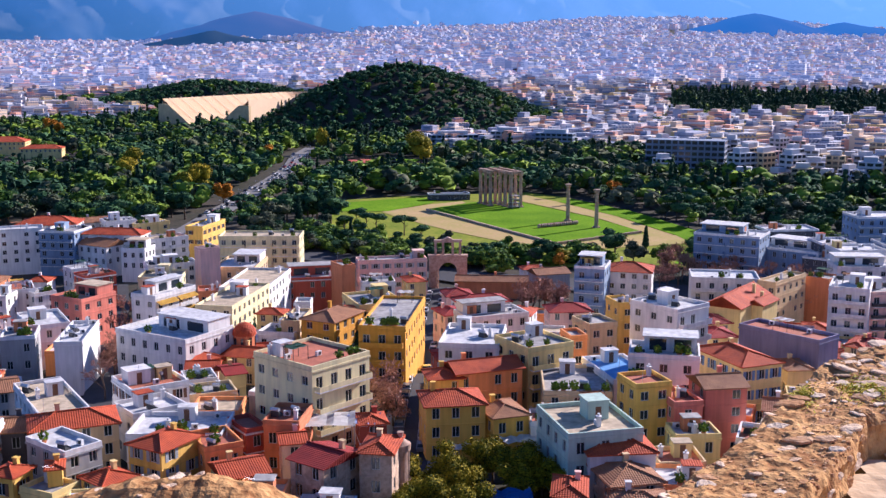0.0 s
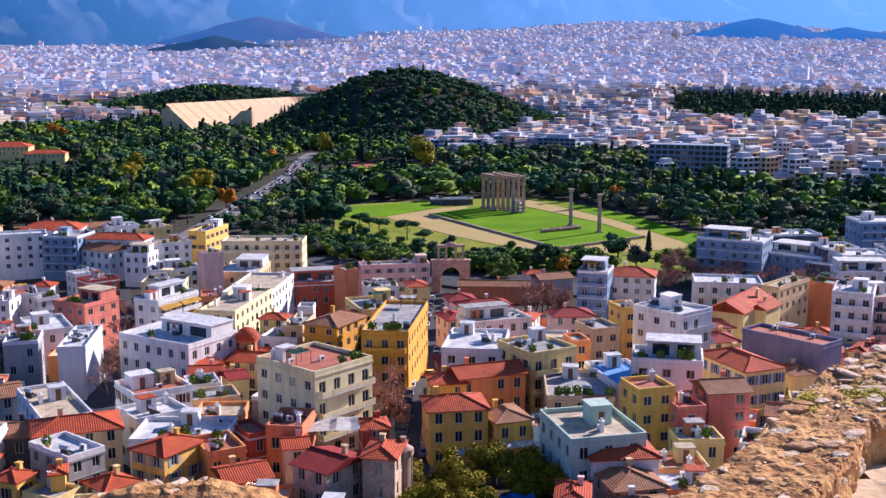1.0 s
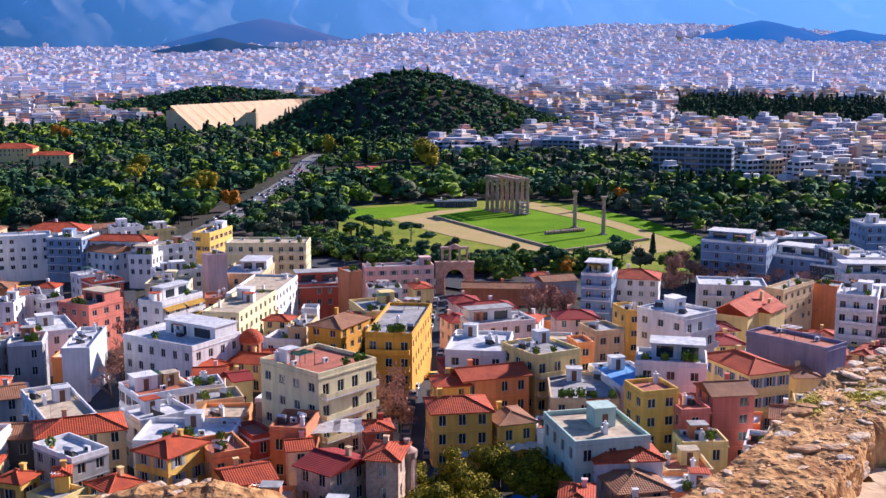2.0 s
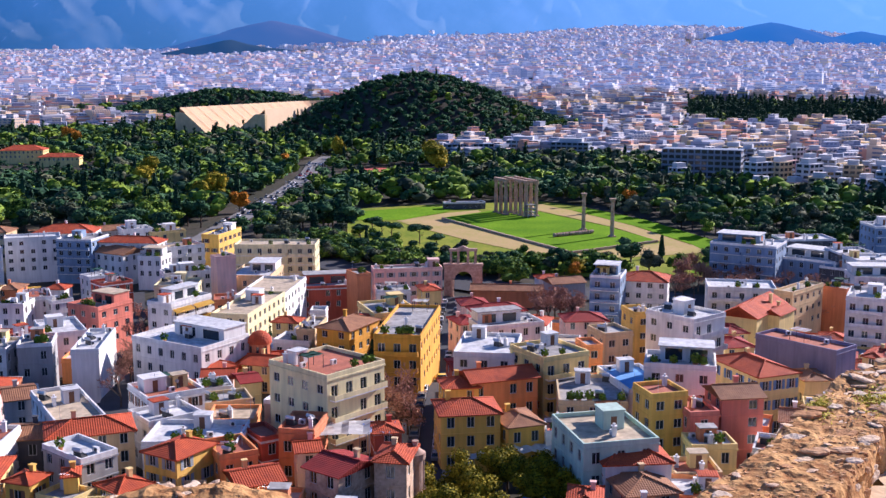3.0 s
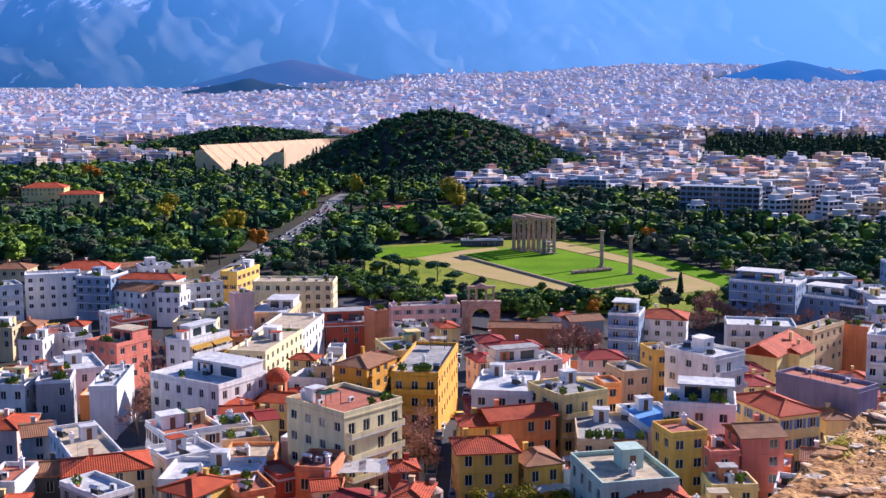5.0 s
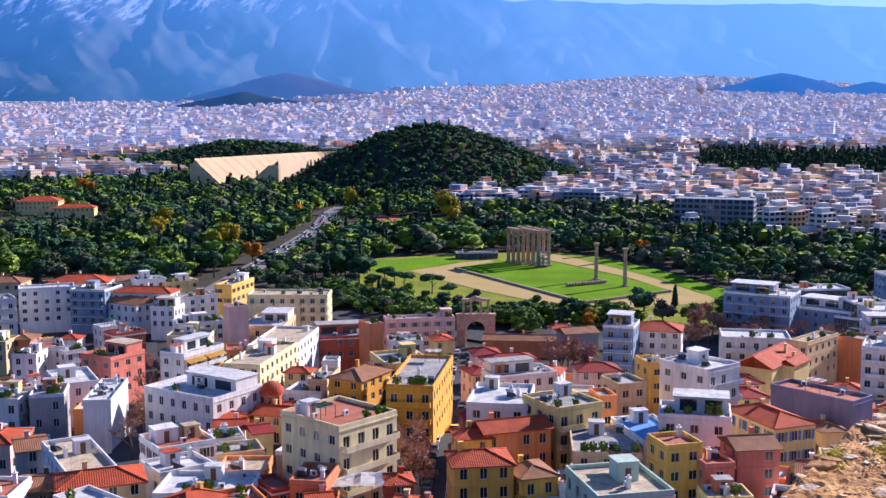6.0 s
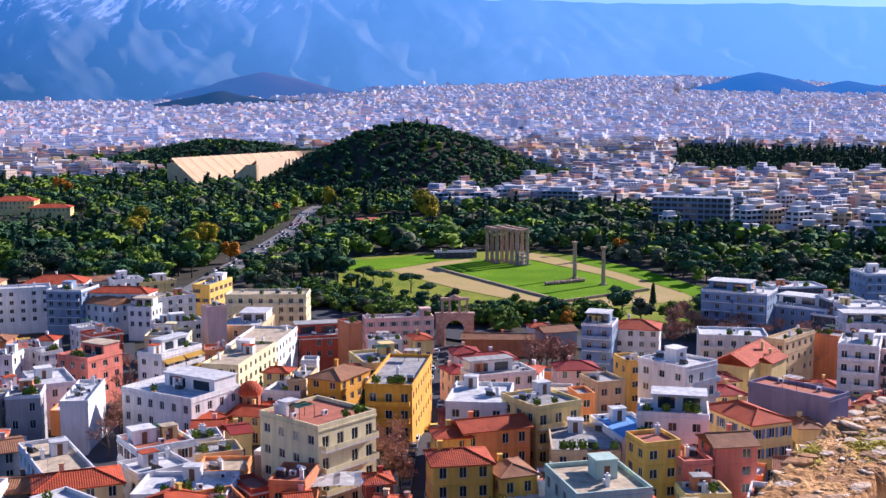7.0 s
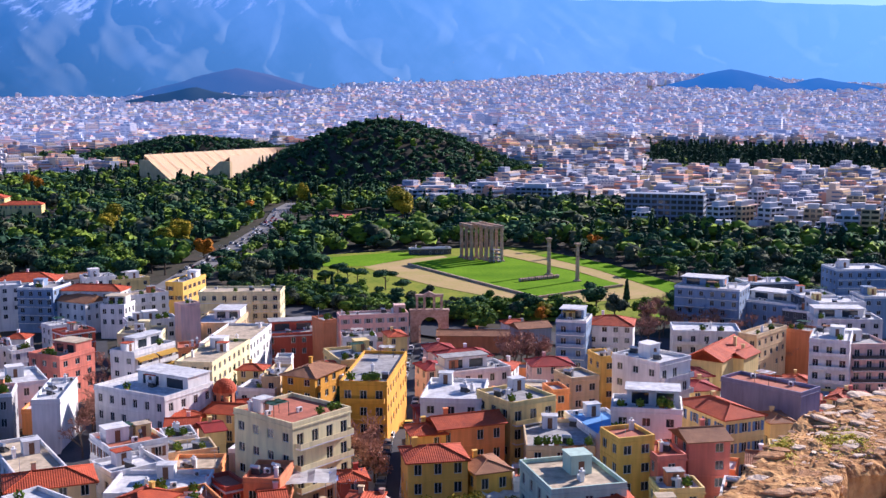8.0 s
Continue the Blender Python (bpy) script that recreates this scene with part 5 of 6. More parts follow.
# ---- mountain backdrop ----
def painted_haze_material(name, low, high, pale, z0, z1, amount, glow, snow=False, rock=(0.20, 0.22, 0.24)):
    """Far slopes: miles of blue haze painted as soft glow, with scree and snow patches."""
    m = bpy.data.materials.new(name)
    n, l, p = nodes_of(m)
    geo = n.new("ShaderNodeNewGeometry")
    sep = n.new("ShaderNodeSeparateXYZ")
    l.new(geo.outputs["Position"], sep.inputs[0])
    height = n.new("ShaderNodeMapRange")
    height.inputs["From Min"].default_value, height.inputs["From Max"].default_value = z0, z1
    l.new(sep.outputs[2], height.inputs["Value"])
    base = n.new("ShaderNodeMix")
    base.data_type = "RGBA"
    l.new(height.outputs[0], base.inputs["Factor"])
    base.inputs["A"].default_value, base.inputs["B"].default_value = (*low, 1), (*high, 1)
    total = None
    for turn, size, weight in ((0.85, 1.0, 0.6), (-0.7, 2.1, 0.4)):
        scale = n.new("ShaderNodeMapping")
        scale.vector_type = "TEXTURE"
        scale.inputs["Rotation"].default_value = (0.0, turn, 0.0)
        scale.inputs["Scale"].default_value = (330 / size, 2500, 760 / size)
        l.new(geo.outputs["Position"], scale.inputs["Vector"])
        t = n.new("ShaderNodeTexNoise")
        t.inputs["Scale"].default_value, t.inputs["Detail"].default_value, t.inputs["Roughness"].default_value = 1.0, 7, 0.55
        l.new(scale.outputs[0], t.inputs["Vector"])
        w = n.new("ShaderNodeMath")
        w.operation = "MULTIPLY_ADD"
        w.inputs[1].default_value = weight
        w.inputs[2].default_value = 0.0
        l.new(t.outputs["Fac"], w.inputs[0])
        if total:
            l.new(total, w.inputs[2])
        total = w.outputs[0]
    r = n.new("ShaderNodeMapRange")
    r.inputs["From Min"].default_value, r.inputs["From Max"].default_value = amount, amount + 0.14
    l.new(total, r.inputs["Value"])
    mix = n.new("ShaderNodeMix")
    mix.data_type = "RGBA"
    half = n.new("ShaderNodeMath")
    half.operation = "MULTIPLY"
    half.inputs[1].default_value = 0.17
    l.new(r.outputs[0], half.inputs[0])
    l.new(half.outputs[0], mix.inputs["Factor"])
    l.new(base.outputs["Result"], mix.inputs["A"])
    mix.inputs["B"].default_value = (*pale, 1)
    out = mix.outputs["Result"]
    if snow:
        # Haze veil mixed into the glow colour, thicker towards the right.
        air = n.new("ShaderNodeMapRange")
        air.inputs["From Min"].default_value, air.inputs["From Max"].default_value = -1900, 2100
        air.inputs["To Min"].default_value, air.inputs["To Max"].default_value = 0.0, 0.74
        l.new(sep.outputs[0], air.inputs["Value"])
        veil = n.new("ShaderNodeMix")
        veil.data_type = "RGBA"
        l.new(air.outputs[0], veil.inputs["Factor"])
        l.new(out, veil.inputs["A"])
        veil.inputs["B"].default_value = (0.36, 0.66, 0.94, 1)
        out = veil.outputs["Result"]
        # Pale scree streaks, also painted in place of sunlit ridges on the right.
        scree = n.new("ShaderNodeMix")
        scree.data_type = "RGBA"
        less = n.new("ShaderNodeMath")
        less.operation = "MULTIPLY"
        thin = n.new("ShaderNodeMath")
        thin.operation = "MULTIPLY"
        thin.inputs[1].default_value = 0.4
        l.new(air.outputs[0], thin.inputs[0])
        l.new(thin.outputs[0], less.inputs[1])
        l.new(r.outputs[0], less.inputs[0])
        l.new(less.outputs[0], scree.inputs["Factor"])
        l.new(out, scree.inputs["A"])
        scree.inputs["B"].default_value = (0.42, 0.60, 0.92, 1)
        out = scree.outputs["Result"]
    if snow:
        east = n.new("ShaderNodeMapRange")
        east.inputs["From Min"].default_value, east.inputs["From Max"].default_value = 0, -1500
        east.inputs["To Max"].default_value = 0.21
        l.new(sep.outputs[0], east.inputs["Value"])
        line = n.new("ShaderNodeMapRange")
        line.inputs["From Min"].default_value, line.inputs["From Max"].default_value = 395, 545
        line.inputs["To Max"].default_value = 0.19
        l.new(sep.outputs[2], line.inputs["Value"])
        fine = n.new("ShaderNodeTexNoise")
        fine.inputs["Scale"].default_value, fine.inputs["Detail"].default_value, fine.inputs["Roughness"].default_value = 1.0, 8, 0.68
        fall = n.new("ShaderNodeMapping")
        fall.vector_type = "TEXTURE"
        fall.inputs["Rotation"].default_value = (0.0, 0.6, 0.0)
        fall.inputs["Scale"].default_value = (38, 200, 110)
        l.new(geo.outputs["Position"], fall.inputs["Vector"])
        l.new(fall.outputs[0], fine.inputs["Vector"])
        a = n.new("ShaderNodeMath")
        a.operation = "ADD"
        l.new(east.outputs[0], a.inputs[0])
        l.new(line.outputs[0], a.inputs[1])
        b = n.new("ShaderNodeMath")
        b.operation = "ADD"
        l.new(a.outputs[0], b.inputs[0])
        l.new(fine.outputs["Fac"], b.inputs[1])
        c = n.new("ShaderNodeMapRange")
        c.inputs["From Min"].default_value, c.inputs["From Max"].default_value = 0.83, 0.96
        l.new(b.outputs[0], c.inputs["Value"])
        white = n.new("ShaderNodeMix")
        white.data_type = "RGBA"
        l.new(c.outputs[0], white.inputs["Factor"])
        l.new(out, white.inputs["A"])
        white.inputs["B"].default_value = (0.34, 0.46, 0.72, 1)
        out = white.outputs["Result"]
    # The haze colour is emitted; only the rock base takes the sun.
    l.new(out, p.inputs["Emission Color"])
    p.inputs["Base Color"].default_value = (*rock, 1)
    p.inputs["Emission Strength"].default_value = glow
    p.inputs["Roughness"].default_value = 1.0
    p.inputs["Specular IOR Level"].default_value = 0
    return m


def mountain():
    bm = bmesh.new()
    rows = []
    nf, nb = 64, 380

    for j in range(nf + 1):
        rows.append([bm.verts.new(slope_point(-0.62 + 1.24 * i / nb, j / nf)) for i in range(nb + 1)])
    for a, b in zip(rows, rows[1:]):
        for i in range(nb):
            bm.faces.new((a[i], a[i + 1], b[i + 1], b[i])).smooth = True
    m = painted_haze_material("haze_painted_mountain", (0.022, 0.092, 0.185), (0.054, 0.175, 0.36), (0.11, 0.24, 0.44), 150, 600, 0.46, 0.50, True, (0.060, 0.066, 0.070))
    tagged(new("backdrop_mountain", mesh_of("backdrop_mountain", bm, m)), "long mountain ridge with snow patches, blue haze painted on as glow", "mountain", kind="structure")


mountain()


def far_hill(name, cx, cy, rx, ry, top, low, high, pale, rock, label):
    bm = bmesh.new()
    rows = []
    for j in range(19):
        q = j / 18
        row = []
        for i in range(60):
            a = 2 * math.pi * i / 60
            lump = 1 + 0.22 * noise.noise((math.cos(a) * 2 + cx, math.sin(a) * 2, 1))
            x, y = cx + rx * q * lump * math.cos(a), cy + ry * q * lump * math.sin(a)
            row.append(bm.verts.new((x, y, ground_z(cx, cy - ry) - 8 + (top + 8) * (0.55 * (1 - q) ** 1.5 + 0.45 * (1 - step(0, 1, q))) + 9 * noise.noise((x * 0.012, y * 0.012, 5)) * (1 - q))))
        rows.append(row)
    for a, b in zip(rows, rows[1:]):
        for i in range(60):
            j = (i + 1) % 60
            bm.faces.new((a[i], a[j], b[j], b[i])).smooth = True
    bmesh.ops.remove_doubles(bm, verts=bm.verts, dist=0.01)
    bmesh.ops.recalc_face_normals(bm, faces=bm.faces)
    tagged(new(name, mesh_of(name, bm, painted_haze_material(name, low, high, pale, 120, 260, 0.50, 0.47, False, rock))), label, "hill", kind="structure")


# The blue of these hills is distance haze put into emission.
far_hill("backdrop_hill", -670, 4000, 560, 330, 112, (0.034, 0.13, 0.27), (0.085, 0.165, 0.31), (0.34, 0.30, 0.34), (0.05, 0.035, 0.035), "bare brown hill with painted blue haze, rising out of the far city")
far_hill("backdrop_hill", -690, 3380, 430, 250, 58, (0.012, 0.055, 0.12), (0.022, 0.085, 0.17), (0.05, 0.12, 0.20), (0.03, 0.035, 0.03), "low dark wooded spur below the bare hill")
far_hill("backdrop_hill", 1000, 3600, 440, 280, 92, (0.045, 0.16, 0.36), (0.06, 0.20, 0.43), (0.36, 0.38, 0.50), (0.03, 0.03, 0.035), "dark wooded hill with painted blue haze and pale quarry scars")
far_hill("backdrop_hill", 1310, 3650, 420, 240, 60, (0.045, 0.17, 0.38), (0.06, 0.21, 0.45), (0.13, 0.28, 0.48), (0.03, 0.03, 0.035), "lower shoulder of the dark wooded hill, blue with painted haze")


# ---- trees ----
def ball(n=3):
    """A cube-sphere of quads, n faces to an edge."""
    verts, faces, index = [], [], {}

    def vid(p):
        k = tuple(round(c, 4) for c in p)
        if k not in index:
            index[k] = len(verts)
            verts.append(Vector(p).normalized())
        return index[k]

    for axis in range(3):
        for s in (-1, 1):
            for i in range(n):
                for j in range(n):
                    q = []
                    for a, b in ((i, j), (i + 1, j), (i + 1, j + 1), (i, j + 1)):
                        c = [2 * a / n - 1, 2 * b / n - 1]
                        c.insert(axis, s)
                        q.append(vid(c))
                    faces.append(q)
    return np.array(verts), np.array(faces)


def crown(rnd, lobes, leaves, leaf, n=3, rough=0.3, core=0.86):
    """Foliage: uneven lobes (x, y, z, rx, ry, rz) thick with small leaf sprays."""
    bv, bf = ball(n)
    vs, fs, at = [], [], 0
    for x, y, z, rx, ry, rz in lobes:
        v = bv * (1 + rough * rnd.uniform(-1, 1, (len(bv), 1)))
        vs.append(v * (rx * core, ry * core, rz * core) + (x, y, z))
        fs.append(bf + at)
        at += len(bv)
    weight = np.array([l[3] * l[5] for l in lobes])
    pick = rnd.choice(len(lobes), leaves, p=weight / weight.sum())
    L = np.array(lobes)[pick]
    nrm = rnd.normal(0, 1, (leaves, 3))
    nrm[:, 2] = np.abs(nrm[:, 2]) * 0.9 - 0.25
    nrm /= np.linalg.norm(nrm, axis=1)[:, None]
    c = L[:, :3] + nrm * L[:, 3:] * rnd.uniform(core - 0.06, 1.18, (leaves, 1))
    t = np.cross(nrm + rnd.normal(0, 0.45, (leaves, 3)), rnd.normal(0, 1, (leaves, 3)))
    t /= np.linalg.norm(t, axis=1)[:, None]
    b = np.cross(nrm + rnd.normal(0, 0.5, (leaves, 3)), t)
    b /= np.linalg.norm(b, axis=1)[:, None]
    s = leaf * rnd.uniform(0.6, 1.4, (leaves, 1))
    q = np.stack([c - t * s, c - b * s * 0.7, c + t * s, c + b * s * 0.7], 1).reshape(-1, 3)
    vs.append(q)
    fs.append(np.arange(leaves * 4).reshape(-1, 4) + at)
    return np.concatenate(vs), np.concatenate(fs)


def lobes_for(kind, rnd):
    """Unit tree about 10 m tall: lists of crown lobes."""
    if kind == "cypress":
        return [(rnd.uniform(-0.1, 0.1), rnd.uniform(-0.1, 0.1), 1.4 + 1.7 * i, 1.15 - 0.17 * i, 1.15 - 0.17 * i, 1.5) for i in range(5)]
    if kind == "stonepine":
        return [(rnd.uniform(-2.6, 2.6), rnd.uniform(-2.6, 2.6), rnd.uniform(7.0, 8.6), rnd.uniform(1.8, 2.8), rnd.uniform(1.8, 2.8), rnd.uniform(0.9, 1.4)) for _ in range(7)]
    if kind == "pine":
        return [(rnd.uniform(-2.2, 2.2), rnd.uniform(-2.2, 2.2), rnd.uniform(4.2, 8.4), rnd.uniform(1.5, 2.6), rnd.uniform(1.5, 2.6), rnd.uniform(1.1, 1.8)) for _ in range(6)]
    if kind == "shrub":
        return [(rnd.uniform(-2.8, 2.8), rnd.uniform(-2.8, 2.8), rnd.uniform(1.2, 3.6), rnd.uniform(1.3, 2.1), rnd.uniform(1.3, 2.1), rnd.uniform(1.2, 1.9)) for _ in range(8)]
    return [(rnd.uniform(-2.3, 2.3), rnd.uniform(-2.3, 2.3), rnd.uniform(3.6, 8.2), rnd.uniform(1.5, 2.7), rnd.uniform(1.5, 2.7), rnd.uniform(1.4, 2.3)) for _ in range(7)]


def trunk_mesh(kind, rnd):
    bm = bmesh.new()
    top = dict(cypress=3.0, stonepine=7.2, pine=6.5, shrub=1.6).get(kind, 5.0)
    tube(bm, (0, 0, -1), (0.1, 0, top * 0.6), 0.30, 0.22, 7)
    tube(bm, (0.1, 0, top * 0.58), (0.0, 0.1, top), 0.22, 0.12, 7)
    for i in range(5 if kind != "cypress" else 0):
        a = 2 * math.pi * i / 5 + rnd.uniform(0, 1)
        tube(bm, (0.08, 0, top * (0.5 + 0.08 * i)), (1.9 * math.cos(a), 1.9 * math.sin(a), top * (0.72 + 0.08 * i)), 0.13, 0.05, 5)
    return mesh_of("trunk", bm, BARK)


PROTO = {}
LOOKS = dict(pine=("dark green pine tree with an uneven crown", "pine"), stonepine=("dark umbrella pine with a flat spreading crown", "pine"), cypress=("tall narrow dark green cypress", "cypress"),
             broad=("green leafy park tree with a full crown", "broad"), olive=("grey-green olive tree with a loose crown", "olive"), bright=("bushy tree with sunlit yellow-green leaves", "bright"),
             autumn=("orange autumn tree among evergreens", "autumn"), gold=("golden yellow-leaved tree among evergreens", "gold"), shrub=("low dense dark green shrub", "broad"), russet=("winter tree with a haze of reddish-brown twigs", "twig"))


def tree(kind, x, y, height=10.0, wide=1.0, seed=0, fine=False, dz=0.0):
    label, leaf = LOOKS[kind]
    key = (kind, seed % 3, fine)
    if key not in PROTO:
        rnd = np.random.RandomState(seed % 3 * 31 + len(kind) * 7)
        v, f = crown(rnd, lobes_for(kind, rnd), 4200 if kind == "bright" else 1700 if fine else 560, 0.21 if kind == "bright" else 0.26 if fine else 0.36, 3, 0.3, 0.62 if kind == "bright" else 0.42 if kind == "russet" else 0.86)
        PROTO[key] = (trunk_mesh(kind, random.Random(seed % 3 + 4)), array_mesh("crown", v, f, LEAF[leaf], True))
    tall = dict(cypress=9.8, stonepine=9.8, pine=10.0, shrub=5.3).get(kind, 10.3)
    s = height / tall
    turn = (seed * 137.5) % 360
    ob = thing("cypress_tree" if kind == "cypress" else "shrub" if kind == "shrub" else "tree", pose(x, y, ground_z(x, y) - 0.2 + dz, 0, 0, turn) @ Matrix.Diagonal((s * wide, s * wide, s, 1)), label, "shrub" if kind == "shrub" else "tree", leaf + " trees")
    for nm, me in zip(("trunk", "crown"), PROTO[key]):
        part(nm, me, None, ob)
    return ob


BARE = {}


def bare_tree(x, y, height, seed):
    if seed % 3 not in BARE:
        rnd = random.Random(seed % 3 + 70)
        bm, tw = bmesh.new(), bmesh.new()

        def grow(p, d, length, r, level):
            q = p + d * length
            tube(bm if level < 3 else tw, p, q, r, r * 0.65, 5 if level < 3 else 3, cap=False)
            if level < 5:
                for _ in range(3 if level < 4 else 4):
                    nd = (d + Vector((rnd.gauss(0, 0.5), rnd.gauss(0, 0.5), rnd.gauss(0.12, 0.3)))).normalized()
                    grow(q, nd, length * rnd.uniform(0.58, 0.82), max(0.045, r * 0.62), level + 1)

        grow(Vector((0, 0, -0.5)), Vector((0, 0, 1)), 2.9, 0.24, 0)
        BARE[seed % 3] = (mesh_of("trunk", bm, BARK), mesh_of("twigs", tw, LEAF["twig"]))
    ob = thing("bare_tree", pose(x, y, ground_z(x, y), 0, 0, seed * 77 % 360) @ Matrix.Scale(height / 8.2, 4), "leafless winter tree with fine brown twigs", "tree", "bare trees")
    part("trunk", BARE[seed % 3][0], None, ob)
    part("crown", BARE[seed % 3][1], None, ob)


def palm(x, y, height, seed):
    ob = thing("palm_tree", pose(x, y, ground_z(x, y), 0, 0, seed * 50), "palm tree with a thick trunk and drooping fronds", "tree", "palm trees")
    bm = bmesh.new()
    tube(bm, (0, 0, -0.5), (0.1, 0, height - 1.2), 0.4, 0.3, 9)
    part("trunk", bm, BARK, ob)
    rnd = random.Random(seed)
    for i in range(18):
        a, up = 2 * math.pi * i / 18 + rnd.uniform(-0.1, 0.1), rnd.uniform(-0.2, 0.9)
        bm = bmesh.new()
        prev = None
        for k in range(6):
            f = k / 5
            c = Vector((math.cos(a), math.sin(a), 0)) * 2.4 * f + Vector((0.1, 0, height - 1.2 + up * 2.0 * f - 2.2 * f * f))
            w = Vector((-math.sin(a), math.cos(a), 0)) * 0.35 * math.sin(math.pi * min(0.97, 0.12 + 0.85 * f))
            cur = (bm.verts.new(c - w - Vector((0, 0, 0.2))), bm.verts.new(c), bm.verts.new(c + w - Vector((0, 0, 0.2))))
            if prev:
                bm.faces.new((prev[0], prev[1], cur[1], cur[0]))
                bm.faces.new((prev[1], prev[2], cur[2], cur[1]))
            prev = cur
        part("frond", bm, LEAF["broad"], ob)


# planted trees of the old town
for i, (x, y, h, w) in enumerate(((-4.4, 150, 7.5, 1.0), (0.5, 152, 7.8, 1.1), (5.5, 153.5, 8, 1.1), (10.4, 153, 8, 1.1), (14.3, 150, 7.2, 1.0), (-2, 142, 7, 1.2), (4, 141.5, 7.2, 1.2), (10.5, 147, 7, 1.1), (-5, 140, 6.5, 1.0), (16.5, 149, 6.5, 1.0), (13, 156, 7.2, 1.1), (7.5, 157, 7.2, 1.1), (2, 147, 7.4, 1.2))):
    tree("bright", x, y, h, w, i, True)
for i, (x, y, h) in enumerate(((-10.8, 195, 10), (-8.2, 183, 8.5), (-12, 183, 8.5), (-14, 190, 9), (23.4, 316, 10), (28.9, 321, 10), (33, 311, 10), (26, 309, 9), (81, 364, 10), (89, 370, 10), (96, 370, 10), (99, 359, 10), (85, 358, 9), (104, 366, 9),
                               (92, 360, 9), (97.6, 305, 8), (105.8, 306, 8), (10.2, 198, 6.5), (-82, 268, 9), (-71.5, 233, 9), (-66, 206, 8.5), (-88, 296, 9), (-76, 250, 9), (-125, 355, 7), (-120, 352, 7), (70, 347, 9), (77, 352, 9), (88, 347, 9), (95, 352, 9), (108, 352, 9), (116, 346, 9), (111, 330, 9), (82, 390, 9), (90, 396, 9))):
    bare_tree(x, y, h, i)
for i, (x, y, h) in enumerate(((80.6, 430, 8.8), (-50, 277, 11), (-48.5, 287, 9), (-64.6, 283, 9), (105, 272, 8), (-18.6, 235, 9), (-15.9, 207, 8), (-53, 279, 8))):
    tree("cypress", x, y, h, 1.25, i, True)
for i, (x, y, h) in enumerate(((-56.6, 283, 10), (-22.4, 255, 9), (-24.6, 256, 9))):
    palm(x, y, h, i)
for i, (x, y, h) in enumerate(((-39, 490, 7.5), (-29, 472, 7.5), (-16.4, 458, 9), (-9, 446, 6.5), (-42.6, 470, 7), (-34, 481, 7))):
    tree("stonepine", x, y, h, 1.25, i, True)
for i, (kind, x, y, h, w) in enumerate((("gold", -15, 745, 17, 1.0), ("gold", -129, 576, 14, 1.0), ("gold", -93, 854, 15, 0.6), ("gold", 44, 392, 6.5, 1.1), ("autumn", -352, 988, 13, 1.1), ("autumn", -342, 978, 11, 1), ("autumn", -113, 560, 9, 1.0), ("autumn", 91, 576, 7.5, 1.1),
                                        ("autumn", 42, 387, 6, 1.1), ("gold", -135, 568, 11, 1), ("gold", -185, 640, 12, 1), ("autumn", -122, 770, 10, 1), ("gold", -200, 700, 12, 1.0))):
    tree(kind, x, y, h * (1.45 if y > 500 else 1.0), w, i, True)


for i, (x, y, h) in enumerate(((84, 366, 10.5), (91, 372, 11), (98, 372, 11), (104, 364, 10), (112, 372, 10), (78, 374, 10), (24.5, 315, 10), (30.5, 320, 10.5), (35, 312, 9.5), (-11, 193, 9.5), (-8.8, 184, 8), (-72, 232, 8), (-76, 252, 8), (99, 306, 8), (106, 308, 8), (73, 350, 9), (84, 345, 9), (92, 349, 9), (101, 347, 9), (112, 348, 9), (112, 329, 9), (86, 392, 9))):
    tree("russet", x, y, h, 1.05, i, True)


# ---- woods ----
PRECINCT = [(-58, 560), (-52, 515), (-34, 468), (-12, 436), (20, 418), (48, 408), (84, 398), (112, 400), (117, 445), (93, 534), (68, 588), (44, 612), (-13, 598), (-52, 580)]


def inside(x, y, pts):
    hit = False
    for (x0, y0), (x1, y1) in zip(pts, pts[1:] + pts[:1]):
        if (y0 > y) != (y1 > y) and x < (x1 - x0) * (y - y0) / (y1 - y0) + x0:
            hit = not hit
    return hit


def off_line(x, y, line):
    best = 1e9
    for a, b in zip(line, line[1:]):
        a, b, p = Vector(a), Vector(b), Vector((x, y))
        t = max(0, min(1, (p - a).dot(b - a) / (b - a).length_squared))
        best = min(best, (a + (b - a) * t - p).length)
    return best


def is_wood(x, y):
    r, b = math.hypot(x, y), bearing(x, y)
    if abs(b) > 0.50 or r > 1520:
        return False
    if b > 0.205 and 1150 < r < 1490:
        return True
    if is_city(x, y) or inside(x, y, PRECINCT) or r > 1480:
        return False
    u, v = (x + 278) * 0.414 + (y - 1098) * 0.91, (x + 278) * 0.91 - (y - 1098) * 0.414
    if -42 < u < 255 and -8 < v < (62 if u < 5 else 84):
        return False
    if off_line(x, y, AVENUE) < 11 or off_line(x, y, CROSS) < 13 or (-78 < x < -5 and 766 < y < 812):
        return False
    if y < 385 + max(0, -0.5 * x) and y < 480:
        return False
    return not any((x - hx) ** 2 + (y - hy) ** 2 < (hr + 6) ** 2 for hx, hy, hr in HOUSES if hy > 330)


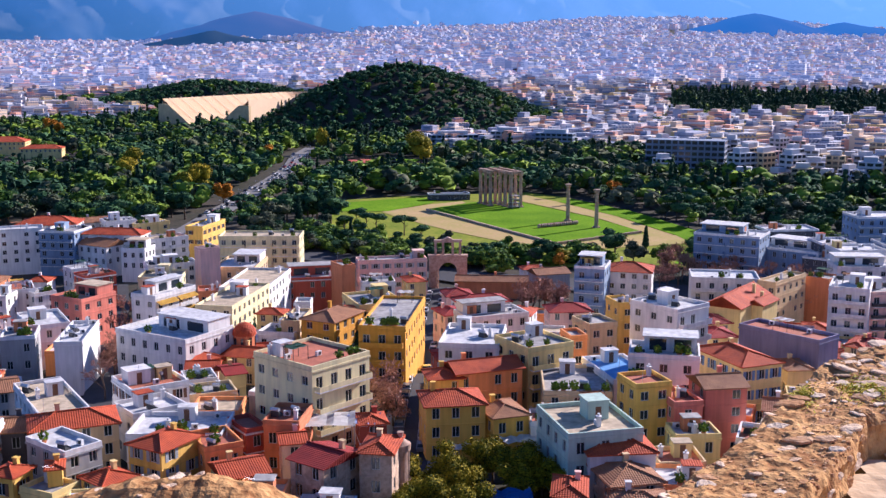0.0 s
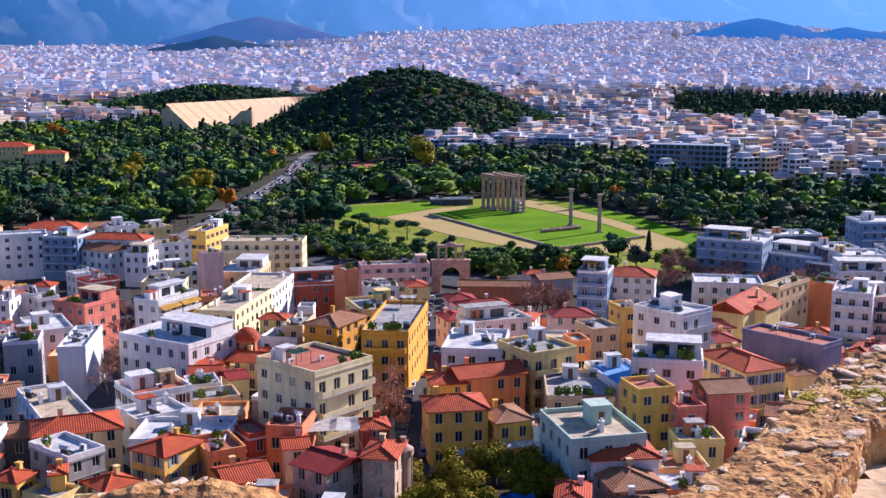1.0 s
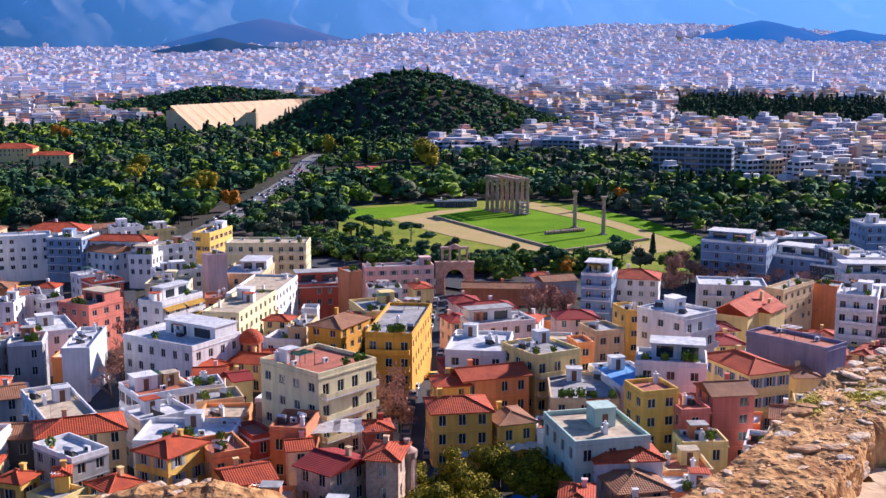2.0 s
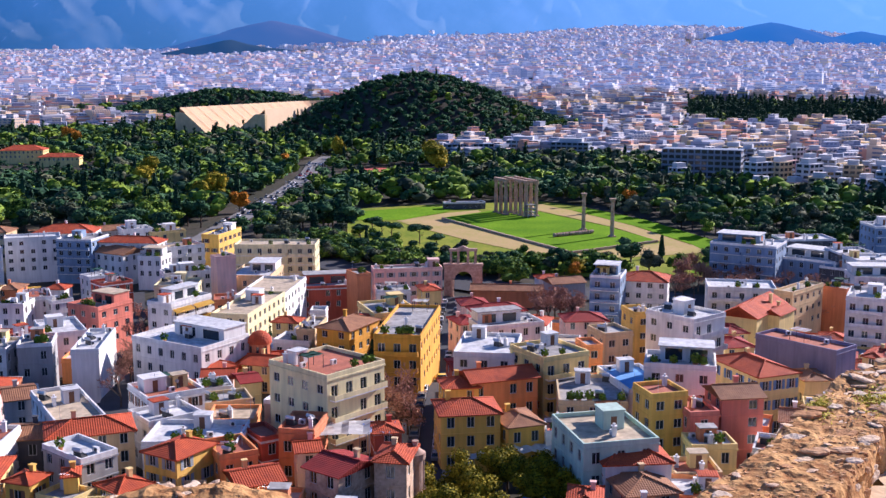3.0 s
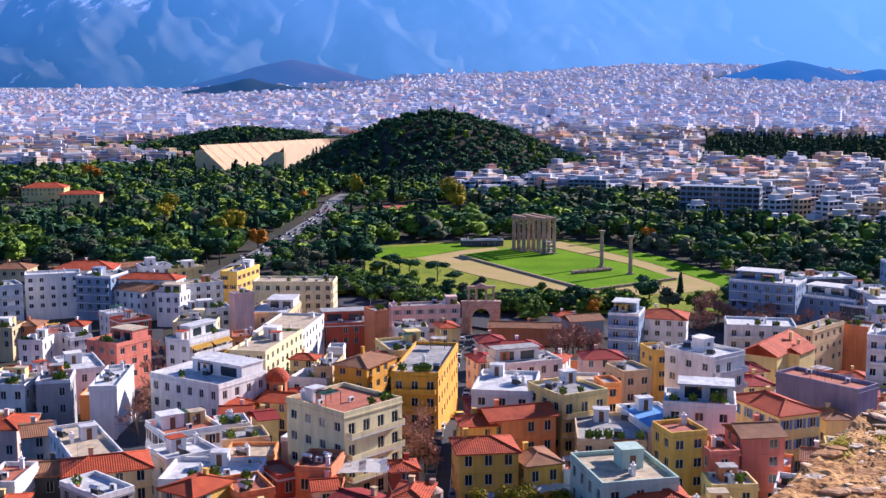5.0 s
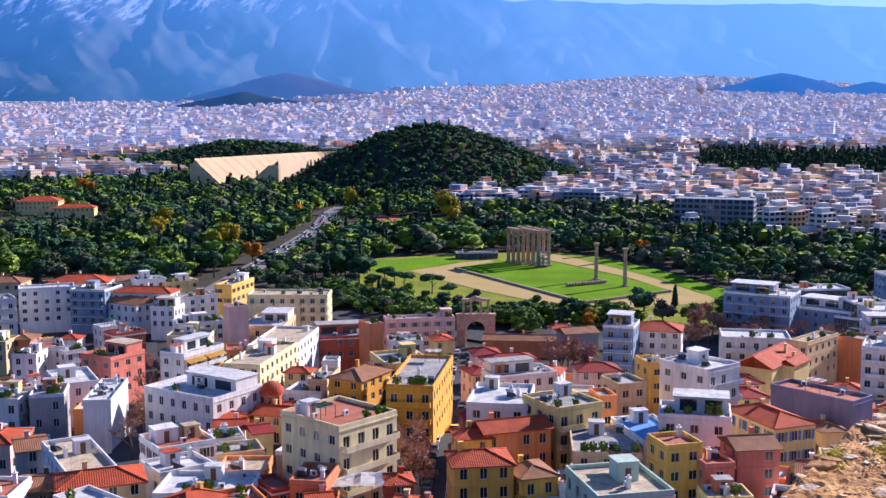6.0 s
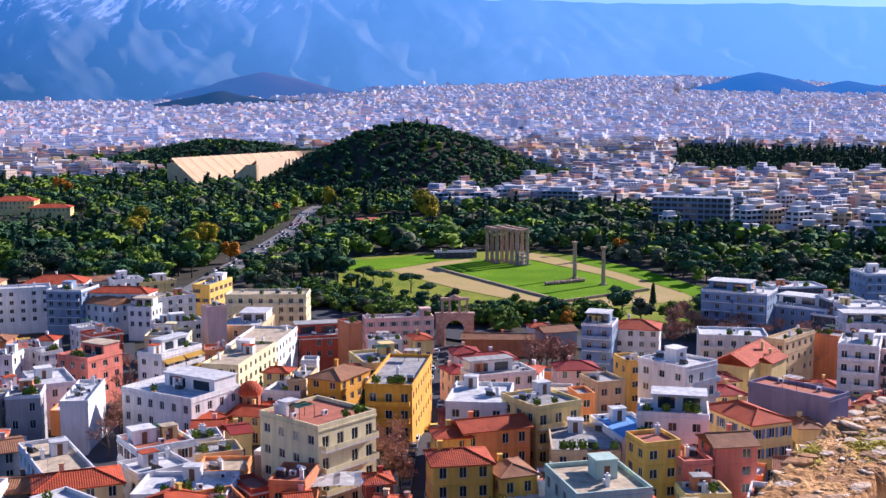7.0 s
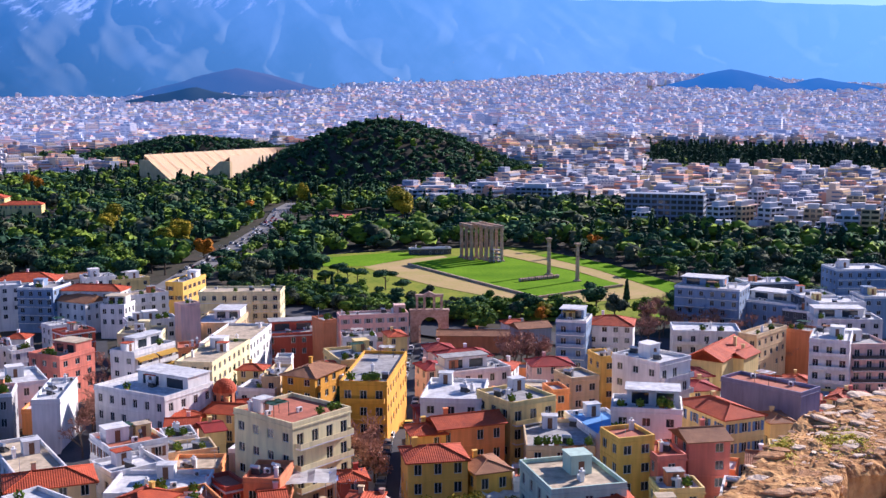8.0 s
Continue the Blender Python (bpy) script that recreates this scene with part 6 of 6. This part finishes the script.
def woods():
    rnd = np.random.RandomState(3)
    kinds = ("pine", "broad", "olive", "cypress")
    coarse = {}
    for k in kinds:
        for j in range(3):
            R = np.random.RandomState(j + 50)
            lb = lobes_for(k, R)
            coarse[k, j] = crown(R, lb[:5] if k == "cypress" else lb[:4], 66, 0.62, 2)
    buckets = {k: ([], [], [0]) for k in kinds}
    singles = 0
    y = 395.0
    while y < 1640:
        gap = 11.5 if y < 960 else 8.9
        x = -0.5 * y
        while x < 0.5 * y:
            px, py = x + rnd.uniform(-4, 4), y + rnd.uniform(-4, 4)
            x += gap
            street = is_city(px, py) and 600 < py < 1700 and rnd.rand() < 0.16
            if not (street or is_wood(px, py)):
                continue
            hill = mound(px, py, -40, 1130, 190, 180, 1) > 0.02 or mound(px, py, -285, 1370, 190, 120, 1) > 0.02
            belt = py > 1050 and px > 225
            far_side = px > 60
            k = rnd.choice(kinds, p=(0.9, 0.05, 0.0, 0.05) if hill else (0.25, 0.1, 0.0, 0.65) if belt else (0.30, 0.28, 0.30, 0.12) if far_side else (0.40, 0.40, 0.08, 0.12))
            h = rnd.uniform(8, 11.5) if hill else rnd.uniform(11, 17) if k != "cypress" else rnd.uniform(14, 20)
            if far_side or (abs(px) < 62 and py < 480):
                h *= (1.0 if py > 520 else 0.75) if far_side else 0.5
            if street:
                k, h = "broad" if rnd.rand() < 0.5 else "pine", rnd.uniform(10, 15)
            if off_line(px, py, AVENUE) < 34 and px > -107:
                h *= 0.72
            if px < -262 + (py - 800) * -0.3 and 690 < py < 862 and not hill:
                h *= 0.30 if py > 740 else 0.6
            if -82 < px < 0 and 700 < py < 770:
                h *= 0.45
            if not hill and singles < 210 and (py < 545 or (far_side and py < 560)):
                tree(k, px, py, h, 1.15, int(rnd.randint(1000)))
                singles += 1
                continue
            v, f = coarse[k, rnd.randint(3)]
            a = rnd.uniform(0, 6.28)
            s = h / 10
            w = s * rnd.uniform(1.1, 1.5)
            c, t = math.cos(a) * w, math.sin(a) * w
            q = np.stack([v[:, 0] * c - v[:, 1] * t + px, v[:, 0] * t + v[:, 1] * c + py, v[:, 2] * s + ground_z(px, py) - (0.34 if hill else 0.22) * h * (k != "cypress")], 1)
            vs, fs, at = buckets[k]
            vs.append(q)
            fs.append(f + at[0])
            at[0] += len(q)
        y += gap
    words = dict(pine="dense dark pine wood covering the park and hill", broad="mixed evergreen trees filling the park", olive="grey-green low trees round the precinct", cypress="dark pointed cypresses scattered through the woods")
    for k, (vs, fs, at) in buckets.items():
        if vs:
            tagged(new("woodland", array_mesh("woodland", np.concatenate(vs), np.concatenate(fs), LEAF[k], True)), words[k], "trees", kind="stuff")


woods()

# shrubs behind the gateway and along the boulevard
shrub_rnd = random.Random(12)
for i in range(120):
    x, y = shrub_rnd.uniform(-78, 62) if i % 2 else shrub_rnd.uniform(-78, -4), 0
    y = 380 + shrub_rnd.uniform(0, 34) + max(0, -x) * 0.75 - max(0, x - 20) * 0.1
    if abs(x - 2) < 9 and y < 385:
        continue
    tree(shrub_rnd.choice(("shrub", "olive", "shrub", "broad", "pine")), x, y, shrub_rnd.uniform(4.5, 8.0), 1.25, i)


# ---- cars ----
CAR_PAINT = [surface("car_paint_" + k, v, 0.3, 0.05, 1.0, 0.2, 0, spec=0.6) for k, v in dict(white=(0.75, 0.75, 0.75), silver=(0.45, 0.46, 0.48), black=(0.03, 0.03, 0.035), grey=(0.15, 0.16, 0.17), red=(0.45, 0.03, 0.03), blue=(0.05, 0.10, 0.30), yellow=(0.80, 0.58, 0.02)).items()]
CAR_WORDS = ("white", "silver", "black", "grey", "red", "blue", "yellow")
TYRE = surface("tyre_rubber", (0.03, 0.03, 0.03), 0.9, 0.2)


def car_meshes():
    bodies = []
    for paint in CAR_PAINT:
        bm = bmesh.new()
        prof = [(-2.1, 0.35), (-2.1, 0.85), (-1.9, 0.95), (-1.0, 1.0), (1.0, 1.0), (2.0, 0.85), (2.15, 0.6), (2.15, 0.35)]
        sides = [[bm.verts.new((x, s * 0.86, z)) for x, z in prof] for s in (-1, 1)]
        for i in range(len(prof)):
            j = (i + 1) % len(prof)
            bm.faces.new((sides[0][i], sides[0][j], sides[1][j], sides[1][i]))
        bm.faces.new(sides[0][::-1])
        bm.faces.new(sides[1])
        bmesh.ops.bevel(bm, geom=bm.edges[:], offset=0.05, segments=1, affect="EDGES")
        bmesh.ops.recalc_face_normals(bm, faces=bm.faces)
        bodies.append(mesh_of("body", bm, paint))
    glass = bmesh.new()
    lo = [(-1.75, 0.97), (1.05, 1.0)]
    hi = [(-1.35, 1.45), (0.35, 1.45)]
    v = [glass.verts.new(p) for p in ((lo[0][0], -0.78, lo[0][1]), (lo[1][0], -0.78, lo[1][1]), (lo[1][0], 0.78, lo[1][1]), (lo[0][0], 0.78, lo[0][1]), (hi[0][0], -0.62, 1.42), (hi[1][0], -0.62, 1.42), (hi[1][0], 0.62, 1.42), (hi[0][0], 0.62, 1.42))]
    for f in ((0, 1, 5, 4), (1, 2, 6, 5), (2, 3, 7, 6), (3, 0, 4, 7), (4, 5, 6, 7)):
        glass.faces.new([v[i] for i in f]).material_index = int(f[0] == 4)
    wheel = bmesh.new()
    tube(wheel, (0, -0.1, 0), (0, 0.1, 0), 0.32, 0.32, 10)
    cabins = [mesh_of("cabin", glass.copy(), GLASS, paint) for paint in CAR_PAINT]
    glass.free()
    return bodies, cabins, mesh_of("wheel", wheel, TYRE)


CAR = car_meshes()


def car(x, y, yaw, tone, dz=0.32, full=True):
    ob = thing("car", pose(x, y, ground_z(x, y) + dz, 0, 0, yaw), f"{CAR_WORDS[tone]} car on the asphalt street", "car", "cars in the streets")
    part("body", CAR[0][tone], None, ob)
    part("cabin", CAR[1][tone], None, ob)
    if full:
        for wx in (-1.35, 1.35):
            for wy in (-0.8, 0.8):
                part("wheel", CAR[2], None, ob).location = (wx, wy, 0.32)


car_rnd = random.Random(8)


def along(line, s):
    for a, b in zip(line, line[1:]):
        a, b = Vector(a), Vector(b)
        n = (b - a).length
        if s <= n:
            return a + (b - a) * s / n, math.degrees(math.atan2(b.y - a.y, b.x - a.x))
        s -= n
    return b, 90


s = 20.0
while s < 196:
    p, yaw = along(STREET, s)
    if abs(s - 80) > 3:
        off = Vector((math.sin(radians(yaw)), -math.cos(radians(yaw)))) * (-2.1)
        car(p.x + off.x, p.y + off.y, yaw, car_rnd.choice((0, 1, 2, 3, 3, 2)), full=True)
        if car_rnd.random() < 0.5:
            car(p.x - off.x, p.y - off.y, yaw, car_rnd.choice((0, 1, 2, 3)), full=True)
    s += car_rnd.uniform(5.6, 8.0)
car(-3.0, 229.7, 8, 6)
s = 70.0
while s < 400:
    p, yaw = along(AVENUE, s)
    for lane in (-4.4, -1.4, 1.6, 4.5):
        if car_rnd.random() < 0.62:
            car(p.x + lane, p.y + car_rnd.uniform(-2, 2), yaw, car_rnd.choice((0, 0, 1, 1, 3, 0, 2, 4)), 0.27, False)
    s += car_rnd.uniform(9, 13)

# ---- street lamps of the avenue ----
for i in range(9):
    p, yaw = along(AVENUE, 60 + i * 40)
    lamp = thing("street_lamp", pose(p.x + 9.5, p.y, ground_z(p.x, p.y)), "tall grey street lamp beside the avenue", "lamp", "street lamps")
    bm = bmesh.new()
    tube(bm, (0, 0, 0), (0, 0, 9), 0.12, 0.07, 6)
    part("pole", bm, METAL, lamp)
    bm = bmesh.new()
    tube(bm, (0, 0, 9), (-2, 0, 9.5), 0.06, 0.05, 5)
    box(bm, -2.6, -1.9, -0.15, 0.15, 9.4, 9.6)
    part("arm", bm, METAL, lamp)

# ---- clutter of the old town ----
def canopy(x, y, yaw, w, d, z, material, label):
    """A sagging cloth roof on thin posts."""
    base = ground_z(x, y)
    ob = thing("canopy", pose(x, y, base, 0, 0, yaw), label, "canopy")
    bm = bmesh.new()
    n = 8
    grid = [[bm.verts.new((-w / 2 + w * i / n, -d / 2 + d * j / n, z + 0.5 * noise.noise((i * 0.7 + x, j * 0.7, 0)) - 0.35 * math.sin(math.pi * i / n * 3) ** 2)) for i in range(n + 1)] for j in range(n + 1)]
    for j in range(n):
        for i in range(n):
            bm.faces.new((grid[j][i], grid[j][i + 1], grid[j + 1][i + 1], grid[j + 1][i]))
    bmesh.ops.solidify(bm, geom=bm.faces[:], thickness=0.04)
    part("cloth", bm, material, ob)
    for sx in (-0.48, 0.48):
        for sy in (-0.48, 0.48):
            bm = bmesh.new()
            tube(bm, (sx * w, sy * d, 0), (sx * w, sy * d, z + 0.1), 0.05, 0.05, 6)
            part("post", bm, METAL, ob)


canopy(-18.4, 166.2, 4, 9, 7, 6.9, AWNING["white"], "crumpled white plastic sheeting over a roof terrace")
canopy(-12.8, 167.4, -8, 5, 5, 6.5, surface("pale_blue_sheeting", (0.45, 0.52, 0.80), 0.6, 0.3, 2.0), "pale blue plastic sheeting over a terrace")
canopy(8.2, 140.5, 3, 8, 6, 4.2, AWNING["blue"], "shiny blue tarpaulin roof under the trees")
canopy(11.8, 164.2, 12, 5.5, 3.0, 4.2, AWNING["white"], "long pale cafe awning beside the yellow house")
canopy(4.6, 163.2, 8, 6.5, 2.6, 3.4, AWNING["white"], "pale cafe awning along the front of the yellow house")


def infill():
    """Small plain houses on the plots between."""
    rnd = random.Random(19)
    tones = ("white", "cream", "white", "beige", "palepink", "white", "yellow", "cream", "orange")
    n = 0
    for row in range(32):
        for col in range(46):
            x, y = -175 + col * 8 + rnd.uniform(-1.5, 1.5), 118 + row * 8.6 + rnd.uniform(-1.5, 1.5)
            w, d = rnd.uniform(6.0, 8.5), rnd.uniform(6.0, 8.0)
            if abs(x) > 0.45 * y or y > 385 - 0.5 * abs(x + 20) * (x > -20) * 0.3 or math.hypot(x, y) < 122:
                continue
            if off_line(x, y, STREET) < 8.5 or off_line(x, y, LANE) < 8 or off_line(x, y, CROSS) < 15 or (-10 < x < 20 and y < 162) or (-24 < x < -2 and 150 < y < 218):
                continue
            if any((x - hx) ** 2 + (y - hy) ** 2 < (hr * 0.95 + 3.6) ** 2 for hx, hy, hr in HOUSES):
                continue
            if n >= 135:
                return
            roof = rnd.choice(("hip", "flat", "gable", "flat", "flat"))
            house(x, y, (6 if x < -30 else -2 if x < 40 else -18) + rnd.uniform(-6, 6), w, d, rnd.uniform(3.6, 6.0), rnd.choice(tones), roof, rnd.choice(("white", "white", "grey", "tan", "red")), rnd.choice((TILE, TILE, TILE_OLD, TILE_DARK)), hut=False, side_bare=True, bare=y > 235, seed=2000 + n)
            n += 1


infill()


# ---- the parapet ----
MORTAR = surface("rubble_and_mortar", (0.62, 0.37, 0.14), 0.95, 0, 11.0, 3.2, 0.9, (0.24, 0.10, 0.035), spec=0.05)
ROCK = surface("limestone_rubble", (0.74, 0.58, 0.40), 0.9, 0, 16.0, 2.6, 0.7, (0.42, 0.22, 0.09), per_object=1.5, spec=0.08)
TOP = 71.8
OUTER = [(0.15, 6.0), (1.27, 7.38), (2.55, 8.98), (3.98, 11.22), (4.95, 12.1), (7.6, 14.2)]
INNER = [(1.35, 6.0), (2.48, 7.38), (3.16, 8.31), (3.80, 9.39), (4.6, 9.75), (8.4, 11.0)]


def edge(line, f):
    k = f * (len(line) - 1)
    i = min(int(k), len(line) - 2)
    a, b = Vector(line[i]), Vector(line[i + 1])
    return a + (b - a) * (k - i)


def wall_top(f, g):
    q = edge(OUTER, f) * (1 - g) + edge(INNER, f) * g
    rough = 0.055 * noise.noise((q.x * 2.2, q.y * 2.2, 0)) + 0.035 * noise.noise((q.x * 6, q.y * 6, 3)) + 0.026 * noise.noise((q.x * 17, q.y * 17, 9))
    drop = 0.16 * (1 - min(1, g / 0.10)) ** 2 + 0.10 * max(0, (g - 0.93) / 0.07) ** 2
    return Vector((q.x + 0.05 * noise.noise((q.y * 3, g * 3, 1)), q.y, TOP + rough * 0.8 - drop))


def parapet():
    bm = bmesh.new()
    nf, ng = 150, 44
    grid = [[bm.verts.new(wall_top(i / nf, j / ng)) for j in range(ng + 1)] for i in range(nf + 1)]
    for i in range(nf):
        for j in range(ng):
            bm.faces.new((grid[i][j], grid[i + 1][j], grid[i + 1][j + 1], grid[i][j + 1]))
    for j, bottom, lean in ((0, 52.0, -0.3), (ng, TOP - 0.75, 0.0)):
        prev = None
        for i in range(nf + 1):
            col = [grid[i][j]]
            for k in range(1, 9):
                f = k / 8
                c = grid[i][j].co
                bump = 0.05 * noise.noise((c.x * 4, c.y * 4, f * 4)) if j else 0.25 * noise.noise((c.x, c.y, f * 6))
                side = -1 if j == 0 else 1
                col.append(bm.verts.new((c.x + side * (bump + 0.03 * k * (1 if j == 0 else 0)), c.y - side * bump * 0.5, c.z + (bottom - c.z) * f)))
            if prev:
                for a in range(8):
                    q = (prev[a], prev[a + 1], col[a + 1], col[a])
                    bm.faces.new(q if j else q[::-1])
            prev = col
    bmesh.ops.recalc_face_normals(bm, faces=bm.faces)
    me = mesh_of("wall_parapet", bm, MORTAR)
    wall = tagged(new("wall_parapet", me), "old rubble-stone parapet with crumbling mortar top", "wall", kind="structure")
    rnd = random.Random(77)
    shapes = []
    for s in range(10):
        bm = bmesh.new()
        n = 9
        up, mid, low = [], [], []
        for i in range(n):
            a = 2 * math.pi * i / n
            r = 1 + 0.28 * rnd.uniform(-1, 1)
            up.append(bm.verts.new((0.78 * r * math.cos(a), 0.55 * r * math.sin(a), 0.30 + 0.08 * rnd.uniform(-1, 1))))
            mid.append(bm.verts.new((1.0 * r * math.cos(a), 0.72 * r * math.sin(a), 0.12)))
            low.append(bm.verts.new((1.0 * r * math.cos(a), 0.72 * r * math.sin(a), -0.4)))
        for i in range(n):
            j = (i + 1) % n
            bm.faces.new((up[i], mid[i], mid[j], up[j]))
            bm.faces.new((mid[i], low[i], low[j], mid[j]))
        c = bm.verts.new((0, 0, 0.34))
        for i in range(n):
            bm.faces.new((up[i], up[(i + 1) % n], c))
        bmesh.ops.recalc_face_normals(bm, faces=bm.faces)
        shapes.append(mesh_of("stone", bm, ROCK))
    taken = []
    tries = 0
    while len(taken) < 190 and tries < 6000:
        tries += 1
        f, g = rnd.uniform(0.1, 0.98), rnd.uniform(0.03, 0.97)
        p = wall_top(f, g)
        near_far = step(8.5, 11.0, p.y)
        size = rnd.uniform(0.035, 0.15) * (1 + 0.25 * near_far)
        if rnd.random() > 0.16 + 0.84 * near_far or any((p - q).length < 0.72 * (size + t) for q, t in taken):
            continue
        taken.append((p, size))
        st = part("stone", rnd.choice(shapes), None, wall)
        st.matrix_world = Matrix.Translation(p + Vector((0, 0, -0.03 * size))) @ Euler((rnd.uniform(-0.15, 0.15), rnd.uniform(-0.15, 0.15), rnd.uniform(0, 6.28))).to_matrix().to_4x4() @ Matrix.Diagonal((size, size, size * 0.27, 1))
    # small rubble bedded in the mortar between the large stones
    bm = bmesh.new()
    for _ in range(1100):
        p = wall_top(rnd.uniform(0.08, 0.99), rnd.uniform(0.01, 0.99))
        r = rnd.uniform(0.008, 0.03)
        k = rnd.randint(5, 7)
        turn = rnd.uniform(0, 6.28)
        ring = [Vector((r * rnd.uniform(0.7, 1.3) * math.cos(turn + 6.283 * i / k), 0.7 * r * rnd.uniform(0.7, 1.3) * math.sin(turn + 6.283 * i / k), 0)) for i in range(k)]
        tilt = Euler((rnd.uniform(-0.12, 0.12), rnd.uniform(-0.12, 0.12), 0)).to_matrix()
        up = [bm.verts.new(p + tilt @ (q * 0.75 + Vector((0, 0, r * 0.16)))) for q in ring]
        lo = [bm.verts.new(p + tilt @ (q + Vector((0, 0, -r)))) for q in ring]
        bm.faces.new(up)
        for i in range(k):
            bm.faces.new((lo[i], lo[(i + 1) % k], up[(i + 1) % k], up[i]))
    tagged(part("rubble", bm, surface("small_rubble", (0.74, 0.46, 0.22), 0.95, 0, 8.0, 1.5, 0.8, (0.30, 0.14, 0.06), island=1.6, spec=0.1), wall), kind="stuff")
    # stones showing in the inner face
    for i in range(28):
        f = rnd.uniform(0.1, 0.60)
        p = wall_top(f, 1.0)
        z = TOP - rnd.uniform(0.06, 0.32)
        st = part("stone", rnd.choice(shapes), None, wall)
        size = rnd.uniform(0.04, 0.09)
        st.matrix_world = Matrix.Translation((p.x + 0.01, p.y, z)) @ Euler((radians(90), 0, radians(-45 + 90 * (f > 0.6)) + 1.57)).to_matrix().to_4x4() @ Matrix.Diagonal((size, size * 0.8, size * 0.5, 1))
    return shapes


SHAPES = parapet()


def ledge():
    """The walk behind the parapet and the platform on which the camera stands."""
    bm = bmesh.new()
    n = 60
    grid = [[bm.verts.new((-9 + 20 * i / n, -7 + 20 * j / n, TOP - 0.36 + 0.02 * noise.noise((i * 0.8, j * 0.8, 1)))) for i in range(n + 1)] for j in range(n + 1)]
    inner = [Vector(p) for p in INNER]

    def behind(v):
        x, y = v.co.x, v.co.y
        if x < 1.3:
            return y < 6.2
        for a, b in zip(inner, inner[1:]):
            if a.x <= x <= b.x:
                return y < a.y + (b.y - a.y) * (x - a.x) / (b.x - a.x) + 0.5
        return y < 10
    for j in range(n):
        for i in range(n):
            q = (grid[j][i], grid[j][i + 1], grid[j + 1][i + 1], grid[j + 1][i])
            if all(behind(v) for v in q):
                bm.faces.new(q)
    bmesh.ops.delete(bm, geom=[v for v in bm.verts if not v.link_faces], context="VERTS")
    me = mesh_of("pavement_walk", bm, surface("sandy_rock_floor", (0.66, 0.50, 0.30), 0.95, 0, 5.0, 0.8, 0.6, (0.45, 0.30, 0.16)))
    tagged(new("pavement_walk", me), "sandy rock floor of the lookout behind the parapet", "floor", kind="structure")


ledge()


def left_crest():
    """A rounded hump of rubble on the lower wall."""
    bm = bmesh.new()
    nx, ny = 110, 26
    rows = []
    for i in range(nx + 1):
        x = -5.2 + 5.6 * i / nx
        col = []
        for j in range(ny + 1):
            g = j / ny
            y = 7.35 + 1.3 * g
            crest = 71.34 + 0.46 * math.exp(-((x + 1.95) / (1.0 if x > -1.95 else 1.35)) ** 2) + 0.05 * noise.noise((x * 1.7, 0, 5))
            z = crest - 0.55 * (abs(g - 0.5) * 2) ** 2.2 + 0.05 * noise.noise((x * 3, y * 3, 2)) + 0.03 * noise.noise((x * 9, y * 9, 4)) + 0.014 * noise.noise((x * 22, y * 22, 4))
            if j in (0, ny):
                z = 66.0
            col.append(bm.verts.new((x, y, z)))
        rows.append(col)
    for a, b in zip(rows, rows[1:]):
        for j in range(ny):
            bm.faces.new((a[j], b[j], b[j + 1], a[j + 1]))
    bmesh.ops.recalc_face_normals(bm, faces=bm.faces)
    wall = tagged(new("wall_crest", mesh_of("wall_crest", bm, MORTAR)), "rounded crest of an old rubble wall in sunlight", "wall", kind="structure")
    rnd = random.Random(5)
    for i in range(64):
        x = rnd.uniform(-3.9, -0.6)
        g = rnd.uniform(0.25, 0.75)
        z = 71.34 + 0.46 * math.exp(-((x + 1.95) / (1.0 if x > -1.95 else 1.35)) ** 2) - 0.55 * (abs(g - 0.5) * 2) ** 2.2
        s = rnd.uniform(0.03, 0.10)
        st = part("stone", rnd.choice(SHAPES), None, wall)
        st.matrix_world = Matrix.Translation((x, 7.35 + 1.3 * g, z - 0.03)) @ Euler((rnd.uniform(-0.2, 0.2), rnd.uniform(-0.2, 0.2), rnd.uniform(0, 6.28))).to_matrix().to_4x4() @ Matrix.Diagonal((s * 1.3, s, s * 0.25, 1))


left_crest()


def tufts(name, spots, count, seed):
    """Short weeds rooted in the mortar."""
    rnd = random.Random(seed)
    bm = bmesh.new()
    for _ in range(count):
        f, g, sf, sg = rnd.choice(spots)
        p = wall_top(min(0.99, max(0.01, rnd.gauss(f, sf))), min(0.95, max(0.04, rnd.gauss(g, sg))))
        a = rnd.uniform(0, 6.28)
        w = Vector((math.cos(a), math.sin(a), 0)) * 0.012
        tip = p + Vector((rnd.gauss(0, 0.02), rnd.gauss(0, 0.02), rnd.uniform(0.006, 0.016)))
        bm.faces.new((bm.verts.new(p - w), bm.verts.new(p + w), bm.verts.new(tip)))
    tagged(new(name, mesh_of(name, bm, surface("wall_weeds", (0.72, 0.60, 0.03), 0.8, 0, 9, 2, 0, (0.46, 0.40, 0.02), island=1.0))), "tufts of yellow-green weeds growing on the parapet", "grass", kind="stuff")


tufts("weeds", [(0.63, 0.55, 0.022, 0.10), (0.52, 0.22, 0.012, 0.07), (0.68, 0.62, 0.02, 0.10)], 2600, 4)


# the raised stone platform underfoot
bm = bmesh.new()
box(bm, -5, 5, -7, 2.4, TOP - 0.6, EYE - 1.65)
bmesh.ops.bevel(bm, geom=bm.edges[:], offset=0.06, segments=2, affect="EDGES")
tagged(new("floor_platform", mesh_of("floor_platform", bm, MORTAR)), "worn stone viewing platform behind the parapet", "floor", kind="structure")
